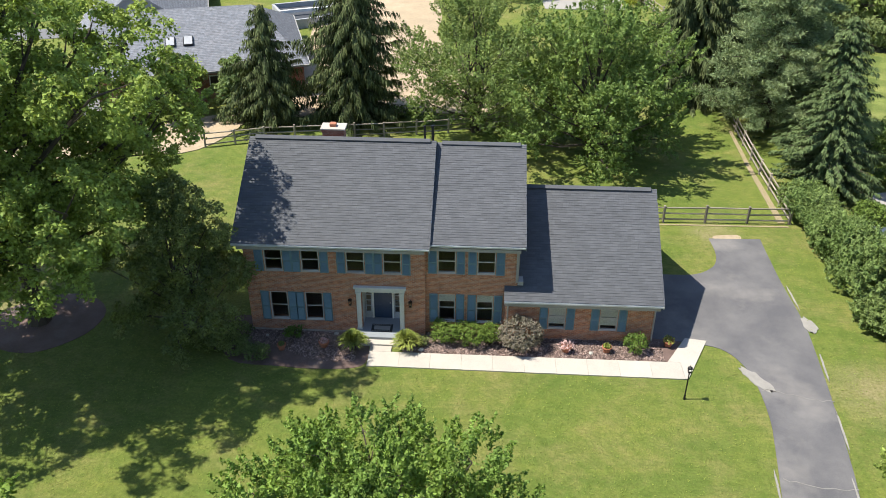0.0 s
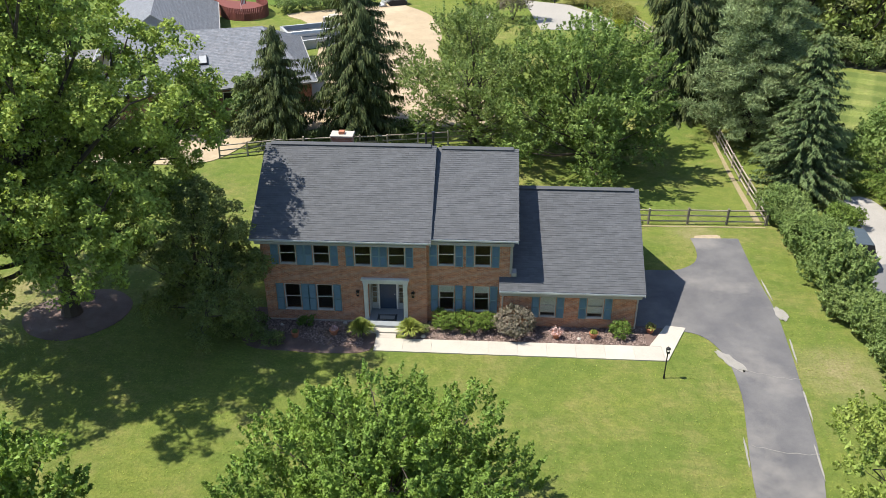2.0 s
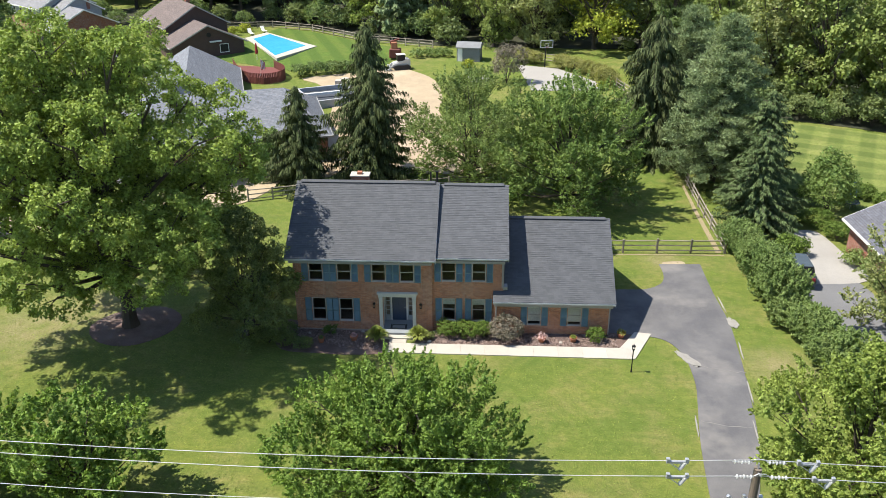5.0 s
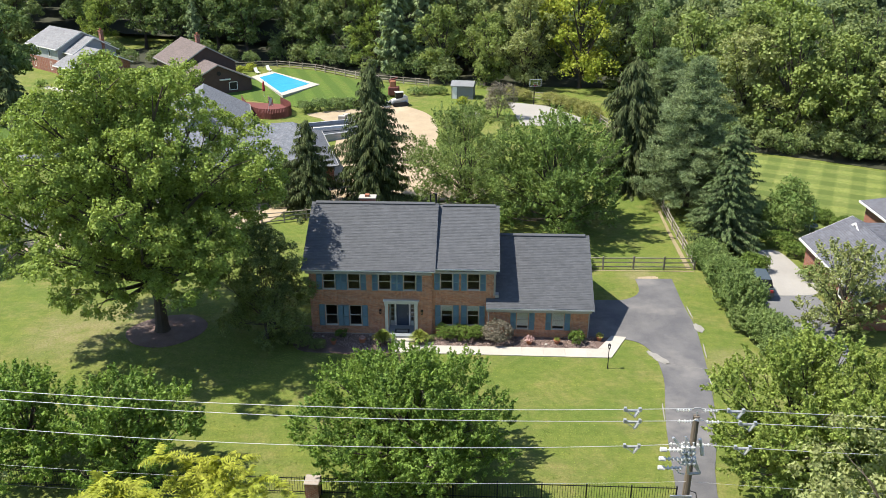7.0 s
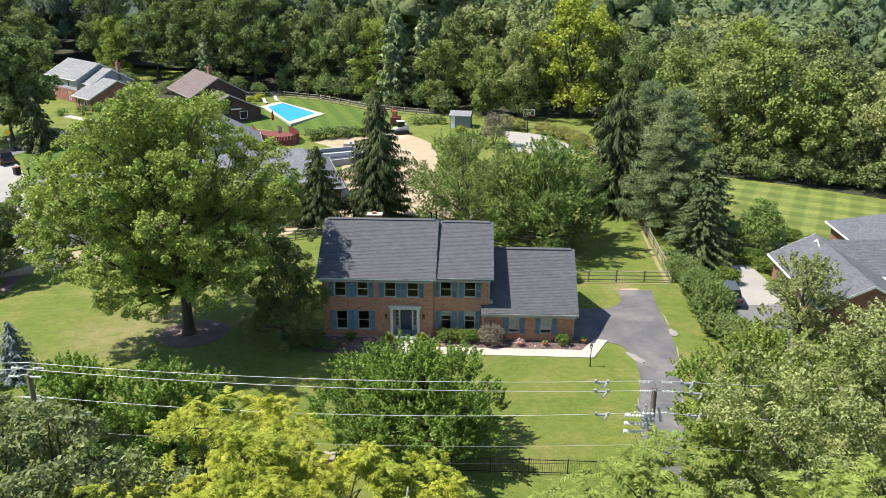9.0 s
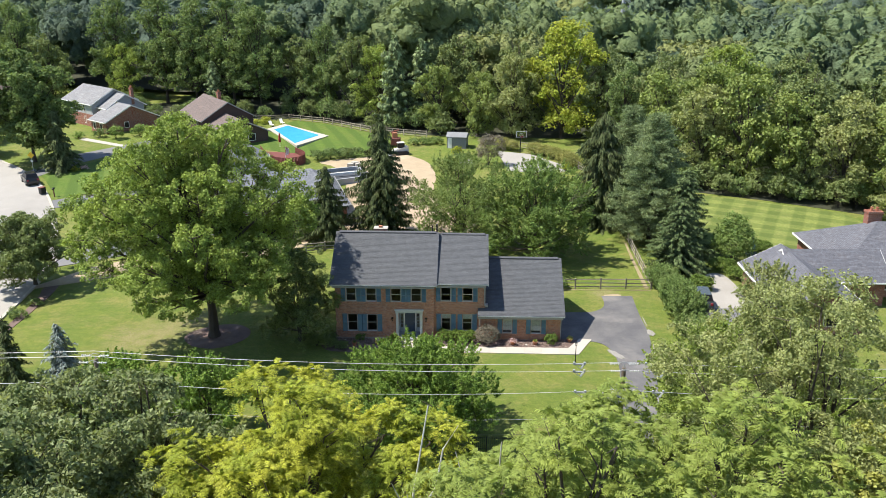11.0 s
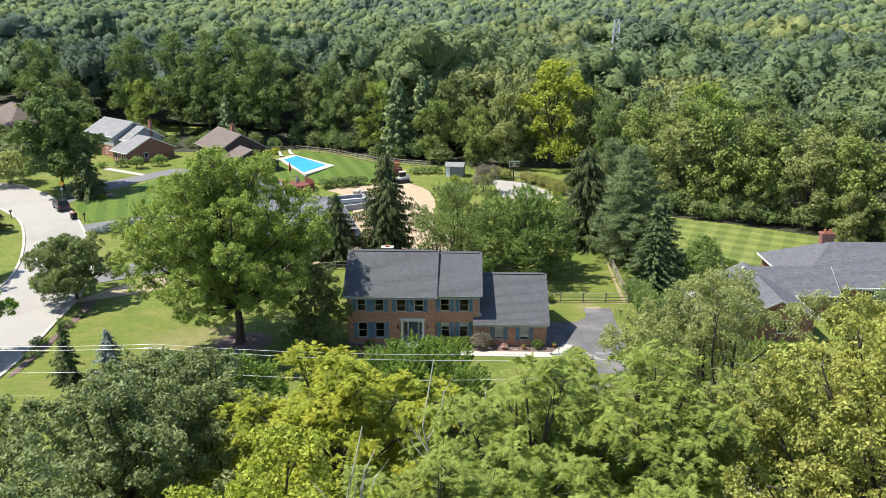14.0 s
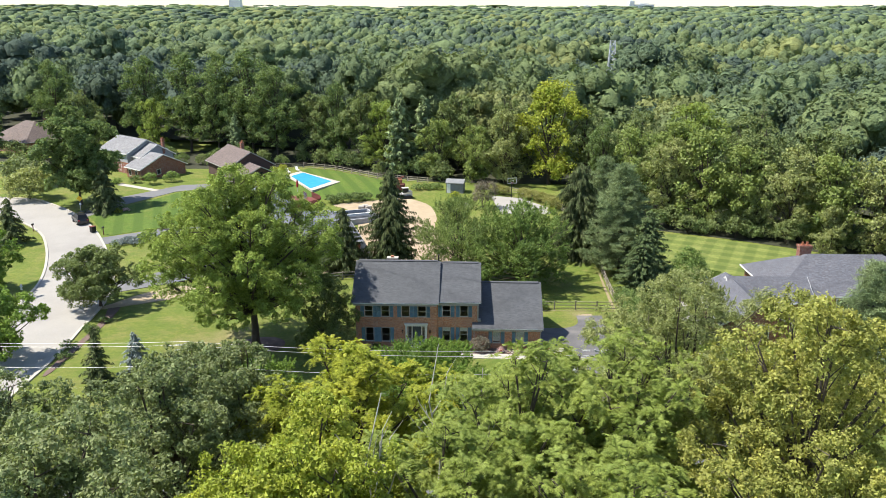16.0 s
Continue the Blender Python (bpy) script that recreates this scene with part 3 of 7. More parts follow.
def crown_points(rng, lobes, gap, spread, per):
    """Clumps over the outsides of overlapping lobes, and leaf places in each clump."""
    C = np.array([l[:3] for l in lobes], float)
    R = np.array([l[3:] for l in lobes], float)
    mid = C.mean(0)
    pos, out = [], []
    for i, (c, r) in enumerate(zip(C, R)):
        k = max(4, int(4 * math.pi * r[0] * (r[0] + r[1]) / 2 / gap ** 2))
        d = unit(rng.normal(size=(k, 3)))
        d = d[d[:, 2] > -0.55]
        p = c + d * np.array([r[0], r[0], r[1]]) * rng.uniform(0.72, 1.06, (len(d), 1))
        keep = np.ones(len(p), bool)
        for j in range(len(C)):
            if j != i:
                q = (p - C[j]) / np.array([R[j][0], R[j][0], R[j][1]])
                keep &= np.linalg.norm(q, axis=1) > 0.78
        p, d = p[keep], d[keep]
        pos.append(p)
        out.append(unit(d * 0.7 + unit(p - mid) * 0.5))
    pos, out = np.concatenate(pos), np.concatenate(out)
    n = len(pos)
    lp = np.repeat(pos, per, 0) + rng.normal(size=(n * per, 3)) * np.array([spread, spread, spread * 0.62])
    return lp, np.repeat(out, per, 0)


def pad_points(rng, lobes, gap, per, thick, spray=0.0, hang=0.5, thin=-0.3, low=-0.75):
    """Rounded leaf clumps or upright sprays through the outer part of overlapping lobes: leaf places and faces."""
    C = np.array([l[:3] for l in lobes], float)
    R = np.array([l[3:] for l in lobes], float)
    mid = C.mean(0)
    pos, out = [], []
    for i, (c, r) in enumerate(zip(C, R)):
        k = max(4, int(4 * math.pi * r[0] * (r[0] + r[1]) / 2 / gap ** 2))
        d = unit(rng.normal(size=(k, 3)))
        d = d[d[:, 2] > low]
        p = c + d * np.array([r[0], r[0], r[1]]) * (1.08 - 0.45 * rng.random((len(d), 1)) ** 1.5)
        keep = np.ones(len(p), bool)
        for j in range(len(C)):
            if j != i:
                q = (p - C[j]) / np.array([R[j][0], R[j][0], R[j][1]])
                keep &= np.linalg.norm(q, axis=1) > 0.62
        p, d = p[keep], d[keep]
        pos.append(p)
        out.append(unit(d * 0.6 + unit(p - mid) * 0.6))
    pos, out = np.concatenate(pos), np.concatenate(out)
    seed_z = rng.uniform(0, 90)
    sc = 0.42 / gap
    keep = np.array([noise.noise((a * sc, b * sc, c * sc + seed_z)) > thin for a, b, c in pos])
    pos, out = pos[keep], out[keep]
    n = len(pos)
    up = np.array([0.0, 0.0, 1.0])
    N = unit(out * 0.6 + up * 0.75 + rng.normal(size=(n, 3)) * 0.22)
    pr = gap * (0.85 if spray else 0.64) * rng.uniform(0.55, 1.3, (n, 1))
    if spray:
        U = unit(np.cross(N, rng.normal(size=(n, 3))))
        V = np.cross(N, U)
        A = unit(np.repeat(unit(out * 0.75 + up * spray + rng.normal(size=(n, 3)) * 0.35), per, 0))
        U, V, pr, P, O = [np.repeat(q, per, 0) for q in (U, V, pr, pos, out)]
        m = len(P)
        rho, ang = np.sqrt(rng.random((m, 1))) * pr, rng.uniform(0, 6.283, (m, 1))
        s = rng.random((m, 1))
        side = U * np.cos(ang) + V * np.sin(ang)
        return P + A * (s - 0.3) * pr * 1.9 + side * rho * 0.5 * (1.1 - s), unit(side * 0.8 + A * 0.25 + up * 0.25 + O * 0.3)
    N, pr, P = [np.repeat(q, per, 0) for q in (N, pr, pos)]
    m = len(P)
    dirn = unit(rng.normal(size=(m, 3)) + N * 0.55)
    rho = rng.random((m, 1)) ** 0.4
    flat = np.array([1.0, 1.0, 0.74])
    sag = np.linalg.norm(dirn[:, :2], axis=1, keepdims=True) ** 2 * rho ** 2
    return P + dirn * rho * pr * flat - up * hang * 0.4 * pr * sag, unit(dirn * 0.75 + N * 0.35)


def fronds(rng, lobes, gap, count, length, leaflet, thin=-0.3, low=-0.55, fall=0.4):
    """Rosettes of feather-shaped leaves at the shoot tips; every leaflet is a blade of its own."""
    P, O = pad_points(rng, lobes, gap, 1, 0.1, 0.0, 0.0, thin, low)
    n = len(P)
    up = np.array([0.0, 0.0, 1.0])
    P, O = np.repeat(P, count, 0), np.repeat(O, count, 0)
    m = n * count
    side = unit(np.cross(unit(O + up * 0.8), rng.normal(size=(m, 3))))
    D = unit(side + unit(O * 0.6 + up * 0.6) * rng.uniform(0.1, 0.9, (m, 1)))
    L = length * rng.uniform(0.7, 1.25, (m, 1))
    W = unit(np.cross(D, up + rng.normal(size=(m, 3)) * 0.25))
    T = []
    for q in np.linspace(0.2, 1.0, 6):
        c = P + D * L * q - up * fall * L * q ** 2
        along = unit(D - up * fall * 1.6 * q)
        k = leaflet * (1.15 - 0.45 * q)
        for sg in (-1, 1):
            tip = c + W * sg * k + along * k * 0.45 - up * k * 0.3
            T.append(np.stack([c - along * k * 0.24, tip + rng.normal(size=(m, 3)) * k * 0.12, c + along * k * 0.30], 1))
    return np.concatenate(T)


def limb_path(bm, pts, r0, r1, n=7):
    """A bent tapering limb through the points, one closed skin."""
    pts = [Vector(p) for p in pts]
    k, last = len(pts), None
    for i, p in enumerate(pts):
        d = (pts[min(i + 1, k - 1)] - pts[max(i - 1, 0)]).normalized()
        side = d.cross(Vector((0.31, 0.17, 0.93)) if abs(d.z) < 0.9 else Vector((1, 0, 0))).normalized()
        up = side.cross(d)
        r = r0 + (r1 - r0) * i / (k - 1)
        ring = [bm.verts.new(p + (side * math.cos(2 * math.pi * j / n) + up * math.sin(2 * math.pi * j / n)) * r) for j in range(n)]
        if last:
            for j in range(n):
                bm.faces.new((last[j], last[(j + 1) % n], ring[(j + 1) % n], ring[j]))
        last = ring


def make_lobes(rng, h, r, base, n, size=0.42, flat=0.75, point=0.0, round_top=False):
    """Lobes set round an uneven crown of height h, radius r, from base up."""
    lobes = []
    for i in range(n):
        f = (i + 0.5) / n
        s = r * size * rng.uniform(0.62, 1.2) * (1 - 0.2 * f)
        belt = math.sqrt(max(0.03, 1 - abs((f - 0.36) / 0.64) ** 2.0 * 0.9)) if f > 0.36 else 0.72 + 0.28 * f / 0.36
        if round_top:
            belt = 0.70 + 0.30 * min(1.0, f / 0.3) if f < 0.3 else (1 - ((f - 0.3) / 0.7) ** 2.6 * 0.72) ** 0.75
        belt *= 1 - point * f
        a = i * 2.399 + rng.uniform(-0.45, 0.45)
        q = max(0.0, r * belt * (1.04 if i % 3 else 0.55) - s * 0.8) * rng.uniform(0.82, 1.1)
        z = base + s * flat * 0.6 + (h - base - s * flat * 1.5) * f ** 0.92 + rng.uniform(-0.05, 0.05) * h
        lobes.append((q * math.cos(a), q * math.sin(a), z, s, s * flat))
    lobes.append((rng.uniform(-0.12, 0.12) * r, rng.uniform(-0.12, 0.12) * r, h - r * size * flat * 0.75, r * size * 0.75, r * size * flat * 0.8))
    lobes.append((0, 0, base + (h - base) * 0.5, r * 0.42, (h - base) * 0.28))
    return lobes


def broad_tree(name, label, leaf_mat, seed, h, r, base, at, group="", lobes_n=16, gap=0.42, per=14, size=0.24, spread=0.24, aspect=0.55, trunk=None, bark="bark",
               size_lobe=0.42, flat=0.75, droop=0.0, up=0.12, wild=0.6, lean=(0, 0), stems=1, point=0.0, category="tree", spray=0.0, hang=0.5, thin=-0.3, round_top=False, feather=0):
    rng = np.random.default_rng(seed)
    t = thing(name, label, category, group, at)
    lobes = [(x + lean[0] * z / h, y + lean[1] * z / h, z, a, b) for x, y, z, a, b in make_lobes(rng, h, r, base, lobes_n, size_lobe, flat, point, round_top)]
    if feather:
        blades = fronds(rng, lobes, gap, feather, 0.52, size, thin)
        crown = new("crown", quads_mesh("crown", blades, leaf_mat))
        crown.parent = t
        per = 6
    lp, lo = pad_points(rng, lobes, gap, per, spread, spray, hang, thin)
    inner = rng.random(len(lp)) < 0.06
    cen = np.array([lean[0] * 0.5, lean[1] * 0.5, base + (h - base) * 0.45])
    lp[inner] = cen + (lp[inner] - cen) * rng.uniform(0.5, 0.9, (inner.sum(), 1))
    ok = lp[:, 2] > 0.15
    if not feather:
        crown = new("crown", quads_mesh("crown", leaves(rng, lp[ok], lo[ok], size, aspect, up, wild, droop), leaf_mat))
        crown.parent = t
    bm = bmesh.new()
    tr = trunk or h * 0.018 + 0.05
    tops = []
    for s in range(stems):
        ox, oy = (0, 0) if stems == 1 else (math.cos(s * 2.4) * 0.25, math.sin(s * 2.4) * 0.25)
        k = [(ox, oy, 0), (ox * 1.5 + rng.uniform(-.1, .1), oy * 1.5 + rng.uniform(-.1, .1), base * 0.6), (ox * 2.5 + lean[0] * 0.3, oy * 2.5 + lean[1] * 0.3, base + (h - base) * 0.3), (ox * 3 + lean[0] * 0.7, oy * 3 + lean[1] * 0.7, base + (h - base) * 0.72)]
        limb_path(bm, [k[0], (k[0][0], k[0][1], 0.5), *k[1:]], tr * 1.3, tr * 0.3, 9)
        tops.append(k)
    part("trunk", bm, M[bark], t)
    bm = bmesh.new()
    for i, l in enumerate(lobes[:-1]):
        k = tops[i % stems]
        f = min(0.9, max(0.12, (l[2] - base) / (h - base) * 0.8 - 0.1))
        p0 = Vector(k[1]).lerp(Vector(k[2]), min(1, f * 2)) if f < 0.5 else Vector(k[2]).lerp(Vector(k[3]), f * 2 - 1)
        p1 = Vector(l[:3])
        mid = p0.lerp(p1, 0.5) + Vector((rng.uniform(-.3, .3), rng.uniform(-.3, .3), -0.05 * (p1 - p0).length))
        limb_path(bm, [p0, mid, p1], tr * 0.42, tr * 0.1, 6)
        for q in range(3):
            d = Vector(rng.normal(size=3)).normalized() * l[3] * 0.8
            d.z = abs(d.z) * 0.5
            tube(bm, mid.lerp(p1, 0.5 + 0.25 * q), p1 + d, tr * 0.12, tr * 0.03, 4, False)
    part("branchwork", bm, M[bark], t)
    return t


def spruce_tree(name, label, leaf_mat, seed, h, r, at, base=0.6, group="", droop=0.35, whorl=0.42, spray=0.42, dense=1.0, curve=0.85, upturn=0.0, width=0.32, fringe=0.0):
    """A conifer with whorls of boughs hung with needle sprays."""
    rng = np.random.default_rng(seed)
    t = thing(name, label, "tree", group, at)
    P, O, T = [], [], []
    bm = bmesh.new()
    limb_path(bm, [(0, 0, 0), (0, 0, h * 0.5), (0, 0, h)], 0.02 * h + 0.03, 0.015, 8)
    part("trunk", bm, M["bark"], t)
    bm = bmesh.new()
    z = base
    while z < h - 0.15:
        f = (z - base) / (h - base)
        R = r * ((1 - f) ** curve) + 0.12
        nb = max(5, int((6 + 5 * (1 - f)) * dense))
        a0 = rng.uniform(0, 6.28)
        for b in range(nb):
            a = a0 + b * 2 * math.pi / nb + rng.uniform(-0.22, 0.22)
            L = R * (rng.uniform(0.4, 0.95) if rng.random() < 0.72 else rng.uniform(0.9, 1.25))
            L *= 1 + 0.5 * noise.noise((math.cos(a) * 1.3, math.sin(a) * 1.3, z * 0.45 + seed))
            zz = z + rng.uniform(-0.25, 0.25)
            m = max(3, int(L / 0.13 * dense))
            u = np.linspace(0.12, 1, m) + rng.uniform(-.03, .03, m)
            drop = -droop * L * u ** 1.4 + upturn * L * u ** 2.5
            x, y, w = math.cos(a) * L * u, math.sin(a) * L * u, zz + drop
            for side in (-1, 1, 0):
                off = side * spray * 0.55 * (1.05 - u * 0.6) * rng.uniform(0.4, 1.2, m)
                P.append(np.stack([x - math.sin(a) * off, y + math.cos(a) * off, w - np.abs(off) * 0.6 - (0.0 if side else spray * 0.3) + rng.uniform(-.1, .06, m)], 1))
                dirn = np.stack([np.full(m, math.cos(a)), np.full(m, math.sin(a)), np.full(m, -droop - 0.2)], 1) + np.stack([-math.sin(a) * np.sign(off), math.cos(a) * np.sign(off), np.full(m, -0.8 - fringe)], 1) * 0.8
                T.append(dirn + rng.normal(size=(m, 3)) * 0.35)
                O.append(np.stack([np.full(m, math.cos(a) * 0.5), np.full(m, math.sin(a) * 0.5), np.full(m, 0.8)], 1))
            if L > 0.8:
                tube(bm, (0, 0, zz), (math.cos(a) * L * 0.8, math.sin(a) * L * 0.8, zz + drop[int(m * 0.7)]), 0.03, 0.008, 4, False)
        z += whorl * rng.uniform(0.75, 1.2) * (1.0 - 0.35 * f)
    P, O, T = np.concatenate(P), np.concatenate(O), np.concatenate(T)
    n = len(P)
    T = unit(T)
    nrm = unit(O + rng.normal(size=(n, 3)) * 0.5)
    S = unit(np.cross(nrm, T))
    L = spray * rng.uniform(0.7, 1.4, (n, 1))
    W = L * width * 0.5
    Q = np.stack([P - T * L * 0.25 + S * W * 1.2, P + T * L * 0.75, P - T * L * 0.25 - S * W * 1.2], 1)
    crown = new("crown", quads_mesh("crown", Q, leaf_mat))
    crown.parent = t
    part("branchwork", bm, M["bark"], t)
    return t


def pine_tree(name, label, leaf_mat, seed, h, r, at, group=""):
    """A soft white pine: plumes of long needles in loose tiers."""
    rng = np.random.default_rng(seed)
    t = thing(name, label, "tree", group, at)
    bm = bmesh.new()
    limb_path(bm, [(0, 0, 0), (0.1, 0, h * 0.5), (0, 0.05, h * 0.97)], 0.02 * h, 0.03, 8)
    part("trunk", bm, M["bark"], t)
    bm = bmesh.new()
    plumes = []
    z = h * 0.08
    while z < h * 0.98:
        f = z / h
        R = r * (1 - f) ** 0.7 + 0.25
        nb = 7 if f < 0.8 else 5
        a0 = rng.uniform(0, 6.28)
        for b in range(nb):
            a = a0 + b * 6.283 / nb + rng.uniform(-.3, .3)
            L = R * rng.uniform(0.6, 1.15)
            tip = (math.cos(a) * L, math.sin(a) * L, z + L * 0.12)
            tube(bm, (0, 0, z), tip, 0.05, 0.012, 4, False)
            for u in np.arange(0.3, 1.05, 0.55 / max(L, 0.6)):
                for k in range(2):
                    plumes.append((tip[0] * u - math.sin(a) * rng.normal() * 0.35, tip[1] * u + math.cos(a) * rng.normal() * 0.35, z + L * 0.12 * u + rng.normal() * 0.12, 0.45))
        z += 0.68 * (1 - 0.4 * f)
    part("branchwork", bm, M["bark"], t)
    pl = np.array(plumes)
    per = 52
    c = np.repeat(pl[:, :3], per, 0)
    n = len(c)
    T = unit(rng.normal(size=(n, 3)) + np.array([0, 0, 0.5]) + unit(np.stack([c[:, 0], c[:, 1], np.zeros(n)], 1)) * 0.6)
    S = unit(np.cross(T, rng.normal(size=(n, 3))))
    c = c + rng.normal(size=(n, 3)) * np.array([0.26, 0.26, 0.10])
    L = rng.uniform(0.2, 0.42, (n, 1))
    Q = np.stack([c - S * 0.034, c + T * L, c + S * 0.034], 1)
    crown = new("crown", quads_mesh("crown", Q, leaf_mat))
    crown.parent = t
    return t


def bush(name, label, leaf_mat, seed, r, h, at, group="", size=0.1, gap=0.16, per=10, spread=0.07, lobes_n=7, category="shrub", aspect=0.5, up=0.5, wild=0.8, stretch=1.0):
    rng = np.random.default_rng(seed)
    t = thing(name, label, category, group, at)
    lobes = []
    for i in range(lobes_n):
        a = i * 2.4 + rng.uniform(-.3, .3)
        q = r * rng.uniform(0.3, 0.62)
        lobes.append((q * math.cos(a) * stretch, q * math.sin(a), h * rng.uniform(0.35, 0.66), r * rng.uniform(0.38, 0.55), h * rng.uniform(0.32, 0.42)))
    lobes.append((0, 0, h * 0.6, r * 0.55, h * 0.4))
    lp, lo = crown_points(rng, lobes, gap, spread, per)
    ok = lp[:, 2] > 0.02
    cr = new("foliage", quads_mesh("foliage", leaves(rng, lp[ok], lo[ok], size, aspect, up, wild), leaf_mat))
    cr.parent = t
    part("stem", tubes(*[((0, 0, 0), (l[0] * 0.8, l[1] * 0.8, l[2]), 0.03, 0.012) for l in lobes], n=5), M["bark"], t)
    return t


def blade_plant(name, label, leaf_mat, seed, r, h, n, at, group="", width=0.05, category="plant"):
    """A fountain of arching blades."""
    rng = np.random.default_rng(seed)
    t = thing(name, label, category, group, at)
    Q = []
    for i in range(n):
        a, e = rng.uniform(0, 6.283), rng.uniform(0.25, 1.0)
        d = np.array([math.cos(a), math.sin(a), 0])
        s = np.array([-math.sin(a), math.cos(a), 0]) * width * rng.uniform(0.6, 1.2)
        pts = [d * r * e * u + np.array([0, 0, h * (1.15 - 0.45 * e) * (u * 1.7 - u * u * (0.65 + 0.55 * e))]) for u in (0.03, 0.4, 0.75, 1.0)]
        w = (0.5, 1.0, 0.8, 0.1)
        for j in range(3):
            Q.append([pts[j] - s * w[j], pts[j] + s * w[j], pts[j + 1] + s * w[j + 1], pts[j + 1] - s * w[j + 1]])
    ob = new("foliage", quads_mesh("foliage", np.array(Q), leaf_mat))
    ob.parent = t
    return t


# ---- the brick house ----
house = thing("house", "two-storey brick house with slate-grey shingle roofs and blue shutters", "house")
REC = 0.25          # the right-hand bay stands back from the left one
UP, LOW = (3.72, 5.02), (0.76, 2.42)      # heights of upper and lower windows
wins_l_up = [(1.02, 1.93), (2.87, 3.78), (5.14, 6.05), (6.99, 7.90)]
wins_l_low = [(1.10, 2.01), (2.91, 3.82)]
wins_r_up = [(9.70, 10.60), (11.69, 12.58)]
wins_r_low = [(9.75, 10.60), (11.70, 12.54)]
wins_g = [(15.38, 16.24), (17.99, 18.88)]
GWIN = (0.72, 2.10)
DOOR = (5.82, 7.76, 0.0, 2.62)


def wall(name, x0, x1, z0, z1, y0, y1, holes, label):
    bm = bmesh.new()
    xs_ = sorted({x0, x1, *[a for h in holes for a in h[:2]]})
    zs_ = sorted({z0, z1, *[a for h in holes for a in h[2:]]})
    for xa, xb in zip(xs_, xs_[1:]):
        for za, zb in zip(zs_, zs_[1:]):
            if not any(h[0] < (xa + xb) / 2 < h[1] and h[2] < (za + zb) / 2 < h[3] for h in holes):
                box(bm, xa, xb, y0, y1, za, zb)
    bmesh.ops.remove_doubles(bm, verts=bm.verts[:], dist=1e-5)
    return part(name, bm, M["brick"], house, label)


wall("front_wall", 0, 9.08, -0.2, 5.32, 0, 0.3, [(*w, *UP) for w in wins_l_up] + [(*w, *LOW) for w in wins_l_low] + [DOOR], "tan and red brick wall")
wall("front_wall", 9.08, 13.72, -0.2, 5.32, REC, REC + 0.3, [(*w, *UP) for w in wins_r_up] + [(*w, *LOW) for w in wins_r_low], "tan and red brick wall")
wall("front_wall", 13.15, 20.72, -0.2, 2.5, 0, 0.3 - 0.06, [(*w, *GWIN) for w in wins_g], "tan and red brick wall")
gable_l = [(0.3, -0.2), (9.9, -0.2), (9.9, 5.3), (4.97, 8.55), (0.3, 5.55)]
part("side_wall", prism(bmesh.new(), gable_l, "x", 0.0, 0.3), M["brick"], house)
part("side_wall", prism(bmesh.new(), [(0.31, 4.9), (9.9, 4.9), (9.9, 5.3), (4.97, 8.55), (0.31, 5.6)], "x", 8.78, 9.07), M["brick"], house)
part("side_wall", prism(bmesh.new(), [(REC + 0.3, -0.2), (10.7, -0.2), (10.7, 5.3), (5.6, 8.2), (REC + 0.3, 5.5)], "x", 13.42, 13.72), M["brick"], house)
part("side_wall", prism(bmesh.new(), [(0.25, -0.2), (9.3, -0.2), (9.3, 2.6), (4.8, 6.1), (0.25, 2.8)], "x", 20.42, 20.72), M["brick"], house)
part("back_wall", boxes((0.3, 13.42, 9.6, 9.9, -0.2, 5.3)), M["brick"], house)
part("back_wall", boxes((13.72, 20.42, 9.0, 9.3, -0.2, 2.6)), M["brick"], house)
part("upper_floor", boxes((0.31, 13.4, 0.6, 9.55, 2.6, 2.75)), M["room"], house)
part("ground_floor", boxes((0.31, 20.4, 0.6, 9.0, 0.05, 0.2)), M["room"], house)
part("upper_ceiling", boxes((0.31, 13.4, 0.6, 9.55, 5.2, 5.26)), M["room"], house)
part("foundation_ledge", boxes((-0.03, 5.6, -0.06, -0.002, -0.2, 0.10)), M["stone"], house, "pale stone ledge at the wall foot")


def shingle_tabs(x0, x1, ye, ze, yr, zr, rng, tab=0.32, course=0.145, thick=0.016):
    """Overlapping courses of tabs from the eave up to the ridge; x runs along the eave."""
    L = math.hypot(yr - ye, zr - ze)
    uy, uz = (yr - ye) / L, (zr - ze) / L
    ny, nz = -uz, uy
    if nz < 0:
        ny, nz = -ny, -nz
    V, F = [], []
    rows = int(L / course) + 1
    for i in range(rows):
        s0 = i * course
        s1 = min(L, s0 + course * 1.15)
        x = x0 - (tab / 2 if i % 2 else 0)
        while x < x1:
            w = tab * rng.uniform(0.75, 1.25)
            a, b = max(x, x0), min(x + w - 0.006, x1)
            if b - a > 0.02:
                t = thick * rng.uniform(0.8, 1.3)
                lo = s0 - rng.uniform(0, 0.012)
                k = len(V)
                for xx in (a, b):
                    V += [(xx, ye + uy * lo, ze + uz * lo), (xx, ye + uy * lo + ny * t, ze + uz * lo + nz * t), (xx, ye + uy * s1 + ny * 0.002, ze + uz * s1 + nz * 0.002)]
                F += [(k, k + 3, k + 4, k + 1), (k + 1, k + 4, k + 5, k + 2), (k, k + 1, k + 2), (k + 3, k + 5, k + 4)]
            x += w
    return V, F


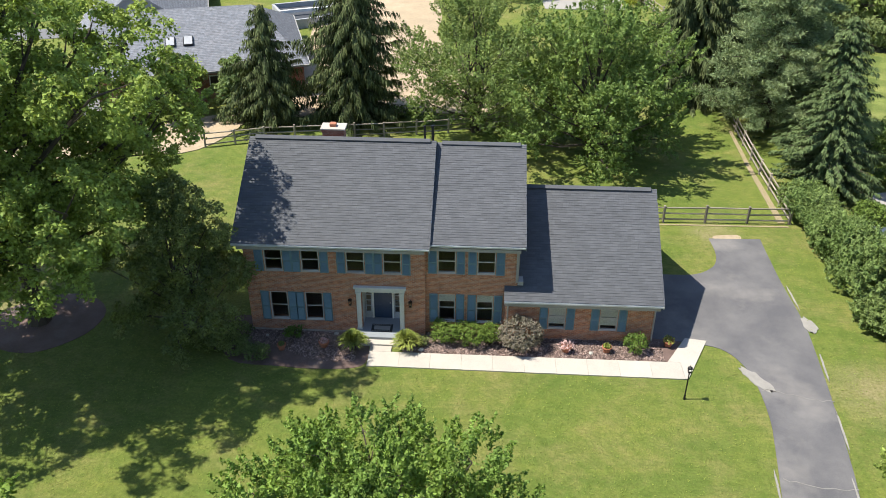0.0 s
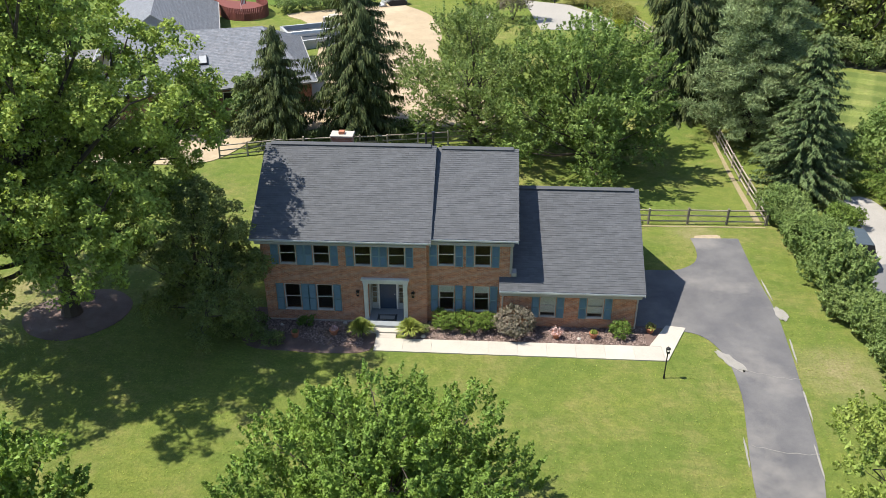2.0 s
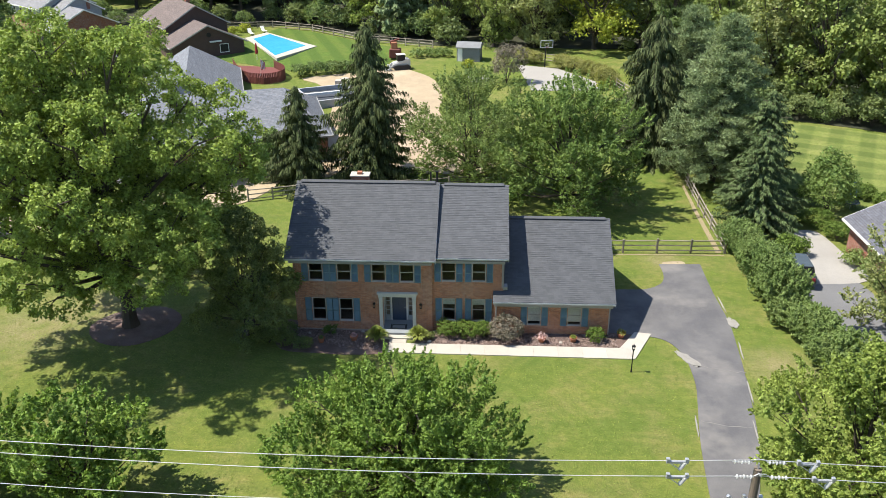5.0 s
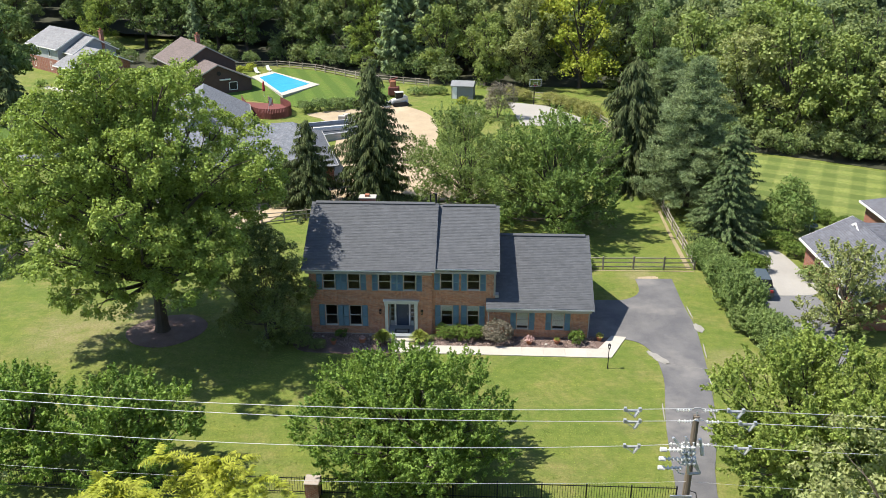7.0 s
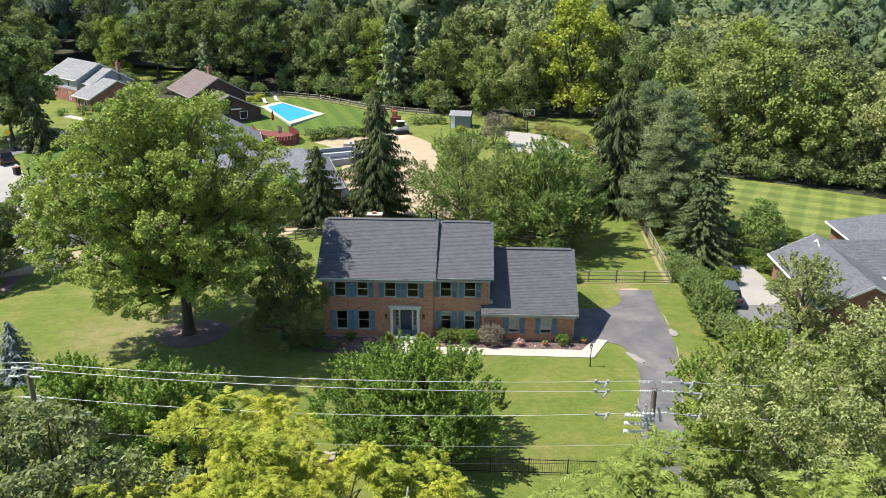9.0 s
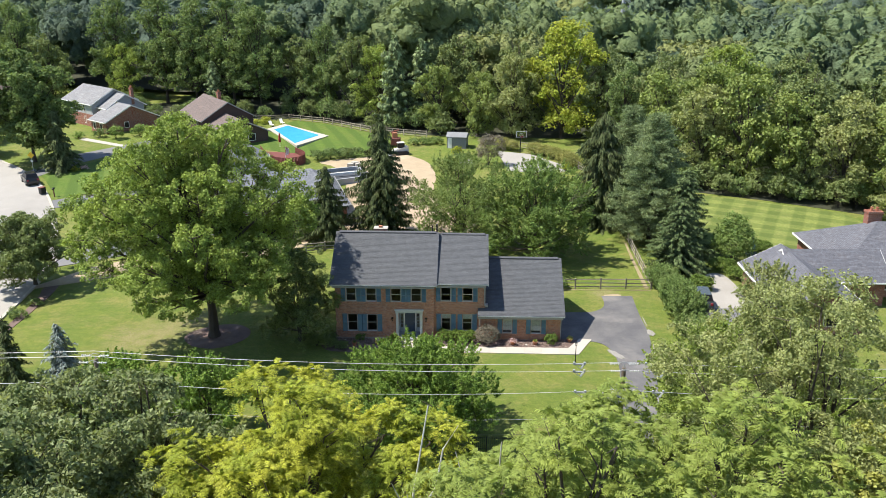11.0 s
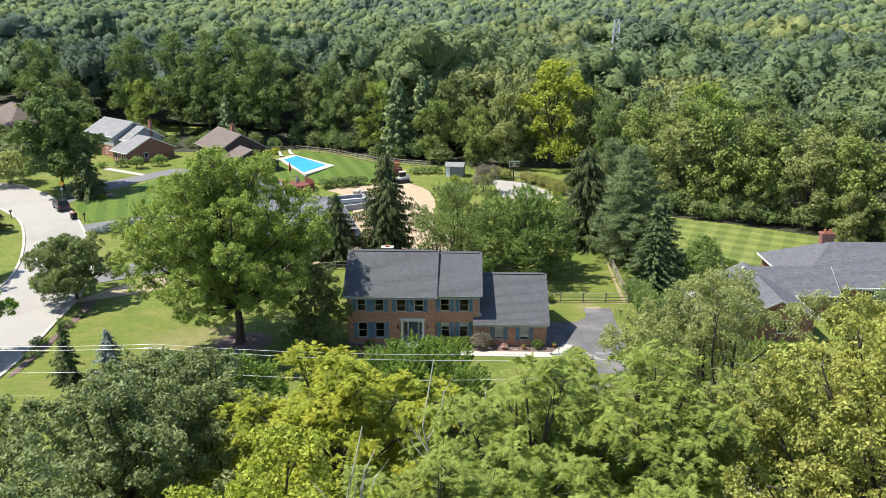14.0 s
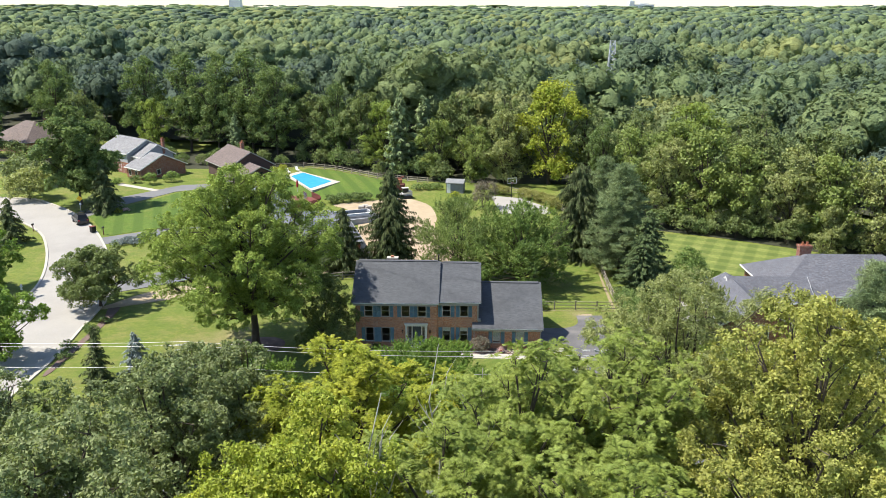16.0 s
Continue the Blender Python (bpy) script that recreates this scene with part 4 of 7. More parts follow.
def gable_roof(x0, x1, ye, ze, yr, zr, parent, mat, seed, name="roof", ridge_vent=True, yb=None, fascia="gutter", tab=0.32, course=0.145, clip=None):
    """Front and back slopes with shingles, rake boards, gutter and a ridge vent."""
    yb = yb if yb is not None else 2 * yr - ye
    rng = random.Random(seed)
    th = 0.16
    roof = part(name, prism(bmesh.new(), [(ye, ze), (yr, zr), (yb, ze), (yb, ze - th), (yr, zr - th * 1.25), (ye, ze - th)], "x", x0, x1), mat, parent, "slate-grey asphalt shingle roof")
    V, F = [], []
    for e in (ye, yb):
        v, f = shingle_tabs(x0 - 0.03, x1 + 0.03, e, ze + 0.003, yr, zr + 0.003, rng, tab, course)
        k = len(V)
        V += v
        F += [tuple(a + k for a in q) for q in f]
    me = bpy.data.meshes.new("shingles")
    me.from_pydata(V, [], F)
    me.materials.append(mat)
    sh = new("shingles", me)
    sh.parent = roof
    tagged(sh, kind="stuff")
    if ridge_vent:
        vb = bmesh.new()
        prism(vb, [(yr - 0.19, zr - 0.05), (yr - 0.2, zr + 0.0), (yr, zr + 0.11), (yr + 0.2, zr + 0.0), (yr + 0.19, zr - 0.05)], "x", x0 + 0.28, x1 - 0.28)
        part("ridge_vent", vb, mat, roof)
    sl = (zr - ze) / (yr - ye)
    for xa in (x0 - 0.02, x1 - 0.01):
        part("rake_board", prism(bmesh.new(), [(ye, ze - 0.02), (yr, zr - 0.02), (yb, ze - 0.02), (yb, ze - 0.24), (yr, zr - 0.26), (ye, ze - 0.24)], "x", xa, xa + 0.03), M[fascia], roof)
    g = bmesh.new()
    prism(g, [(ye - 0.10, ze - 0.02), (ye - 0.10, ze - 0.04), (ye - 0.08, ze - 0.115), (ye, ze - 0.115), (ye, ze - 0.02), (ye - 0.015, ze - 0.02), (ye - 0.015, ze - 0.09), (ye - 0.075, ze - 0.09), (ye - 0.09, ze - 0.02)], "x", x0, x1)
    part("gutter", g, M[fascia], roof, "grey metal gutter")
    return roof


gable_roof(-0.42, 9.33, -0.40, 5.45, 5.03, 8.77, house, M["shingle"], 3)
gable_roof(9.36, 14.02, -0.02, 5.50, 5.40, 8.52, house, M["shingle"], 4, yb=10.8)
gable_roof(13.10, 21.00, -0.42, 2.60, 5.05, 6.30, house, M["shingle"], 5, yb=10.3)
# eave boxes under the gutters
part("soffit", boxes((-0.2, 9.08, -0.38, 0.0, 5.10, 5.26)), M["trim_grey"], house, "grey painted soffit and frieze")
part("soffit", boxes((9.1, 13.8, -0.02, REC, 5.12, 5.30)), M["trim_grey"], house, "grey painted soffit and frieze")
part("soffit", boxes((13.15, 20.85, -0.40, 0.0, 2.25, 2.42)), M["trim_grey"], house, "grey painted soffit and frieze")
part("eave_return", boxes((13.73, 14.0, 0.1, 0.6, 3.2, 3.42)), M["trim_grey"], house)
part("corner_board", boxes((13.66, 13.76, REC - 0.05, REC + 0.08, 3.4, 5.1)), M["trim_grey"], house)
for x, y, z0, z1 in ((13.62, REC - 0.1, 3.3, 5.2), (13.25, -0.1, 0.1, 2.4), (20.66, -0.1, 0.1, 2.4)):
    part("downspout", boxes((x, x + 0.08, y, y + 0.07, z0, z1), bevel=0.01), M["trim_grey"], house, "grey metal downspout")


def window(x0, x1, z0, z1, y, seed, frame_mat="sash", curtain=0.0):
    f = 0.042
    w = part("window", boxes((x0, x0 + f, y + 0.0, y + 0.14, z0, z1), (x1 - f, x1, y + 0.0, y + 0.14, z0, z1), (x0 + f, x1 - f, y + 0.0, y + 0.14, z1 - f, z1), (x0 + f, x1 - f, y + 0.0, y + 0.14, z0, z0 + f)), M[frame_mat], house, "white-framed sash window")
    mid = (z0 + z1) / 2
    part("meeting_rail", boxes((x0 + f, x1 - f, y + 0.045, y + 0.11, mid - 0.025, mid + 0.025)), M[frame_mat], w)
    for za, zb, yy in ((z0 + f, mid - 0.025, y + 0.085), (mid + 0.025, z1 - f, y + 0.06)):
        pane = part("pane", boxes((x0 + f, x1 - f, yy, yy + 0.008, za, zb)), M["glass"], w)
        pane.visible_shadow = False
    part("sill", boxes((x0 - 0.02, x1 + 0.02, y - 0.045, y + 0.01, z0 - 0.045, z0 - 0.004), bevel=0.008), M[frame_mat], w)
    if curtain:
        ob = part("blind", boxes((x0 + f, x1 - f, y + 0.115, y + 0.13, z0 + (z1 - z0) * (1 - curtain), z1 - 0.01)), M["curtain"], w, "cream window blind")
    return w


def brick_band(x0, x1, z0, z1, y, name):
    """A row of bricks on end, a little proud of the wall."""
    bm = bmesh.new()
    n = int((x1 - x0) / 0.075)
    for i in range(n):
        a = x0 + (x1 - x0) * i / n
        box(bm, a + 0.004, a + (x1 - x0) / n - 0.004, y - 0.025, y + 0.0, z0, z1)
    return part(name, bm, M["brick"], house, "row of bricks on end")


def shutter(x0, x1, z0, z1, y):
    f = 0.055
    mid = z0 + (z1 - z0) * 0.47
    s = part("shutter", boxes((x0, x0 + f, y - 0.045, y - 0.004, z0, z1), (x1 - f, x1, y - 0.045, y - 0.004, z0, z1), (x0 + f, x1 - f, y - 0.045, y - 0.004, z1 - f, z1), (x0 + f, x1 - f, y - 0.045, y - 0.004, z0, z0 + f), (x0 + f, x1 - f, y - 0.045, y - 0.004, mid - 0.04, mid + 0.04)), M["shutter"], house, "faded blue louvred shutter")
    for za, zb in ((z0 + f, mid - 0.04), (mid + 0.04, z1 - f)):
        bm = bmesh.new()
        z = za
        while z < zb - 0.02:
            prism(bm, [(y - 0.036, z), (y - 0.006, z + 0.035), (y - 0.004, z + 0.035), (y - 0.03, z)], "x", x0 + f, x1 - f)
            z += 0.045
        part("louvre_panel", bm, M["shutter"], s)


seed = 10
for grp, y, (z0, z1) in ((wins_l_up, 0.0, UP), (wins_l_low, 0.0, LOW), (wins_r_up, REC, UP), (wins_r_low, REC, LOW), (wins_g, 0.0, GWIN)):
    for x0, x1 in grp:
        window(x0, x1, z0, z1, y, seed, curtain=0.85 if grp is wins_g else (0.3 if grp is wins_r_low else 0.0))
        shutter(x0 - 0.47, x0 - 0.04, z0 - 0.06, z1 + (0.0 if grp is wins_g else 0.02), y)
        shutter(x1 + 0.04, x1 + 0.47, z0 - 0.06, z1 + (0.0 if grp is wins_g else 0.02), y)
        brick_band(x0 - 0.04, x1 + 0.04, z0 - 0.17, z0 - 0.05, y, "brick_sill")
        if grp in (wins_l_low, wins_r_low):
            brick_band(x0 - 0.1, x1 + 0.1, z1 + 0.03, z1 + 0.23, y, "brick_lintel")
        seed += 1

# entrance: surround, recess, door with side lights, porch and step
sur = part("door_surround", boxes((5.57, 5.80, -0.12, 0.0, 0.12, 2.62), (7.78, 8.01, -0.12, 0.0, 0.12, 2.62), (5.53, 8.05, -0.13, 0.0, 2.62, 2.84), (5.45, 8.13, -0.22, 0.0, 2.84, 2.95), bevel=0.012), M["surround"], house, "grey-green painted classical door surround")
for xa in (5.55, 7.76):
    part("capital", boxes((xa, xa + 0.27, -0.15, -0.005, 2.5, 2.6)), M["surround"], sur)
    part("plinth", boxes((xa - 0.01, xa + 0.28, -0.15, -0.004, 0.1, 0.34)), M["surround"], sur)
part("recess", boxes((5.70, 5.82, 0.3, 1.1, 0.3, 2.62), (7.76, 7.88, 0.3, 1.1, 0.3, 2.62), (5.7, 7.88, 0.3, 1.1, 2.62, 2.72)), M["surround"], house, "panelled porch recess")
part("porch_floor", boxes((5.6, 7.98, -0.75, 1.1, -0.1, 0.30), bevel=0.01), M["porch"], house, "grey painted porch floor")
part("porch_step", boxes((5.75, 7.85, -1.15, -0.75, -0.1, 0.15), bevel=0.01), M["concrete"], house, "white concrete step")
dr = part("front_door", boxes((6.32, 7.26, 0.95, 1.0, 0.32, 2.45)), M["door"], house, "dark blue panelled front door")
for px in (6.42, 6.84):
    for pz, ph in ((0.45, 0.55), (1.15, 0.75), (2.02, 0.32)):
        part("panel", boxes((px, px + 0.32, 0.935, 0.952, pz, pz + ph), bevel=0.006), M["door"], dr)
part("knob", lathe(bmesh.new(), [(0.0, -0.03), (0.03, -0.02), (0.035, 0.0), (0.03, 0.02), (0.0, 0.03)], 10, (7.18, 0.92, 1.3)), M["steel"], dr, "brass-coloured door knob")
part("door_frame", boxes((6.22, 6.31, 0.93, 1.04, 0.3, 2.55), (7.27, 7.36, 0.93, 1.04, 0.3, 2.55), (5.82, 7.76, 0.93, 1.04, 2.46, 2.62)), M["white"], house, "white door frame")
for xa, xb in ((5.86, 6.2), (7.38, 7.72)):
    sl = part("side_light", boxes((xa, xa + 0.05, 0.95, 1.02, 0.3, 2.46), (xb - 0.05, xb, 0.95, 1.02, 0.3, 2.46), (xa + 0.05, xb - 0.05, 0.95, 1.02, 0.3, 0.7), *[(xa + 0.05, xb - 0.05, 0.95, 1.02, z, z + 0.03) for z in (1.05, 1.4, 1.75, 2.1, 2.43)]), M["gutter"], house, "leaded glass side light")
    part("pane", boxes((xa + 0.05, xb - 0.05, 0.98, 0.988, 0.7, 2.43)), M["glass"], sl)
part("entry_back", boxes((5.7, 7.88, 1.12, 1.2, 0.2, 2.7)), M["room"], house)
for x in (5.24, 8.33):
    lantern = part("wall_lantern", boxes((x - 0.07, x + 0.07, -0.2, -0.06, 1.82, 1.85), (x - 0.09, x + 0.09, -0.22, -0.04, 2.08, 2.12), (x - 0.02, x + 0.02, -0.13, 0.0, 2.12, 2.16), *[(x + a - 0.008, x + a + 0.008, b - 0.008, b + 0.008, 1.85, 2.08) for a in (-0.06, 0.06) for b in (-0.19, -0.07)]), M["black"], house, "black metal wall lantern")
    part("lamp_glass", boxes((x - 0.05, x + 0.05, -0.18, -0.08, 1.86, 2.07)), M["glass"], lantern)
# chimney and pipes on the back slope
ch = part("chimney", boxes((2.95, 4.15, 7.1, 7.8, 4.5, 8.25), (2.9, 4.2, 7.05, 7.85, 8.25, 8.36)), M["brick_red"], house, "red brick chimney")
part("chimney_cap", boxes((2.86, 4.24, 7.0, 7.9, 8.36, 8.46), bevel=0.02), M["concrete"], ch, "pale concrete chimney cap")
part("flue", boxes((3.35, 3.7, 7.25, 7.6, 8.46, 8.64), bevel=0.02), M["terracotta"], ch, "clay chimney flue")
part("vent_pipe", tubes(((8.64, 6.5, 7.2), (8.64, 6.5, 9.0), 0.06, 0.06)), M["black"], house, "black roof vent pipe")

# ---- front garden ----
# walkway slabs, each a piece of its own
walk_x = [6.35 + i * 1.56 for i in range(10)]
walkway = thing("walkway", "pale concrete front walkway of square slabs", "path", kind="structure")
for a in walk_x:
    part("slab", boxes((a + 0.003, min(a + 1.557, 21.93), -2.78 - (a - 6.3) * 0.008, -1.62, -0.08, 0.065), bevel=0.004), M["concrete"], walkway)
part("slab", boxes((6.35, 7.45, -1.612, -1.16, -0.08, 0.065), bevel=0.004), M["concrete"], walkway)
corner = bmesh.new()
for z in (0.065,):
    f = corner.faces.new([corner.verts.new(p) for p in ((21.3, -1.612, -0.08), (21.94, -1.612, -0.08), (21.94, -2.9, -0.08), (22.1, -2.85, -0.08), (23.62, 0.25, -0.08), (22.55, 0.42, -0.08))])
r = bmesh.ops.extrude_face_region(corner, geom=[f])
bmesh.ops.translate(corner, verts=[v for v in r["geom"] if isinstance(v, bmesh.types.BMVert)], vec=(0, 0, 0.145))
bmesh.ops.recalc_face_normals(corner, faces=corner.faces[:])
part("slab", corner, M["concrete"], walkway)

mat_thing = thing("doormat", "black and white chequered doormat on the porch", "doormat", at=(6.82, 0.05, 0.303))
part("mat", boxes((-0.55, 0.55, -0.33, 0.33, 0, 0.012)), M["black"], mat_thing)
bm = bmesh.new()
for i in range(8):
    for j in (0, 1):
        x = -0.5 + i * 0.125
        box(bm, x + 0.01, x + 0.07, -0.3 + j * 0.53, -0.23 + j * 0.53, 0.012, 0.016)
box(bm, -0.42, 0.42, -0.17, 0.17, 0.012, 0.016)
part("pattern", bm, M["trim_grey"], mat_thing)

lamp_post = thing("lamp_post", "slim black garden lamp post on the lawn", "lamp post", at=(21.6, -4.3, 0))
part("post", tubes(((0, 0, 0), (0, 0, 0.25), 0.06, 0.045), ((0, 0, 0.25), (0, 0, 1.6), 0.035, 0.03)), M["black"], lamp_post)
lan = part("lantern", boxes((-0.07, 0.07, -0.07, 0.07, 1.6, 1.63), *[(a - .01, a + .01, b - .01, b + .01, 1.63, 1.84) for a in (-.07, .07) for b in (-.07, .07)]), M["black"], lamp_post)
part("lantern_roof", lathe(bmesh.new(), [(0.13, 1.84), (0.10, 1.90), (0.03, 1.95), (0.01, 2.02)], 8), M["black"], lan)
part("lamp_glass", boxes((-0.06, 0.06, -0.06, 0.06, 1.63, 1.84)), M["glass"], lan)

for i, (x, y, r_, h_) in enumerate(((5.5, -1.35, 0.92, 1.15), (8.2, -1.2, 0.92, 1.15))):
    blade_plant("fern_clump", "bright green arching fern beside the porch", G["fern"], 40 + i, r_, h_, 340, (x, y, 0.05), "ferns by the porch", 0.035)
for i, (x, r_) in enumerate(((10.15, 0.78), (11.55, 0.85), (12.5, 0.62))):
    bush("boxwood", "clipped bright green boxwood shrub", G["box"], 60 + i, r_, 1.1, (x, -0.55, 0.05), "boxwood shrubs", 0.085, 0.14, 12, 0.06, 8)
bush("purple_shrub", "rounded purple-leaved shrub with grey-green tips", G["purple"], 70, 1.2, 1.75, (13.85, -0.75, 0.05), "", 0.12, 0.2, 12, 0.09, 9)
bush("laurel", "glossy light green shrub", G["box"], 71, 0.62, 0.95, (19.75, -0.75, 0.05), "", 0.14, 0.2, 8, 0.08, 6)
bush("low_shrub", "dark green low shrub in the mulch", G["box"], 72, 0.5, 0.7, (2.3, -0.75, 0.05), "", 0.14, 0.2, 8, 0.08, 5)
for i, (x, y, r_, h_) in enumerate(((-0.3, -2.0, 0.8, 0.9), (0.7, -2.45, 0.7, 0.75), (-1.5, -1.9, 0.9, 1.1), (-0.6, -0.9, 0.8, 1.0))):
    bush("fern_shrub", "feathery dark green shrub at the corner of the bed", G["yew"], 90 + i, r_, h_, (x, y, 0.03), "corner shrubs", 0.15, 0.2, 10, 0.1, 6, aspect=0.35)
bush("low_shrub", "sparse green low shrub in the mulch", G["yew"], 73, 0.35, 0.5, (8.95, -0.95, 0.05), "", 0.1, 0.16, 8, 0.06, 5)


def potted_plant(at, label, leaf_mat, seed, r=0.2, lush=0.3):
    t = thing("potted_plant", label, "potted plant", "terracotta pots", at)
    part("pot", lathe(bmesh.new(), [(r * 0.65, 0), (r * 0.95, 0.26), (r * 1.08, 0.26), (r * 1.08, 0.33), (r * 0.9, 0.33), (r * 0.85, 0.27)], 14), M["terracotta"], t, "terracotta pot")
    rng = np.random.default_rng(seed)
    d = unit(rng.normal(size=(160, 3)))
    d[:, 2] = np.abs(d[:, 2])
    p = d * np.array([lush, lush, lush * 0.9]) * rng.uniform(0.4, 1, (160, 1)) + np.array([0, 0, 0.32])
    ob = new("foliage", quads_mesh("foliage", leaves(rng, p, d, 0.11), leaf_mat))
    ob.parent = t
    return t


potted_plant((1.9, -1.7, 0.05), "terracotta pot with a small green plant", G["yew"], 80, 0.22, 0.18)
potted_plant((4.0, -1.35, 0.05), "terracotta pot with pale flowers", M["petal"], 81, 0.26, 0.24)
potted_plant((16.3, -1.05, 0.05), "terracotta pot with pink-white flowers", M["petal"], 82, 0.26, 0.42)
potted_plant((18.35, -0.95, 0.05), "terracotta pot with lime-green leaves", G["fern"], 83, 0.24, 0.22)
potted_plant((21.55, -0.25, 0.05), "terracotta pot with green and rusty leaves", G["olive"], 84, 0.26, 0.32)
for i, (x, y, s) in enumerate(((8.95, -1.35, 0.14), (17.55, -1.15, 0.12), (4.45, -0.25, 0.12), (0.9, -0.6, 0.1))):
    bm = bmesh.new()
    bmesh.ops.create_icosphere(bm, subdivisions=2, radius=s)
    for v in bm.verts:
        v.co += Vector(noise.noise_vector(v.co * 9 + Vector((i * 7, 0, 0)))) * s * 0.35
        v.co.z *= 0.7
    st = tagged(part("garden_stone", bm, M["concrete"], None), "pale rounded stone in the mulch", "stone", "garden stones")
    st.location = (x, y, 0.06)
rng = np.random.default_rng(5)
cp = []
while len(cp) < 9000:
    x, y = rng.uniform(-1.2, 22), rng.uniform(-2.6, 0.1)
    if (x < 5.7 and y > -0.3 - x * 0.42 - 0.6 and y > -2.5) or (8.1 < x < 21.2 and y > -1.55):
        cp.append((x, y, 0.03 + rng.uniform(0, 0.03)))
cp = np.array(cp)
tagged(new("bark_chips", quads_mesh("bark_chips", leaves(rng, cp, np.zeros_like(cp), 0.12, 0.5, 1.0, 0.5), M["chip"])), "scattered brown bark chips in the beds", kind="stuff")
part("vent_pipe", tubes(((9.12, 5.75, 8.2), (9.12, 5.75, 9.25), 0.075, 0.075), ((9.12, 5.75, 9.25), (9.12, 5.75, 9.33), 0.11, 0.11), n=10), M["black"], house, "black roof vent pipe")


# ---- trees near the house ----
broad_tree("shade_tree", "tall broad shade tree with a sunlit green crown", G["oak"], 1, 20.6, 9.6, 4.3, (-11.5, 0.0, 0), "", 80, 0.78, 62, 0.16, 0.30, 0.74, trunk=0.48, size_lobe=0.25, flat=0.8, lean=(-0.3, -2.6), hang=0.5, thin=-0.28, round_top=True, up=0.3, wild=0.65)
broad_tree("yew_tree", "dark feathery small tree beside the brick wall", G["yew"], 2, 8.8, 4.1, 0.3, (-3.2, -0.7, 0), "", 38, 0.6, 64, 0.15, 0.2, 0.5, trunk=0.1, stems=3, size_lobe=0.26, point=0.3, hang=0.8, thin=-0.2)
broad_tree("lawn_tree", "round bushy green tree on the front lawn", G["lawn_tree"], 3, 7.3, 5.7, 0.7, (8.6, -16.6, 0), "lawn trees", 48, 0.52, 56, 0.15, 0.19, 0.55, trunk=0.2, size_lobe=0.27, spray=0.7)
broad_tree("lawn_tree", "bright green street tree beside the driveway", G["bright"], 4, 9.2, 5.2, 1.2, (29.4, -17.5, 0), "lawn trees", 36, 0.55, 62, 0.155, 0.2, 0.6, trunk=0.2, size_lobe=0.28, spray=0.6)
broad_tree("lawn_tree", "bright green street tree beside the neighbouring driveway", G["bright"], 5, 8.6, 5.2, 1.2, (36.0, -18.5, 0), "lawn trees", 30, 0.6, 58, 0.165, 0.24, 0.6, trunk=0.2, size_lobe=0.28, spray=0.6)
broad_tree("lawn_tree", "small round green tree inside the fence", G["lawn_tree"], 6, 6.6, 3.8, 0.7, (-6.2, -18.0, 0), "lawn trees", 26, 0.58, 42, 0.20, 0.21, trunk=0.15, size_lobe=0.28, spray=0.9)
broad_tree("lawn_tree", "small round green tree inside the fence", G["lawn_tree"], 7, 6.2, 4.0, 0.7, (-12.6, -17.0, 0), "lawn trees", 26, 0.6, 42, 0.20, 0.21, trunk=0.15, size_lobe=0.28, spray=0.9)
# back garden
spruce_tree("norway_spruce", "tall dark spruce with drooping boughs", G["spruce"], 11, 15.2, 5.0, (1.2, 29.0, 0.2), 0.8, "spruces", 0.36, 0.56, 0.5, 1.7, 0.72, 0.16, 0.17, fringe=1.6)
spruce_tree("norway_spruce", "smaller dark spruce with drooping boughs", G["spruce"], 12, 9.6, 3.9, (-5.4, 27.5, 0.2), 0.5, "spruces", 0.34, 0.52, 0.46, 1.6, 0.72, 0.16, 0.17, fringe=1.6)
broad_tree("maple_tree", "airy pale green tree behind the house", G["maple_pale"], 13, 11.2, 6.8, 0.4, (11.0, 27.0, 0.2), "back garden trees", 42, 0.72, 36, 0.2, 0.25, 0.42, trunk=0.16, stems=3, size_lobe=0.26, spray=0.6, thin=-0.38)
broad_tree("maple_tree", "dense green maple behind the house", G["maple"], 14, 11.6, 7.3, 0.4, (19.8, 22.8, 0), "back garden trees", 46, 0.72, 42, 0.21, 0.26, trunk=0.22, size_lobe=0.25, spray=0.55)
spruce_tree("norway_spruce", "tall dark spruce at the fence", G["spruce"], 15, 14.6, 5.4, (29.3, 35.5, 0.5), 0.5, "spruces", 0.4, 0.56, 0.56, 1.6, 0.55, 0.14, 0.18, fringe=1.4)
pine_tree("white_pine", "soft blue-green white pine at the fence", G["pine"], 16, 16.0, 5.8, (34.5, 29.0, 0.3), "pines")
pine_tree("white_pine", "soft blue-green white pine at the fence", G["pine"], 17, 15.0, 5.6, (33.5, 39.0, 0.6), "pines")
spruce_tree("norway_spruce", "dense green conifer behind the hedge", G["conifer"], 18, 8.6, 3.9, (35.6, 18.8, 0), 0.2, "spruces", 0.12, 0.34, 0.27, 1.75, 0.55, 0.06, 0.3)
spruce_tree("norway_spruce", "dense green conifer behind the hedge", G["conifer"], 19, 10.5, 4.0, (37.5, 24.5, 0), 0.3, "spruces", 0.15, 0.38, 0.3, 1.6, 0.55, 0.06, 0.3)
bush("garden_tree", "rounded green garden tree by the lawn", G["maple"], 20, 2.3, 5.6, (43.0, 22.5, 0), "", 0.24, 0.4, 14, 0.2, 10, "tree")
broad_tree("neighbour_tree", "loose green tree beside the neighbouring house", G["greygreen"], 21, 7.2, 3.5, 0.6, (39.6, 1.3, 0), "", 26, 0.7, 36, 0.2, 0.28, trunk=0.16, size_lobe=0.29, spray=0.6, thin=-0.2)
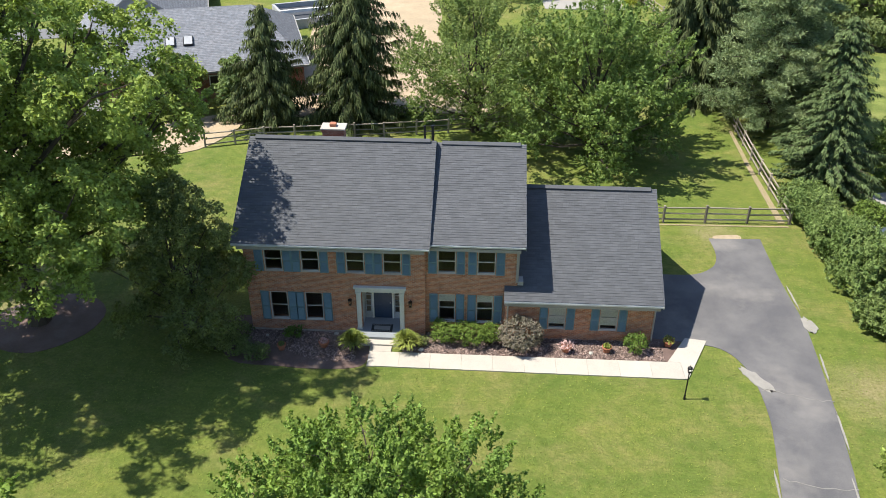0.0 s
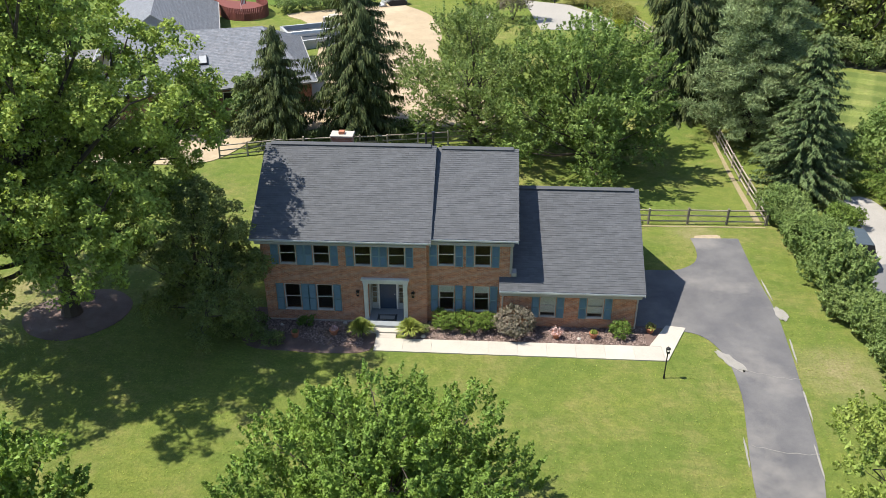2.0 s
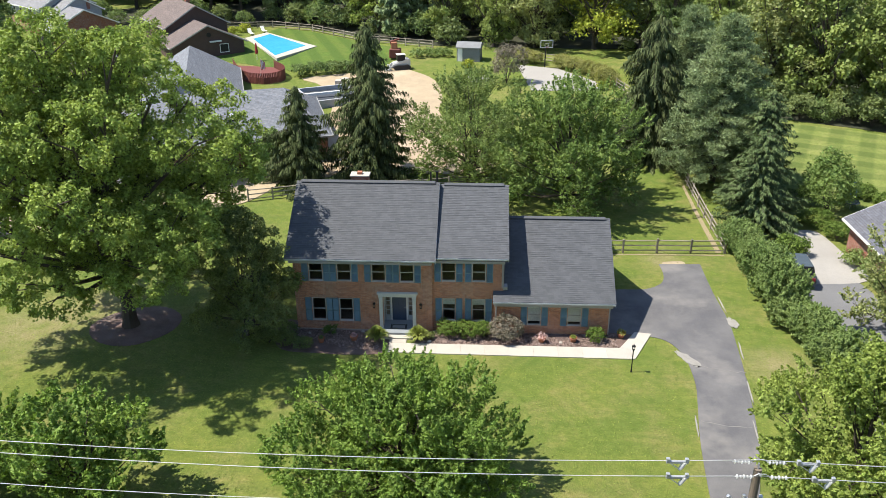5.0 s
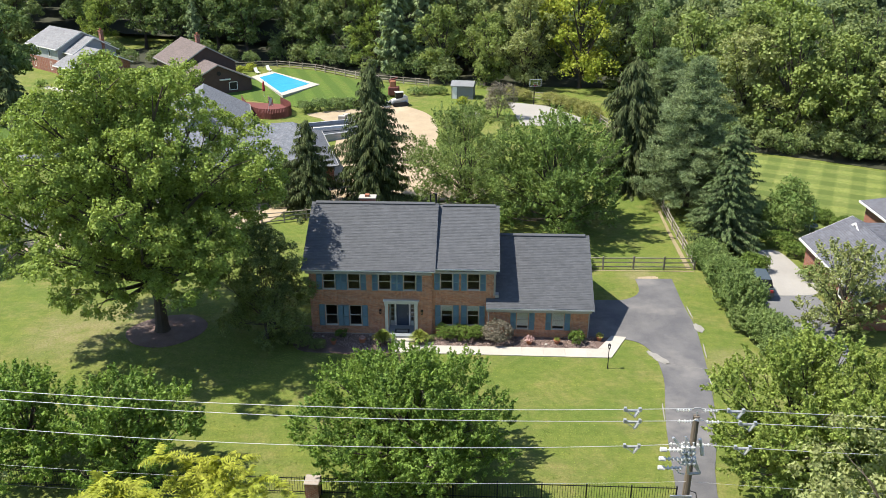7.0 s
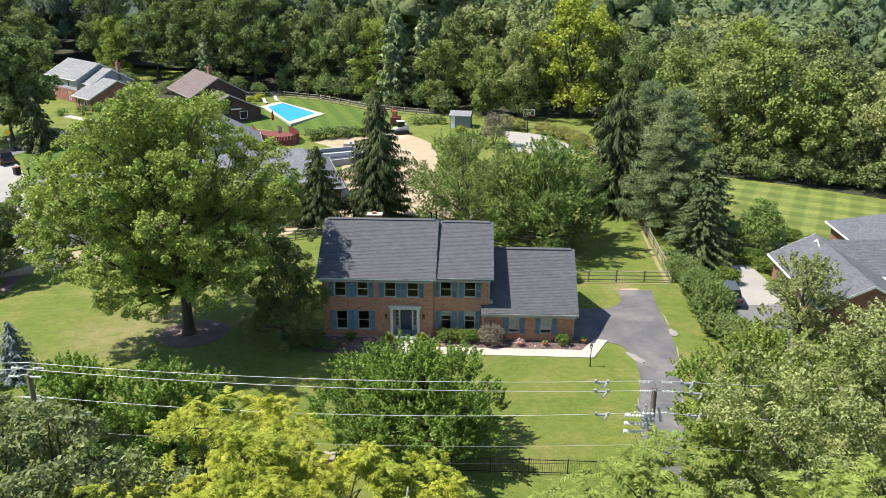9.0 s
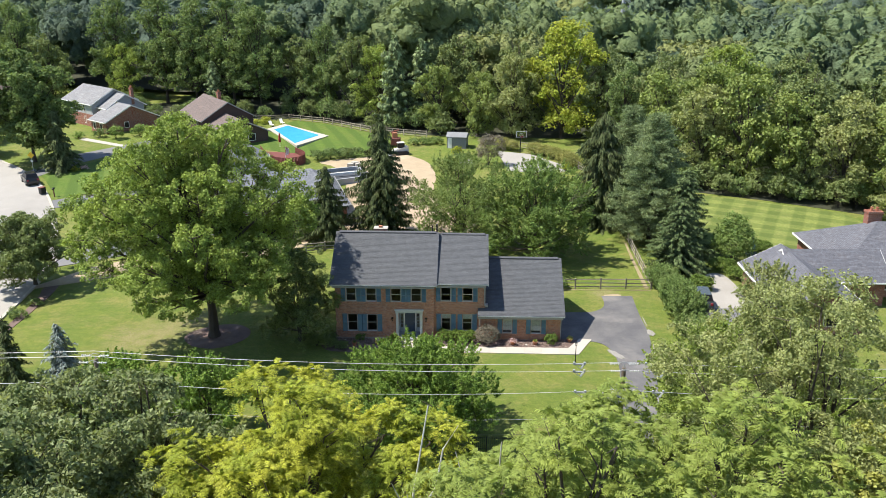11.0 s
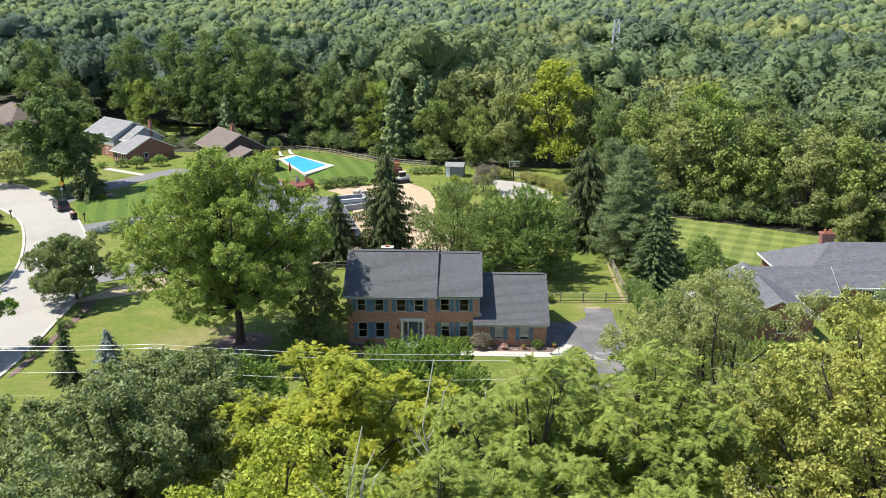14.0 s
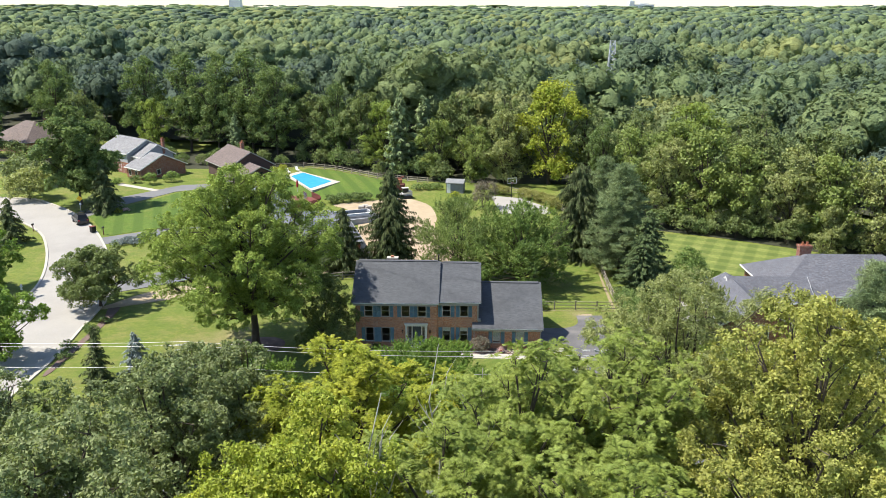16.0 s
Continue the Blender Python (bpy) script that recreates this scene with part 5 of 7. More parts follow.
# hedge between the drives
hedge = thing("hedge", "loose green arborvitae hedge beside the driveway", "hedge")
hr = np.random.default_rng(31)
for i in range(12):
    y = 14.2 - i * 1.75
    sub = []
    rr, hh = 1.85 + hr.uniform(-.4, .4), 3.0 + hr.uniform(-.8, .9)
    lob = [(hr.uniform(-.5, .5), hr.uniform(-.6, .6), hh * hr.uniform(0.35, 0.62), rr * hr.uniform(.5, .7), hh * hr.uniform(0.3, 0.42)) for k in range(6)]
    lp, lo = pad_points(hr, lob, 0.36, 26, 0.1, 1.1)
    ok = lp[:, 2] > 0.05
    me = quads_mesh("shrub", leaves(hr, lp[ok], lo[ok], 0.19, 0.36, 0.3, 0.5, -0.5), G["hedge"])
    ob = new("shrub", me)
    ob.parent, ob.location = hedge, (33.2 + (0.0 if i < 8 else (i - 7) * 0.25), y, 0)

# ---- street trees in front ----
FT = "tall street trees"
broad_tree("street_tree", "tall yellowing street tree with open crown", G["yellow"], 51, 17.3, 6.6, 7.0, (5.7, -41.5, 0), FT, 46, 0.62, 78, 0.145, 0.24, 0.5, feather=9, trunk=0.3, size_lobe=0.24, hang=0.7, thin=-0.36)
broad_tree("street_tree", "tall light green street tree with drooping leaves", G["feather"], 52, 18.2, 5.6, 8.0, (17.6, -43.6, 0), FT, 36, 0.66, 76, 0.145, 0.25, 0.46, feather=9, trunk=0.3, size_lobe=0.26, hang=0.9, point=0.15)
broad_tree("street_tree", "tall airy grey-green street tree with bare lower trunk", G["greygreen"], 53, 22.8, 5.9, 11.5, (24.5, -43.3, 0), FT, 44, 0.56, 88, 0.098, 0.26, 0.6, trunk=0.17, stems=3, size_lobe=0.26, thin=-0.1)
broad_tree("street_tree", "tall olive-yellow street tree", G["olive"], 54, 24.2, 6.6, 11.0, (28.0, -52.5, 0), FT, 42, 0.68, 66, 0.155, 0.26, 0.6, trunk=0.3, size_lobe=0.24, thin=-0.2)
broad_tree("street_tree", "tall dull green street tree", G["dull"], 55, 18.0, 5.6, 8.0, (-4.2, -45.0, 0), FT, 32, 0.72, 66, 0.19, 0.26, trunk=0.3, size_lobe=0.28)
broad_tree("street_tree", "tall dull green street tree", G["dull"], 56, 20.4, 6.4, 10.0, (-5.0, -57.5, 0), FT, 32, 0.74, 74, 0.18, 0.26, trunk=0.3, size_lobe=0.28)
broad_tree("street_tree", "bright yellow-green street tree", G["yellow_green"], 57, 20.4, 6.0, 10.0, (5.8, -57.0, 0), FT, 34, 0.68, 84, 0.155, 0.24, 0.65, trunk=0.3, size_lobe=0.26)
broad_tree("street_tree", "light green street tree with open crown", G["feather"], 58, 19.0, 5.8, 10.0, (19.0, -56.0, 0), FT, 30, 0.72, 76, 0.145, 0.28, 0.46, feather=9, trunk=0.3, size_lobe=0.29)
broad_tree("street_tree", "dull green street tree with open crown", G["dull"], 59, 17.4, 5.6, 7.0, (-13.5, -46.0, 0), FT, 26, 0.8, 58, 0.21, 0.27, trunk=0.3, size_lobe=0.3)
broad_tree("street_tree", "olive street tree with open crown", G["olive"], 63, 19.0, 5.6, 9.0, (38.5, -47.0, 0), FT, 24, 0.85, 60, 0.2, 0.3, trunk=0.3, size_lobe=0.3)
broad_tree("street_tree", "light green street tree with drooping leaves", G["feather"], 64, 20.2, 5.4, 9.0, (15.4, -48.8, 0), FT, 32, 0.68, 76, 0.145, 0.27, 0.46, feather=9, trunk=0.3, size_lobe=0.28, hang=0.9)
broad_tree("street_tree", "light green street tree with drooping leaves", G["feather"], 82, 19.0, 5.0, 9.0, (11.6, -53.6, 0), FT, 28, 0.68, 78, 0.145, 0.27, 0.46, feather=9, trunk=0.3, size_lobe=0.29, hang=0.9)
broad_tree("street_tree", "olive-yellow street tree with open crown", G["olive"], 66, 21.6, 5.0, 10.0, (31.2, -45.2, 0), FT, 36, 0.6, 74, 0.115, 0.27, 0.6, trunk=0.18, stems=2, size_lobe=0.26, thin=-0.14)
broad_tree("street_tree", "dull green tree beside the street", G["dull"], 67, 15.0, 4.6, 4.0, (-6.8, -35.8, 0), FT, 28, 0.7, 62, 0.19, 0.24, trunk=0.25, size_lobe=0.27)
broad_tree("street_tree", "dull green tree beside the street", G["dull"], 68, 16.4, 4.4, 5.0, (-1.6, -38.8, 0), FT, 28, 0.7, 62, 0.19, 0.24, trunk=0.25, size_lobe=0.27)
broad_tree("garden_tree", "small dark tree before a low house", G["dark"], 69, 4.6, 2.4, 0.4, (-8.6, 29.6, 0.3), "", 16, 0.5, 24, 0.26, 0.2, trunk=0.1)
broad_tree("garden_tree", "small dark tree before a low house", G["yew"], 70, 5.2, 2.6, 0.4, (-13.4, 28.4, 0.3), "", 16, 0.5, 24, 0.26, 0.2, trunk=0.1)
broad_tree("street_tree", "light green street tree with drooping leaves", G["feather"], 81, 21.0, 6.0, 10.0, (20.2, -48.6, 0), FT, 32, 0.68, 76, 0.145, 0.26, 0.46, feather=9, trunk=0.3, size_lobe=0.28, hang=0.9)
pine_tree("white_pine", "soft blue-green white pine by the street", G["pine"], 65, 13.5, 4.6, (52.5, -8.5, 0), "pines")


def snag(at, h, seed, label):
    rng = random.Random(seed)
    t = thing("dead_tree", label, "dead tree", "dead trees", at)
    bm = bmesh.new()
    pts = [Vector((0, 0, 0))]
    for i in range(6):
        pts.append(Vector((pts[-1].x + rng.uniform(-.75, .75), pts[-1].y + rng.uniform(-.4, .4), h * (i + 1) / 6)))
    limb_path(bm, pts, 0.12, 0.02, 8)
    part("trunk", bm, M["deadwood"], t)
    for i in range(6):
        bm = bmesh.new()
        p = pts[4].lerp(pts[5], rng.random())
        a = rng.uniform(0, 6.28)
        e = p + Vector((math.cos(a) * rng.uniform(0.8, 1.9), math.sin(a) * 0.9, rng.uniform(1.6, 4.0)))
        limb_path(bm, [p, p.lerp(e, 0.35) + Vector((0.14, 0, -0.1)), p.lerp(e, 0.7) + Vector((-0.1, 0.05, 0.1)), e], 0.052, 0.012, 5)
        part("bough", bm, M["deadwood"], t)


snag((11.1, -47.0, 0), 20.0, 1, "bare bleached forked dead tree")
snag((12.3, -46.8, 0), 18.6, 2, "bare bleached dead stem")
snag((9.6, -54.0, 0), 20.6, 3, "bare bleached leaning dead tree")

# ---- trees to the side and along the road ----
broad_tree("road_tree", "round tree at the road's edge", G["edge_mid"], 71, 8.2, 5.4, 1.3, (-34.6, 12.0, 0), "roadside trees", 32, 0.75, 50, 0.22, 0.27, 0.65, trunk=0.2, size_lobe=0.3)
broad_tree("road_tree", "round tree across the road", G["lawn_tree"], 72, 9.0, 4.8, 1.0, (-52.5, 17.5, 0), "roadside trees", 22, 0.9, 46, 0.28, 0.32, 0.65, trunk=0.2, size_lobe=0.32)
broad_tree("road_tree", "round tree at the road's edge", G["lawn_tree"], 73, 8.0, 4.6, 1.0, (-38.0, -5.0, 0), "roadside trees", 22, 0.85, 46, 0.25, 0.3, 0.65, trunk=0.2, size_lobe=0.32)
broad_tree("road_tree", "tall dark tree before a neighbouring house", G["dark"], 74, 18.2, 7.4, 2.6, (-60.4, 63.0, 1.7), "roadside trees", 44, 1.2, 60, 0.36, 0.4, 0.7, trunk=0.3, size_lobe=0.29, thin=-0.6)
spruce_tree("road_spruce", "dark conifer before a neighbouring house", G["spruce"], 75, 10.0, 3.6, (-53.6, 58.2, 1.5), 0.3, "roadside conifers", 0.25, 0.6, 0.7, 0.8)
spruce_tree("road_spruce", "dark conifer across the road", G["spruce"], 76, 8.0, 3.2, (-60.5, 38.5, 0.6), 0.3, "roadside conifers", 0.25, 0.55, 0.6, 0.8)
spruce_tree("road_spruce", "small dark conifer on the lawn", G["spruce"], 77, 6.2, 1.7, (-25.2, -10.0, 0), 0.2, "roadside conifers", 0.2, 0.3, 0.35, 1.0)
spruce_tree("road_spruce", "small blue spruce on the lawn", G["bluespruce"], 78, 4.6, 1.8, (-22.0, -8.0, 0), 0.15, "roadside conifers", 0.15, 0.28, 0.35, 1.0)
bush("road_tree", "grey-green tree across the road", G["dull"], 79, 4.5, 6.5, (-78.0, 76.0, 2.2), "roadside trees", 0.5, 0.8, 12, 0.4, 9, "tree")
bush("road_tree", "grey-green tree across the road", G["greygreen"], 80, 4.0, 6.0, (-72.0, 66.5, 1.8), "roadside trees", 0.5, 0.8, 12, 0.4, 9, "tree")

# ---- tree line behind: a few kinds, repeated ----
kinds = {}
for nm, mt, h_, r_, b_, sd in (("oak", "dark", 22, 6.5, 3.6, 101), ("mid", "edge_mid", 18, 6.0, 0.8, 102), ("gold", "yellow_green", 17, 6.0, 0.8, 103), ("ol", "edge_olive", 14, 5.0, 0.6, 104), ("lt", "bright", 18, 6.0, 0.8, 105), ("gr", "greygreen", 16, 5.6, 0.6, 106)):
    kinds[nm] = broad_tree("wood_tree", {"dark": "tall dark green woodland tree at the lawn edge", "edge_mid": "green woodland tree at the lawn edge", "yellow_green": "bright yellow-green woodland tree at the lawn edge", "edge_olive": "olive-green woodland tree at the lawn edge", "bright": "light green woodland tree at the lawn edge", "greygreen": "grey-green woodland tree at the lawn edge"}[mt], G[mt], sd, h_, r_, b_, (0, 0, 0), "woodland edge trees", 30, 1.8, 72, 0.34, 0.42, 0.76, trunk=0.32, size_lobe=0.3, hang=0.5)
kinds["pine"] = spruce_tree("wood_pine", "blue-green pine at the woodland edge", G["pine"], 107, 18, 4.6, (0, 0, 0), 2.0, "woodland edge trees", 0.0, 0.9, 0.8, 0.75, 0.7, 0.12, 0.4)
edge = [("oak", -96, 128, 1.0), ("mid", -84, 118, 0.9), ("oak", -72, 128, 1.05), ("lt", -66, 116, 0.75), ("oak", -58, 120, 1.1), ("oak", -49, 114, 1.12), ("oak", -40, 112, 1.15), ("oak", -33, 107, 1.0),
        ("mid", -24, 108, 0.95), ("oak", -18, 104, 0.85), ("mid", -12, 101, 1.0), ("lt", -6, 97, 0.85), ("pine", -2.5, 92, 1.0), ("pine", 2.5, 95, 0.95), ("ol", 6, 89, 0.9), ("mid", 10, 97, 1.0),
        ("ol", 13.5, 84, 0.85), ("gr", 20, 83, 0.95), ("mid", 21, 91, 0.95), ("gold", 29.0, 82.5, 1.22), ("mid", 36, 82, 0.95), ("oak", 38, 70, 0.7),
        ("ol", 42.5, 60, 1.12), ("gr", 47.5, 55.5, 0.9), ("ol", 53, 53, 1.2), ("ol", 58.5, 49.5, 1.05), ("mid", 62, 54, 0.95), ("gr", 65, 46, 0.95), ("ol", 70, 42, 1.05), ("mid", 73, 52, 1.0), ("gr", 76, 38, 1.0), ("mid", 82, 44, 1.0), ("gr", 80, 28, 0.95), ("mid", 90, 34, 1.0), ("gr", 74, 20, 0.8), ("lt", 96, 24, 1.0), ("mid", 45, 76, 0.95), ("lt", 55, 72, 1.0), ("mid", 66, 68, 1.0), ("oak", -108, 112, 0.9), ("mid", -100, 96, 0.8), ("pine", -42, 104, 0.65), ("oak", 88, 16, 0.8), ("ol", 50, 66, 1.15), ("mid", 60, 47, 0.5), ("gr", 68, 37, 0.5)]
used = set()
er = random.Random(9)
for k, x, y, s in edge:
    if k in used:
        ob = copy_thing(kinds[k], Matrix.Identity(4))
    else:
        used.add(k)
        ob = kinds[k]
    ob.matrix_basis = Matrix.Translation((x, y, terrain(x, y) - 0.1)) @ Matrix.Rotation(er.uniform(0, 6.28), 4, "Z") @ Matrix.Diagonal((s * er.uniform(0.9, 1.1), s * er.uniform(0.9, 1.1), s, 1))

for i in range(13):
    x, y = 44.6 + i * 2.35, 51.6 - i * 1.02 + 0.9 * math.sin(i * 2.1)
    k = bush("edge_shrub", "leafy undergrowth along the woodland edge", G["edge_mid"] if i % 3 else G["dark"], 430 + i, 1.9, 3.2 + 0.9 * math.sin(i * 1.7), (x, y, terrain(x, y)), "undergrowth shrubs", 0.3, 0.55, 12, 0.24, 7)
low_a = bush("edge_shrub", "dark undergrowth below the woodland trees", G["dark"], 450, 3.0, 4.6, (-104, 112, 2.4), "undergrowth shrubs", 0.4, 0.8, 12, 0.34, 8)
low_b = bush("edge_shrub", "green undergrowth below the woodland trees", G["edge_mid"], 451, 2.8, 4.0, (-98, 110, 2.4), "undergrowth shrubs", 0.4, 0.8, 12, 0.34, 8)
for i in range(22):
    x = -92 + i * 4.7
    y = float(np.interp(x, [-100, -60, -48, -38, -25, -17, -6, 6, 20], [109, 106, 100, 101.5, 104, 101, 91.5, 87, 82])) + 1.6 * math.sin(i * 2.3)
    k = 0.8 + 0.25 * math.sin(i * 1.3)
    copy_thing(low_b if i % 3 == 0 else low_a, Matrix.Translation((x, y, terrain(x, y))) @ Matrix.Rotation(i * 1.7, 4, "Z") @ Matrix.Diagonal((k, k, k, 1)))
# dark sheets over the lit grass, painting the understory shade
sheet("edge_floor_shade", [(-130, 106), (-75, 103), (-52, 97), (-38, 97.5), (-25, 101.8), (-17, 98.2), (-6.6, 88.8), (4, 84.4), (16, 83), (30, 82.5), (60, 82.5), (60, 110), (-20, 130), (-130, 160)], 0.03, M["shaded_litter"], "woodland edge floor coloured dark for the shade under trees", 0.05)
sheet("edge_floor_shade", [(43.6, 50.2), (54.6, 45.6), (63.4, 41.0), (76, 34), (90, 30), (92, 46), (60, 74), (40, 84)], 0.045, M["shaded_litter"], "woodland edge floor coloured dark for the shade under trees", 0.05)

# ---- the woods beyond, to the horizon ----
wr = np.random.default_rng(77)


def wood_form(seed, lobes, level, cards, size):
    """A crown of unit size: rounded boughs in a ring and on top, thickly covered with leaf sprays."""
    r = np.random.default_rng(seed)
    C, R = [], []
    for i in range(lobes):
        f = (i + 0.5) / lobes
        z = -0.35 + 1.02 * f
        q = math.sqrt(max(0.0, 1 - max(0.0, z) ** 2)) * (0.66 if i % 4 else 0.3)
        a = i * 2.399 + r.uniform(-0.4, 0.4)
        C.append((q * math.cos(a), q * math.sin(a), z * 0.78 + r.uniform(-0.08, 0.08)))
        R.append(r.uniform(0.28, 0.46) * (1.0 if lobes > 8 else 1.25))
    C, R = np.array(C), np.array(R)
    V_, I_, k = [], [], 0
    for c, q in zip(C, R):
        bm = bmesh.new()
        bmesh.ops.create_icosphere(bm, subdivisions=level, radius=1.0)
        bmesh.ops.delete(bm, geom=[v for v in bm.verts if v.co.z < -0.55], context="VERTS")
        for v in bm.verts:
            v.co = v.co * q * (0.84 + 0.42 * noise.noise(v.co * 2.2 + Vector(c) * 9))
        bm.verts.index_update()
        V_.append(np.array([v.co[:] for v in bm.verts]) + c)
        I_.append(np.array([[v.index for v in f.verts] for f in bm.faces]) + k)
        k += len(bm.verts)
        bm.free()
    V_, I_ = np.concatenate(V_), np.concatenate(I_)
    k0 = len(I_)
    w = r.choice(lobes, cards * 3, p=R ** 2 / (R ** 2).sum())
    d = unit(r.normal(size=(cards * 3, 3)) + np.array([0, 0, 0.3]))
    p = C[w] + d * R[w][:, None] * r.uniform(0.86, 1.1, (cards * 3, 1))
    far = np.min(np.linalg.norm(p[:, None] - C[None], axis=2) / R[None] + (np.arange(lobes)[None] == w[:, None]) * 9, axis=1)
    ok = (far > 0.86) & (d[:, 2] > -0.6)
    p, d = p[ok][:cards], d[ok][:cards]
    m = len(p)
    if m == 0:
        return V_, I_, np.ones(k0, bool)
    nrm = unit(d + np.array([0, 0, 0.2]) + r.normal(size=(m, 3)) * (0.5 if cards > 300 else 0.3))
    a = unit(np.cross(nrm, r.normal(size=(m, 3)))) * size * r.uniform(0.6, 1.35, (m, 1))
    b = np.cross(nrm, a)
    I_ = np.concatenate([I_, len(V_) + np.arange(m * 3).reshape(-1, 3)])
    V_ = np.concatenate([V_, np.stack([p - a * 0.8, p + a * 0.5 + b * 0.6, p + a * 0.5 - b * 0.6], 1).reshape(-1, 3)])
    return V_, I_, np.arange(len(I_)) < k0


# (reach, boughs, bough roundness, sprays, spray size)
KINDS = ((205, 14, 2, 900, 0.08), (285, 13, 1, 460, 0.09), (400, 12, 1, 130, 0.10), (620, 9, 1, 40, 0.13), (1000, 6, 1, 12, 0.18), (5000, 3, 1, 0, 0.3))
forms = [[wood_form(200 + 10 * j + i, nl, lv, nc, sz) for i in range(5)] for j, (_, nl, lv, nc, sz) in enumerate(KINDS)]
TV, TI, TS, TT = [], [], [], []
vn_ = 0
cx, cy = 12.0, -86.0
edge_line = [(-400, 200), (-130, 140), (-96, 140), (-61, 128), (-32, 118), (-10, 108), (6, 103), (22, 96), (38, 86), (58, 74), (74, 60), (92, 44), (104, 20), (130, -20), (400, -60)]
d = 130.0
while d < 4600:
    s = max(10.0, d * 0.0135) + max(0.0, d - 900) * 0.008
    n = int(1.12 * d / s)
    kind = next(j for j, k in enumerate(KINDS) if d < k[0])
    for i in range(n):
        th = -0.60 + 1.12 * (i + wr.uniform(-0.4, 0.4) + 0.5) / n
        dd = d + wr.uniform(-0.5, 0.5) * s
        x, y = cx + dd * math.sin(th), cy + dd * math.cos(th)
        ye = np.interp(x, [p[0] for p in edge_line], [p[1] for p in edge_line])
        if y < ye + 2 or (abs(x - 108) < 13 and abs(y - 155) < 16) or (abs(x - 64 + (222 - y) * 0.16) < 9 and 150 < y < 227) or (abs(x - 107 + (160 - y) * 0.39) < 11 and 104 < y < 165):
            continue
        r = s * 0.66 * math.exp(wr.normal() * 0.27)
        big = noise.noise((x * 0.011, y * 0.011, 9.0))
        h = 9.0 + wr.normal() * 1.8 + 6.5 * big + 3.0 * noise.noise((x * 0.03, y * 0.03, 4.0)) + min(4.0, (r - s * 0.66) * 0.9)
        p, ix, sm = forms[kind][wr.integers(0, 5)]
        a = wr.uniform(0, 6.28)
        rot = np.array([[math.cos(a), -math.sin(a), 0], [math.sin(a), math.cos(a), 0], [0, 0, 1]])
        vs = min(max(r * wr.uniform(0.85, 1.3), 5.0), 10.5)
        TV.append((p @ rot.T) * np.array([r, r, vs]) + np.array([x, y, terrain(x, y) + h]))
        base = 0.42 + 0.75 * noise.noise((x * 0.007, y * 0.007, 3.0)) + wr.normal() * 0.24 - 0.05 * math.tanh((x - 10) / 90)
        TT.append(np.full(len(p), min(1, max(0, base))))
        TI.append(ix + vn_)
        TS.append(sm)
        vn_ += len(p)
    d += s * 0.86
TV, TT, TI, TS = np.concatenate(TV), np.concatenate(TT), np.concatenate(TI), np.concatenate(TS)
nt_ = len(TI)
wme = bpy.data.meshes.new("woods")
wme.vertices.add(len(TV))
wme.vertices.foreach_set("co", TV.reshape(-1).astype(np.float32))
wme.loops.add(nt_ * 3)
wme.loops.foreach_set("vertex_index", TI.reshape(-1).astype(np.int32))
wme.polygons.add(nt_)
wme.polygons.foreach_set("loop_start", np.arange(0, nt_ * 3, 3, dtype=np.int32))
wme.polygons.foreach_set("use_smooth", TS)
wme.update(calc_edges=True)
wme.attributes.new("tone", "FLOAT", "POINT").data.foreach_set("value", TT.astype(np.float32))
wme.materials.append(G["woods"])
tagged(new("woods", wme), "dense mixed green woodland reaching the horizon", "woodland", kind="stuff")

# ground under the trees, its shade put into a near-black colour
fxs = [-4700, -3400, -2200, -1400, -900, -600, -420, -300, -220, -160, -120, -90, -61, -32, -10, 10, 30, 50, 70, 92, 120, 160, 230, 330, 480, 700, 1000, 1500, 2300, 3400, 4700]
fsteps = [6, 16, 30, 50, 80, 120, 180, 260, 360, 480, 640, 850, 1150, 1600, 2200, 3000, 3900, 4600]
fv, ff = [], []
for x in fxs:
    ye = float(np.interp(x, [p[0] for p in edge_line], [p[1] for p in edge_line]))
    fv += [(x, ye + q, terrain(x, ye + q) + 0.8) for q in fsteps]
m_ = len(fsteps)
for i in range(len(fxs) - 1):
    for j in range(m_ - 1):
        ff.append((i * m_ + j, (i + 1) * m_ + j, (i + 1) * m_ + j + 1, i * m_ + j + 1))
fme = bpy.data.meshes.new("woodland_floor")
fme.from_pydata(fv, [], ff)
fme.materials.append(M["shaded_litter"])
tagged(new("woodland_floor", fme), "woodland floor coloured dark for the shade under trees", kind="structure")

# short turf over the lawns round the house
tr_ = np.random.default_rng(500)
pts_ = np.stack([tr_.uniform(-22, 32, 90000), tr_.uniform(-25, 28, 90000)], 1)
px_, py_ = pts_[:, 0], pts_[:, 1]
clear = (px_ > -0.3) & (px_ < 21.0) & (py_ > -0.2) & (py_ < 10)
clear |= (px_ > -1.4) & (px_ < 6.4) & (py_ > -3.1) & (py_ < 0.5)
clear |= (px_ > 6.2) & (px_ < 22.2) & (py_ > -3.0) & (py_ < 1)
clear |= (px_ > 21.9) & (px_ < 23.7) & (py_ > -2.9 + (px_ - 22) * 1.9) & (py_ < 0.6)
lx_ = np.interp(py_, [-25, -17.6, -11.5, -7.6, -3.0, -1.5, -0.5, -0.1, 0.3, 6.55, 6.7, 7.4, 8.3, 9.6, 11.0, 11.1], [22.5, 23.5, 24.2, 24.9, 25.3, 25.0, 24.4, 23.4, 20.8, 20.8, 24.3, 25.4, 25.95, 26.15, 26.1, 99])
rx_ = np.interp(py_, [-25, -17.6, -11.0, -5.0, -1.0, 2.3, 6.2, 11.1], [27.6, 25.8, 27.4, 28.4, 28.9, 29.2, 29.2, 29.3])
clear |= (px_ > lx_ - 0.1) & (px_ < rx_ + 0.1)
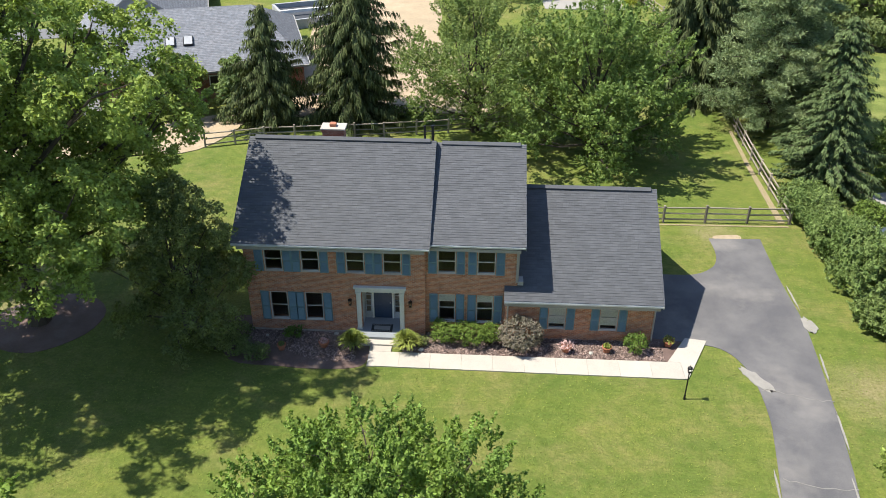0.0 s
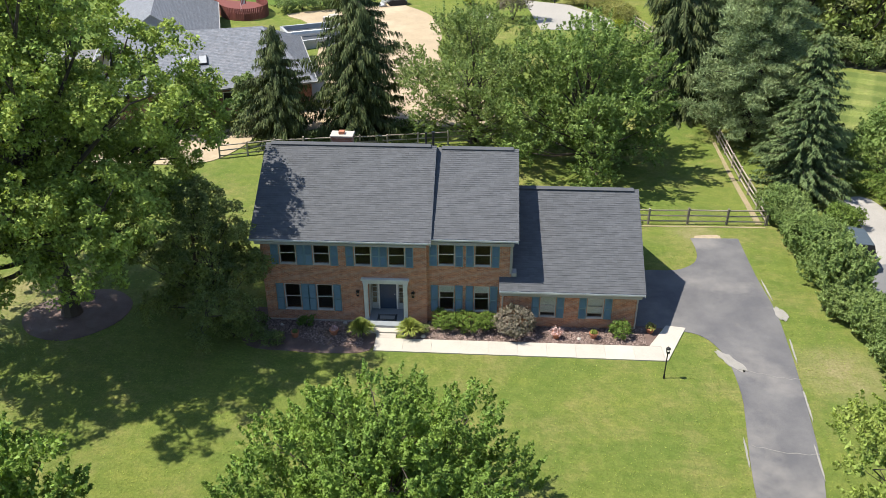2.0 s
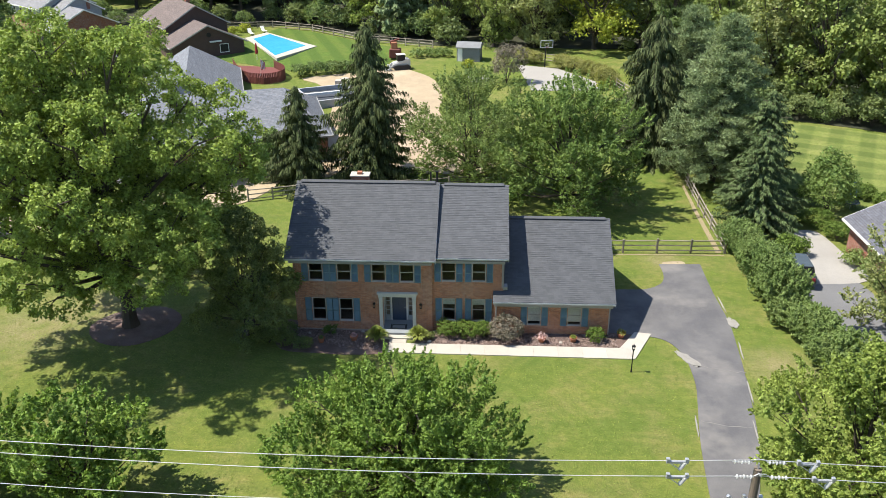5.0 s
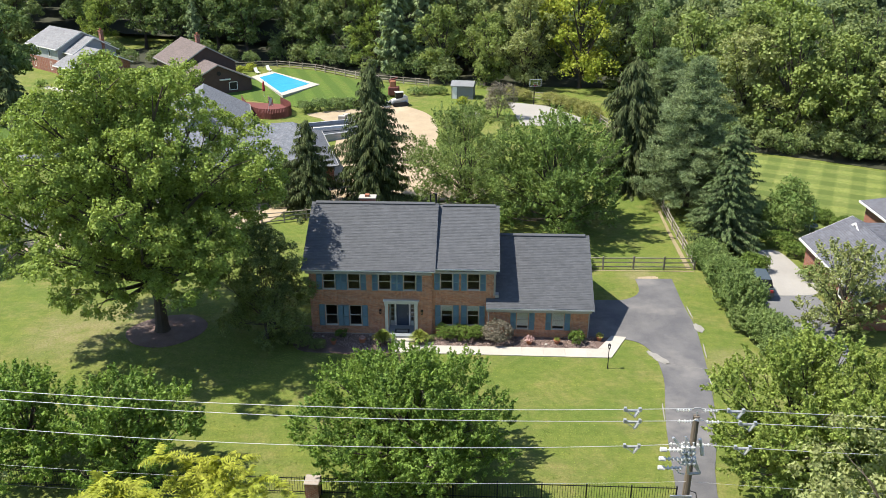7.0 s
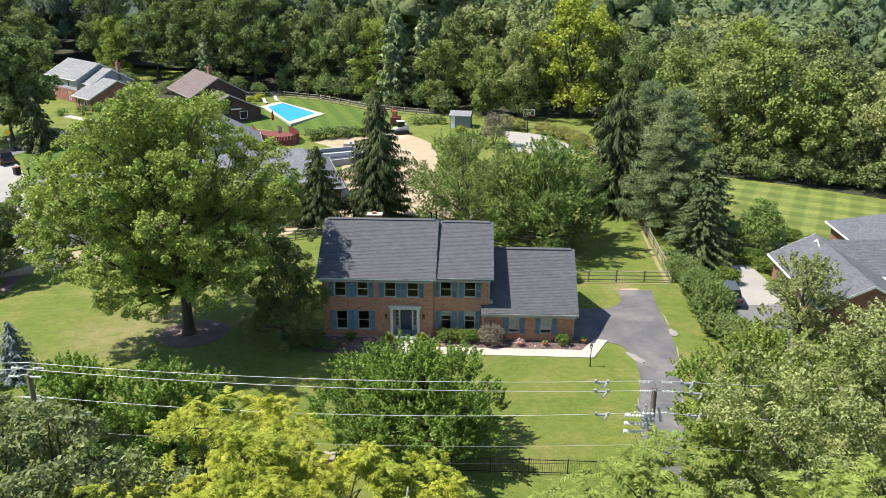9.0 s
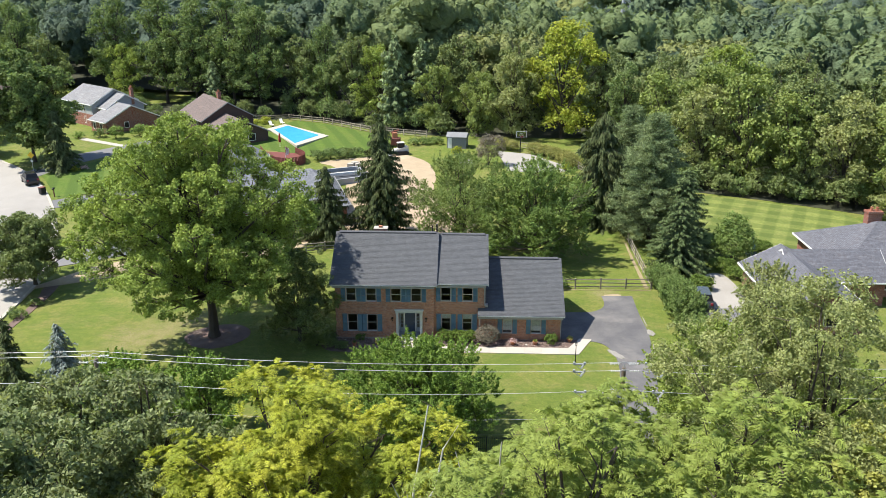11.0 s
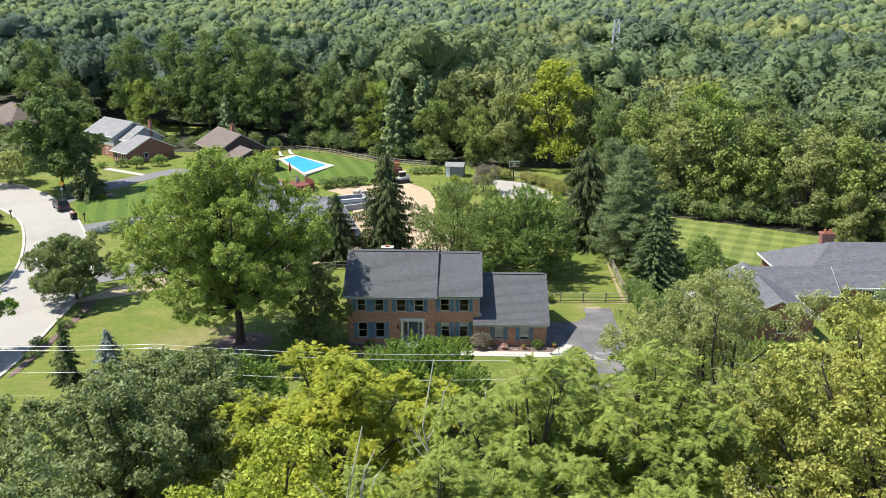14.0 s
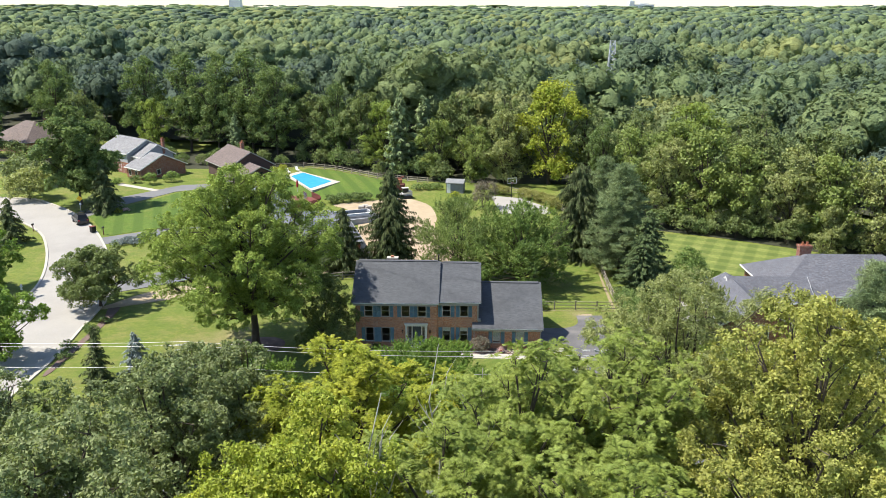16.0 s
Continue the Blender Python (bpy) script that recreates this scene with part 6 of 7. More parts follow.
clear |= ((px_ + 11.2) / 3.0) ** 2 + (py_ / 2.7) ** 2 < 1
clear |= (py_ > 21.0) & (px_ < 0)
pts_ = pts_[~clear]
z_ = np.clip((pts_[:, 1] - 22) * 0.04, 0, 2.4)
tp_ = np.stack([pts_[:, 0], pts_[:, 1], z_ + 0.03], 1)
tn_ = len(tp_)
ta_ = tr_.uniform(0, 6.283, tn_)
td_ = np.stack([np.cos(ta_), np.sin(ta_), np.zeros(tn_)], 1) * tr_.uniform(0.012, 0.03, (tn_, 1))
tw_ = np.stack([tr_.normal(0, 0.05, tn_), tr_.normal(0, 0.05, tn_), tr_.uniform(0.02, 0.07, tn_)], 1)
tagged(new("turf", quads_mesh("turf", np.stack([tp_ - td_, tp_ + tw_, tp_ + td_], 1), G["turf"])), "short sunlit blades of lawn grass", kind="stuff")


# ---- fences ----
def rail_fence(label, pts, rails=3, gap=2.6, h=1.25, group="rail fences"):
    f = thing("rail_fence", label, "fence", group)
    for (ax, ay), (bx, by) in zip(pts, pts[1:]):
        n = max(1, round(math.hypot(bx - ax, by - ay) / gap))
        ring = [(ax + (bx - ax) * i / n, ay + (by - ay) * i / n) for i in range(n + 1)]
        for i, (x, y) in enumerate(ring[: n + 1 if (bx, by) == pts[-1] else n]):
            z = terrain(x, y)
            p = part("post", boxes((-0.07, 0.07, -0.07, 0.07, -0.1, h + random.uniform(-.05, .06)), bevel=0.015), M["fence_wood"], f)
            p.location, p.rotation_euler = (x, y, z), (random.uniform(-.03, .03), random.uniform(-.03, .03), math.atan2(by - ay, bx - ax))
        for (x0, y0), (x1, y1) in zip(ring, ring[1:]):
            for k in range(rails):
                zz = 0.25 + k * (h - 0.4) / max(1, rails - 1)
                a = Vector((x0, y0, terrain(x0, y0) + zz + random.uniform(-.03, .03)))
                b = Vector((x1, y1, terrain(x1, y1) + zz + random.uniform(-.03, .03)))
                part("rail", tubes((a, b, 0.055, 0.05), n=6), M["fence_wood"], f)


rail_fence("weathered wooden rail fence behind the driveway", [(20.9, 12.9), (31.7, 13.2)], 3)
rail_fence("weathered wooden rail fence along the back garden", [(31.75, 13.2), (31.9, 28.0), (31.6, 42.0), (31.0, 57.0), (28.4, 66.0)], 3)
rail_fence("weathered wooden rail fence behind the house", [(-9.5, 22.8), (-5.2, 24.2), (4.0, 25.5), (14.0, 27.5)], 3)
rail_fence("dark wooden rail fence behind the pool", [(-33, 97.5), (-25.4, 99.5), (-17.6, 96.2), (-7.0, 86.8), (4.0, 82.5)], 3)
rail_fence("weathered wooden rail fence by the court", [(28.4, 66.0), (24.5, 72.5), (18.0, 76.5)], 3)
sheet("fence_soil", [(21.5, 12.55), (31.6, 12.75), (31.6, 12.9), (21.5, 12.7)], 0.03, M["path_soil"], "bare soil strip under the fence", 0.05)
sheet("fence_soil", [(31.05, 13.3), (31.5, 13.3), (31.65, 28), (31.4, 28)], 0.03, M["path_soil"], "bare soil strip under the fence", 0.05)

# black metal fence with brick pier along the street
picket = None
mf = thing("metal_fence", "black metal picket fence along the street", "fence")
for x0, x1 in ((-21.0, 3.15), (4.05, 23.2)):
    n = round((x1 - x0) / 2.4)
    for i in range(n + 1):
        x = x0 + (x1 - x0) * i / n
        part("post", boxes((x - 0.035, x + 0.035, -18.55, -18.48, 0, 1.2)), M["black"], mf)
        if i < n:
            xb = x0 + (x1 - x0) * (i + 1) / n
            part("rail", boxes((x + 0.035, xb - 0.035, -18.53, -18.5, 1.05, 1.09)), M["black"], mf)
            part("rail", boxes((x + 0.035, xb - 0.035, -18.53, -18.5, 0.15, 0.19)), M["black"], mf)
            for k in range(1, 17):
                if picket is None:
                    picket = part("picket", boxes((-0.009, 0.009, -18.524, -18.506, 0.05, 1.2)), M["black"], mf)
                    ob = picket
                else:
                    ob = new("picket", picket.data)
                    ob.parent = mf
                ob.location.x = x + (xb - x) * k / 17
pier = thing("brick_pier", "square brick gate pier with a stone cap", "pier", at=(3.6, -18.6, 0))
part("shaft", boxes((-0.36, 0.36, -0.36, 0.36, 0, 0.98)), M["brick_red"], pier)
part("cap", boxes((-0.42, 0.42, -0.42, 0.42, 0.98, 1.08), bevel=0.03), M["stone"], pier, "weathered stone cap")


# ---- utility poles and lines ----
def utility_pole(x, y, h, label):
    p = thing("utility_pole", label, "utility pole", "utility poles", (x, y, 0))
    part("pole", tubes(((0, 0, 0), (0, 0, h * 0.5), 0.19, 0.165), ((0, 0, h * 0.5), (0, 0, h), 0.165, 0.13), n=12), M["pole_wood"], p)
    part("pin", tubes(((0, 0.0, h), (0, 0, h + 0.22), 0.03, 0.03)), M["steel"], p)
    for z, yy in ((10.57, -0.35), (8.95, 0.35)):
        part("bracket", tubes(((0, 0, z - 0.1), (0, yy, z), 0.035, 0.03)), M["steel"], p, "grey insulator bracket")
    for z, yy in ((h + 0.25, 0.0), (10.57, -0.38), (8.92, 0.38)):
        for sx in (-0.55, 0.55):
            bm = bmesh.new()
            for k in range(5):
                tube(bm, (sx - 0.24 + k * 0.11, yy, z), (sx - 0.20 + k * 0.11, yy, z), 0.07 if k % 2 == 0 else 0.045, 0.07 if k % 2 == 0 else 0.045, 8)
            tube(bm, (sx - 0.3, yy, z), (sx + 0.3, yy, z), 0.022, 0.022, 6)
            part("insulator", bm, M["ceramic"], p, "pale stacked insulator")
        part("jumper", tubes(((-0.3, yy, z), (-0.12, yy, z + 0.12), 0.015, 0.015), ((-0.12, yy, z + 0.12), (0.12, yy, z + 0.12), 0.015, 0.015), ((0.12, yy, z + 0.12), (0.3, yy, z), 0.015, 0.015)), M["cable"], p)
    return p


pole = utility_pole(21.35, -26.0, 10.6, "tall wooden utility pole with grey switch gear")
rackm = part("switch_frame", tubes(((-0.75, -0.3, 9.05), (0.22, -0.3, 7.55), 0.05, 0.05), ((-0.35, -0.3, 9.1), (-0.1, -0.3, 7.4), 0.04, 0.04), ((-0.1, -0.3, 7.4), (0.28, -0.3, 7.45), 0.05, 0.05), ((0.28, -0.3, 7.45), (-0.3, -0.3, 9.0), 0.035, 0.035), ((0.0, -0.12, 8.0), (0.0, -0.3, 8.0), 0.05, 0.05)), M["steel"], pole, "pale grey switch frame")
rackm.scale = (1.25, 1.25, 1.08)
for i in range(3):
    z = 7.75 + i * 0.42
    bm = tubes(((-1.15, -0.42, z + 0.02), (-0.95, -0.42, z), 0.085, 0.085), ((-0.95, -0.42, z), (-0.35, -0.36, z - 0.03), 0.03, 0.03))
    for k in range(4):
        tube(bm, (-0.85 + k * 0.13, -0.41, z), (-0.80 + k * 0.13, -0.41, z), 0.08, 0.08, 8)
    part("cutout", bm, M["ceramic"], rackm, "white stacked fuse cutout")
    bm = bmesh.new()
    for k in range(4):
        u = k / 3
        tube(bm, (-0.42 + i * 0.16 + u * 0.1, -0.42, 8.75 - u * 0.7), (-0.41 + i * 0.16 + u * 0.1, -0.42, 8.68 - u * 0.7), 0.075, 0.075, 8)
    tube(bm, (-0.43 + i * 0.16, -0.42, 8.95), (-0.3 + i * 0.16, -0.42, 7.9), 0.028, 0.028, 6)
    part("insulator", bm, M["ceramic"], rackm, "pale stacked insulator")
    part("lead", tubes(((-0.55, -0.4, z - 0.02), (-0.45, -0.4, z - 0.24), 0.02, 0.02), ((-0.45, -0.4, z - 0.24), (-0.25, -0.4, z - 0.28), 0.02, 0.02)), M["ceramic"], rackm)
part("bracket", boxes((-0.75, 0.15, -0.36, -0.28, 6.75, 6.83), (-0.1, -0.02, -0.36, -0.2, 6.3, 6.75)), M["steel"], pole, "pale grey bracket")
part("arrester", tubes(((0.3, 0.1, 9.4), (0.42, 0.12, 9.0), 0.07, 0.06), ((0.42, 0.12, 9.0), (0.5, 0.14, 8.6), 0.09, 0.09)), M["ceramic"], pole, "pale lightning arrester")
part("cable_loop", tubes(((0.1, -0.2, 7.0), (0.35, -0.2, 6.9), 0.02, 0.02), ((0.35, -0.2, 6.9), (0.45, -0.2, 6.4), 0.02, 0.02), ((0.45, -0.2, 6.4), (0.2, -0.2, 6.1), 0.02, 0.02)), M["black"], pole, "black cable loop")
pole2 = utility_pole(-9.9, -26.0, 10.6, "tall wooden utility pole with a grey transformer")
part("transformer", lathe(bmesh.new(), [(0.26, 0), (0.28, 0.05), (0.28, 0.75), (0.22, 0.85), (0.05, 0.9)], 14, (0.4, -0.1, 8.2)), M["steel"], pole2, "grey cylindrical transformer")
utility_pole(-42.0, -26.5, 10.6, "tall wooden utility pole beside the road")
utility_pole(53.0, -26.5, 10.6, "tall wooden utility pole beside the road")


def line(label, pts, sag, r, mat="cable"):
    bm = bmesh.new()
    for a, b in zip(pts, pts[1:]):
        a, b = Vector(a), Vector(b)
        q = []
        for i in range(19):
            t = i / 18
            p = a.lerp(b, t)
            p.z -= sag * 4 * t * (1 - t)
            q.append(p)
        limb_path(bm, q, r, r, 5)
    return tagged(part("power_line", bm, M[mat], None), label, "power line", "power lines")


xsn = (-42.0, -9.9, 21.35, 53.0)
for yy, zz, sg, rr, mt in ((-26.0, (11.3, 11.15, 10.95, 11.5), 0.45, 0.014, "cable"), (-26.38, (11.2, 11.0, 10.62, 11.15), 0.45, 0.014, "cable"), (-25.62, (9.2, 9.0, 8.95, 9.5), 0.6, 0.014, "cable"), (-26.1, (7.4, 7.4, 7.4, 7.4), 0.5, 0.006, "cable"), (-26.15, (6.4, 6.4, 6.4, 6.4), 0.5, 0.012, "black")):
    line("thin sagging overhead cable", [(x, yy, z) for x, z in zip(xsn, zz)], sg, rr, mt)
for x, y, z in ((18.75, -26.0, 10.85), (18.7, -26.38, 10.55), (18.95, -25.62, 8.80), (22.9, -26.0, 10.90), (23.3, -26.38, 10.57), (23.55, -25.62, 8.86)):
    fs = thing("line_switch", "small grey switch clamped to the cable", "switch", "line switches", (x, y, z))
    part("bar", boxes((-0.36, 0.36, -0.05, 0.05, -0.12, -0.03), (-0.36, -0.24, -0.06, 0.06, -0.03, 0.07), (0.24, 0.36, -0.06, 0.06, -0.03, 0.07), bevel=0.012), M["steel"], fs)
    part("insulator", tubes(((0.24, 0, -0.08), (0.12, 0, -0.34), 0.085, 0.065), ((0.12, 0, -0.34), (0.10, 0, -0.40), 0.04, 0.04), ((-0.3, 0, -0.08), (0.10, 0, -0.38), 0.016, 0.016)), M["ceramic"], fs)
for x, y, z in ((18.75, -26.0, 10.5), (18.7, -26.38, 10.2), (18.95, -25.62, 8.5)):
    q = [Vector((x, y, z)).lerp(Vector((20.85, -26.4, 8.2)), i / 9) - Vector((0, 0, 0.9 * math.sin(math.pi * i / 9))) for i in range(10)]
    bm = bmesh.new()
    limb_path(bm, q, 0.014, 0.014, 5)
    part("lead", bm, M["black"], pole, "black hanging lead cable")


# ---- neighbouring houses ----
def shingle_tile(name, c1, c2):
    m = brick_mat(name, c1, c2, tuple(x * 0.55 for x in c2))
    for n_ in m.node_tree.nodes:
        if n_.type == "TEX_BRICK":
            n_.inputs["Brick Width"].default_value, n_.inputs["Row Height"].default_value, n_.inputs["Mortar Size"].default_value = 0.42, 0.085, 0.006
    return m


R = {"pale": shingle_tile("roof_pale", (0.20, 0.215, 0.245), (0.145, 0.16, 0.185)), "brown": shingle_tile("roof_brown", (0.165, 0.13, 0.12), (0.125, 0.098, 0.09)), "grey": shingle_tile("roof_grey", (0.235, 0.24, 0.25), (0.19, 0.195, 0.205)),
     "dark": shingle_tile("roof_dark", (0.135, 0.14, 0.165), (0.095, 0.10, 0.12)), "tan": shingle_tile("roof_tan", (0.48, 0.30, 0.19), (0.38, 0.23, 0.15))}


def roof_form(parent, L, D, eave, ridge, hip_l, hip_r, mat, over=0.5, label=""):
    """A gable or hip roof of real thickness with its ridge along x."""
    hx, hy = L / 2 + over, D / 2 + over
    dz = (ridge - eave) / (D / 2) * over
    ze = eave - dz
    rl = -hx if hip_l == 0 else -hx + hip_l
    rr = hx if hip_r == 0 else hx - hip_r
    bm = bmesh.new()
    P = [bm.verts.new(p) for p in ((-hx, -hy, ze), (hx, -hy, ze), (hx, hy, ze), (-hx, hy, ze), (rl, 0, ridge), (rr, 0, ridge))]
    bm.faces.new((P[0], P[1], P[5], P[4]))
    bm.faces.new((P[2], P[3], P[4], P[5]))
    if hip_r:
        bm.faces.new((P[1], P[2], P[5]))
    if hip_l:
        bm.faces.new((P[3], P[0], P[4]))
    bmesh.ops.recalc_face_normals(bm, faces=bm.faces[:])
    if bm.faces[0].normal.z < 0:
        bmesh.ops.reverse_faces(bm, faces=bm.faces[:])
    bmesh.ops.solidify(bm, geom=bm.faces[:], thickness=0.2)
    roof = part("roof", bm, mat, parent, label)
    edge_mat = M["white"] if mat in (R["dark"], R["grey"]) else M["trim_grey"]
    g = [(-hx, hx, -hy - 0.1, -hy, ze - 0.16, ze - 0.0), (-hx, hx, hy, hy + 0.1, ze - 0.16, ze - 0.0)]
    if hip_r:
        g.append((hx, hx + 0.1, -hy, hy, ze - 0.16, ze))
    if hip_l:
        g.append((-hx - 0.1, -hx, -hy, hy, ze - 0.16, ze))
    for q in g:
        part("gutter", boxes(q), edge_mat, roof)
    for hip, x in ((hip_l, -hx - 0.03), (hip_r, hx)):
        if not hip:
            part("rake_board", prism(bmesh.new(), [(-hy, ze), (0, ridge), (hy, ze), (hy, ze - 0.22), (0, ridge - 0.24), (-hy, ze - 0.22)], "x", x, x + 0.03), edge_mat, roof)
    return roof


def volume(parent, L, D, eave, ridge, hip_l, hip_r, wall_mat, roof_mat, at, rz, windows=(), low=None, chimney=None, roof_label="", over=0.5):
    """One block of a house: walls, gables, roof, windows; placed in the house's own frame."""
    m = pose(at[0], at[1], at[2], 0, 0, rz)

    def put(o):
        o.matrix_basis = m
        return o

    bm = boxes((-L / 2, L / 2, -D / 2, D / 2, -0.3, eave - 0.05))
    body = put(part("wall", bm, wall_mat, parent))
    for hip, x0, x1 in ((hip_l, -L / 2, -L / 2 + 0.2), (hip_r, L / 2 - 0.2, L / 2)):
        if not hip:
            put(part("gable_wall", prism(bmesh.new(), [(-D / 2, eave - 0.05), (D / 2, eave - 0.05), (0, ridge - 0.15)], "x", x0, x1), wall_mat, parent))
    if low:
        put(part("lower_wall", boxes((-L / 2 - 0.04, L / 2 + 0.04, -D / 2 - 0.04, D / 2 + 0.04, -0.3, low[0])), low[1], parent))
    put(roof_form(parent, L, D, eave, ridge, hip_l, hip_r, roof_mat, over, roof_label))
    for side, u, z, w, h in windows:
        if side in ("front", "back"):
            s = -1 if side == "front" else 1
            y = s * (D / 2 + 0.06)
            ya, yb = min(y, y - s * 0.1), max(y, y - s * 0.1)
            fr = boxes((u, u + w, ya, yb, z, z + 0.1), (u, u + w, ya, yb, z + h - 0.1, z + h), (u, u + 0.1, ya, yb, z + 0.1, z + h - 0.1), (u + w - 0.1, u + w, ya, yb, z + 0.1, z + h - 0.1))
            pn = boxes((u + 0.1, u + w - 0.1, y - s * 0.06 - 0.01, y - s * 0.06 + 0.01, z + 0.1, z + h - 0.1))
        else:
            s = 1 if side == "right" else -1
            x = s * (L / 2 + 0.06)
            xa, xb = min(x, x - s * 0.1), max(x, x - s * 0.1)
            fr = boxes((xa, xb, u, u + w, z, z + 0.1), (xa, xb, u, u + w, z + h - 0.1, z + h), (xa, xb, u, u + 0.1, z + 0.1, z + h - 0.1), (xa, xb, u + w - 0.1, u + w, z + 0.1, z + h - 0.1))
            pn = boxes((x - s * 0.06 - 0.01, x - s * 0.06 + 0.01, u + 0.1, u + w - 0.1, z + 0.1, z + h - 0.1))
        wd = put(part("window", fr, M["white"], parent, "white-framed window"))
        part("pane", pn, M["black"], wd, "dark glass pane")
    if chimney:
        cx_, cy_, cz, cw = chimney
        c = put(part("chimney", boxes((cx_ - cw, cx_ + cw, cy_ - cw * 0.7, cy_ + cw * 0.7, eave, cz), (cx_ - cw - 0.08, cx_ + cw + 0.08, cy_ - cw * 0.7 - 0.08, cy_ + cw * 0.7 + 0.08, cz - 0.25, cz)), M["brick_red"], parent, "brick chimney with clay pots"))
        for k in (-0.4, 0.4):
            part("chimney_pot", lathe(bmesh.new(), [(0.16, 0), (0.14, 0.35), (0.18, 0.4)], 8, (cx_ + k * cw, cy_, cz)), M["terracotta"], c)
    return body


# pale grey-roofed house behind the spruces
gh = thing("house", "low house with pale grey shingle roofs and skylights", "house", "neighbouring houses", (-14.2, 38.6, 0.5), 17)
volume(gh, 17, 15, 2.9, 6.0, 0, 4.2, M["brick_red"], R["pale"], (0, 0, 0), 0, [("front", -5, 0.9, 1.4, 1.3), ("front", 0.5, 0.9, 1.4, 1.3), ("front", 4.5, 0.9, 1.4, 1.3), ("right", -4, 0.9, 1.6, 1.3)], roof_label="pale grey shingle roof")
volume(gh, 22, 11.0, 3.3, 7.1, 0, 4.5, M["siding"], R["pale"], (-5.4, 14.0, 0), 90, [("right", -2, 0.9, 1.6, 1.3)], roof_label="pale grey hipped shingle roof")
for sx in (-2.4, -0.9):
    sk = part("skylight", boxes((-0.42, 0.42, -0.6, 0.6, 0, 0.14), bevel=0.02), M["black"], gh, "dark framed roof skylight")
    sk.location, sk.rotation_euler = (sx, -4.3, 4.25), (math.atan2(3.1, 7.5), 0, 0)
    part("pane", boxes((-0.34, 0.34, -0.52, 0.52, 0.14, 0.16)), M["siding"], sk)
part("porch_post", boxes((-1.8, -1.65, -8.6, -8.45, -0.3, 2.7)), M["redwood"], gh, "brown timber porch post")
# dark brown houses by the pool
bh = thing("house", "dark brown timber house beside the pool", "house", "neighbouring houses", (-32.2, 80.6, 2.3), 126)
bh.scale = (0.88, 0.88, 0.88)
volume(bh, 8, 12.5, 2.3, 5.3, 0, 0, M["cedar"], R["brown"], (-2.4, 0.6, 0), 0, [("left", -3.5, 0.4, 1.6, 1.5)], roof_label="brown shingle roof")
volume(bh, 14, 11, 4.4, 7.6, 0, 0, M["cedar"], R["brown"], (8.0, 0, 0), 0, [("back", -4, 2.6, 1.2, 1.2), ("front", -4, 2.6, 1.2, 1.2)], chimney=(2.0, -1.5, 8.5, 0.5), roof_label="brown shingle roof")
part("round_vent", tubes(((-6.5, 0.4, 3.6), (-6.42, 0.4, 3.6), 0.4, 0.4), n=16), M["black"], bh, "dark round gable vent")
part("awning_box", boxes((-6.85, -6.45, -1.6, 0.4, 2.35, 2.55)), M["white"], bh, "white awning cassette")
# brick house with light grey roofs across the lawn
nh = thing("house", "brick and grey-sided house with light grey roofs", "house", "neighbouring houses", (-63.2, 97.0, 2.3), -39)
nh.scale = (0.82, 0.82, 0.98)
volume(nh, 14, 11.5, 4.9, 7.4, 0, 0, M["siding"], R["grey"], (-0.8, 0, 0), 0, [("front", -5.4, 3.0, 1.0, 1.4), ("front", -2.4, 3.0, 1.0, 1.4), ("front", 2.6, 3.0, 1.0, 1.4), ("front", -5.4, 0.6, 1.0, 1.5), ("front", 2.6, 0.6, 1.0, 1.5)], (2.6, M["brick_red"]), roof_label="light grey shingle roof")
volume(nh, 4.5, 9.5, 4.3, 6.6, 0, 0, M["siding"], R["grey"], (8.2, 0.6, 0), 0, [("front", -0.8, 3.0, 1.2, 1.0)], (2.4, M["brick_red"]), (2.0, 2.0, 7.6, 0.45), "light grey shingle roof")
volume(nh, 7.0, 13.0, 2.6, 5.2, 0, 0, M["brick_red"], R["grey"], (13.2, -1.6, 0), 0, [("front", -2.5, 0.6, 1.2, 1.4), ("front", 0.6, 0.6, 1.2, 1.4), ("right", -2, 0.8, 1.2, 1.2)], None, None, "light grey shingle roof")
fh3 = thing("house", "house with a brown hipped roof among trees", "house", "neighbouring houses", (-101.0, 124.0, 2.3), -30)
volume(fh3, 15, 13, 3.4, 7.4, 6, 6, M["brick_red"], R["brown"], (0, 0, 0), 0, [("front", -4, 0.8, 1.4, 1.4), ("front", 2, 0.8, 1.4, 1.4)], chimney=(2, 3, 8.2, 0.5), roof_label="brown hipped shingle roof")
far = thing("house", "distant house with a tan roof among woods", "house", "neighbouring houses", (107.0, 160.0, 2.3), -20)
volume(far, 8, 9, 8.6, 12.6, 0, 0, M["cedar"], R["tan"], (0, 0, 0), 90, [("front", -2, 6, 1.4, 1.6)], chimney=(2.0, 1.0, 13.6, 0.5), roof_label="tan shingle roof")
volume(far, 6, 7, 9.2, 11.4, 0, 0, M["cedar"], R["tan"], (6.5, 0.5, 0), 0, [("front", -1, 6.5, 1.4, 1.6)], roof_label="tan shingle roof")
# dark-roofed house to the right
nr = thing("house", "low brick house with dark slate-grey hipped roofs", "house", "neighbouring houses", (58.7, 18.0, 0), 0)
volume(nr, 21, 12.5, 3.1, 6.4, 6.2, 6.2, M["brick_red"], R["dark"], (2.8, 0, 0), 0, [("front", -6.5, 0.8, 1.5, 1.6), ("front", -3.2, 0.8, 1.5, 1.6), ("front", 1.0, 0.8, 1.5, 1.6), ("front", 5.0, 0.8, 1.5, 1.6)], chimney=(-4.9, 1.0, 7.3, 0.75), roof_label="dark slate-grey hipped roof")
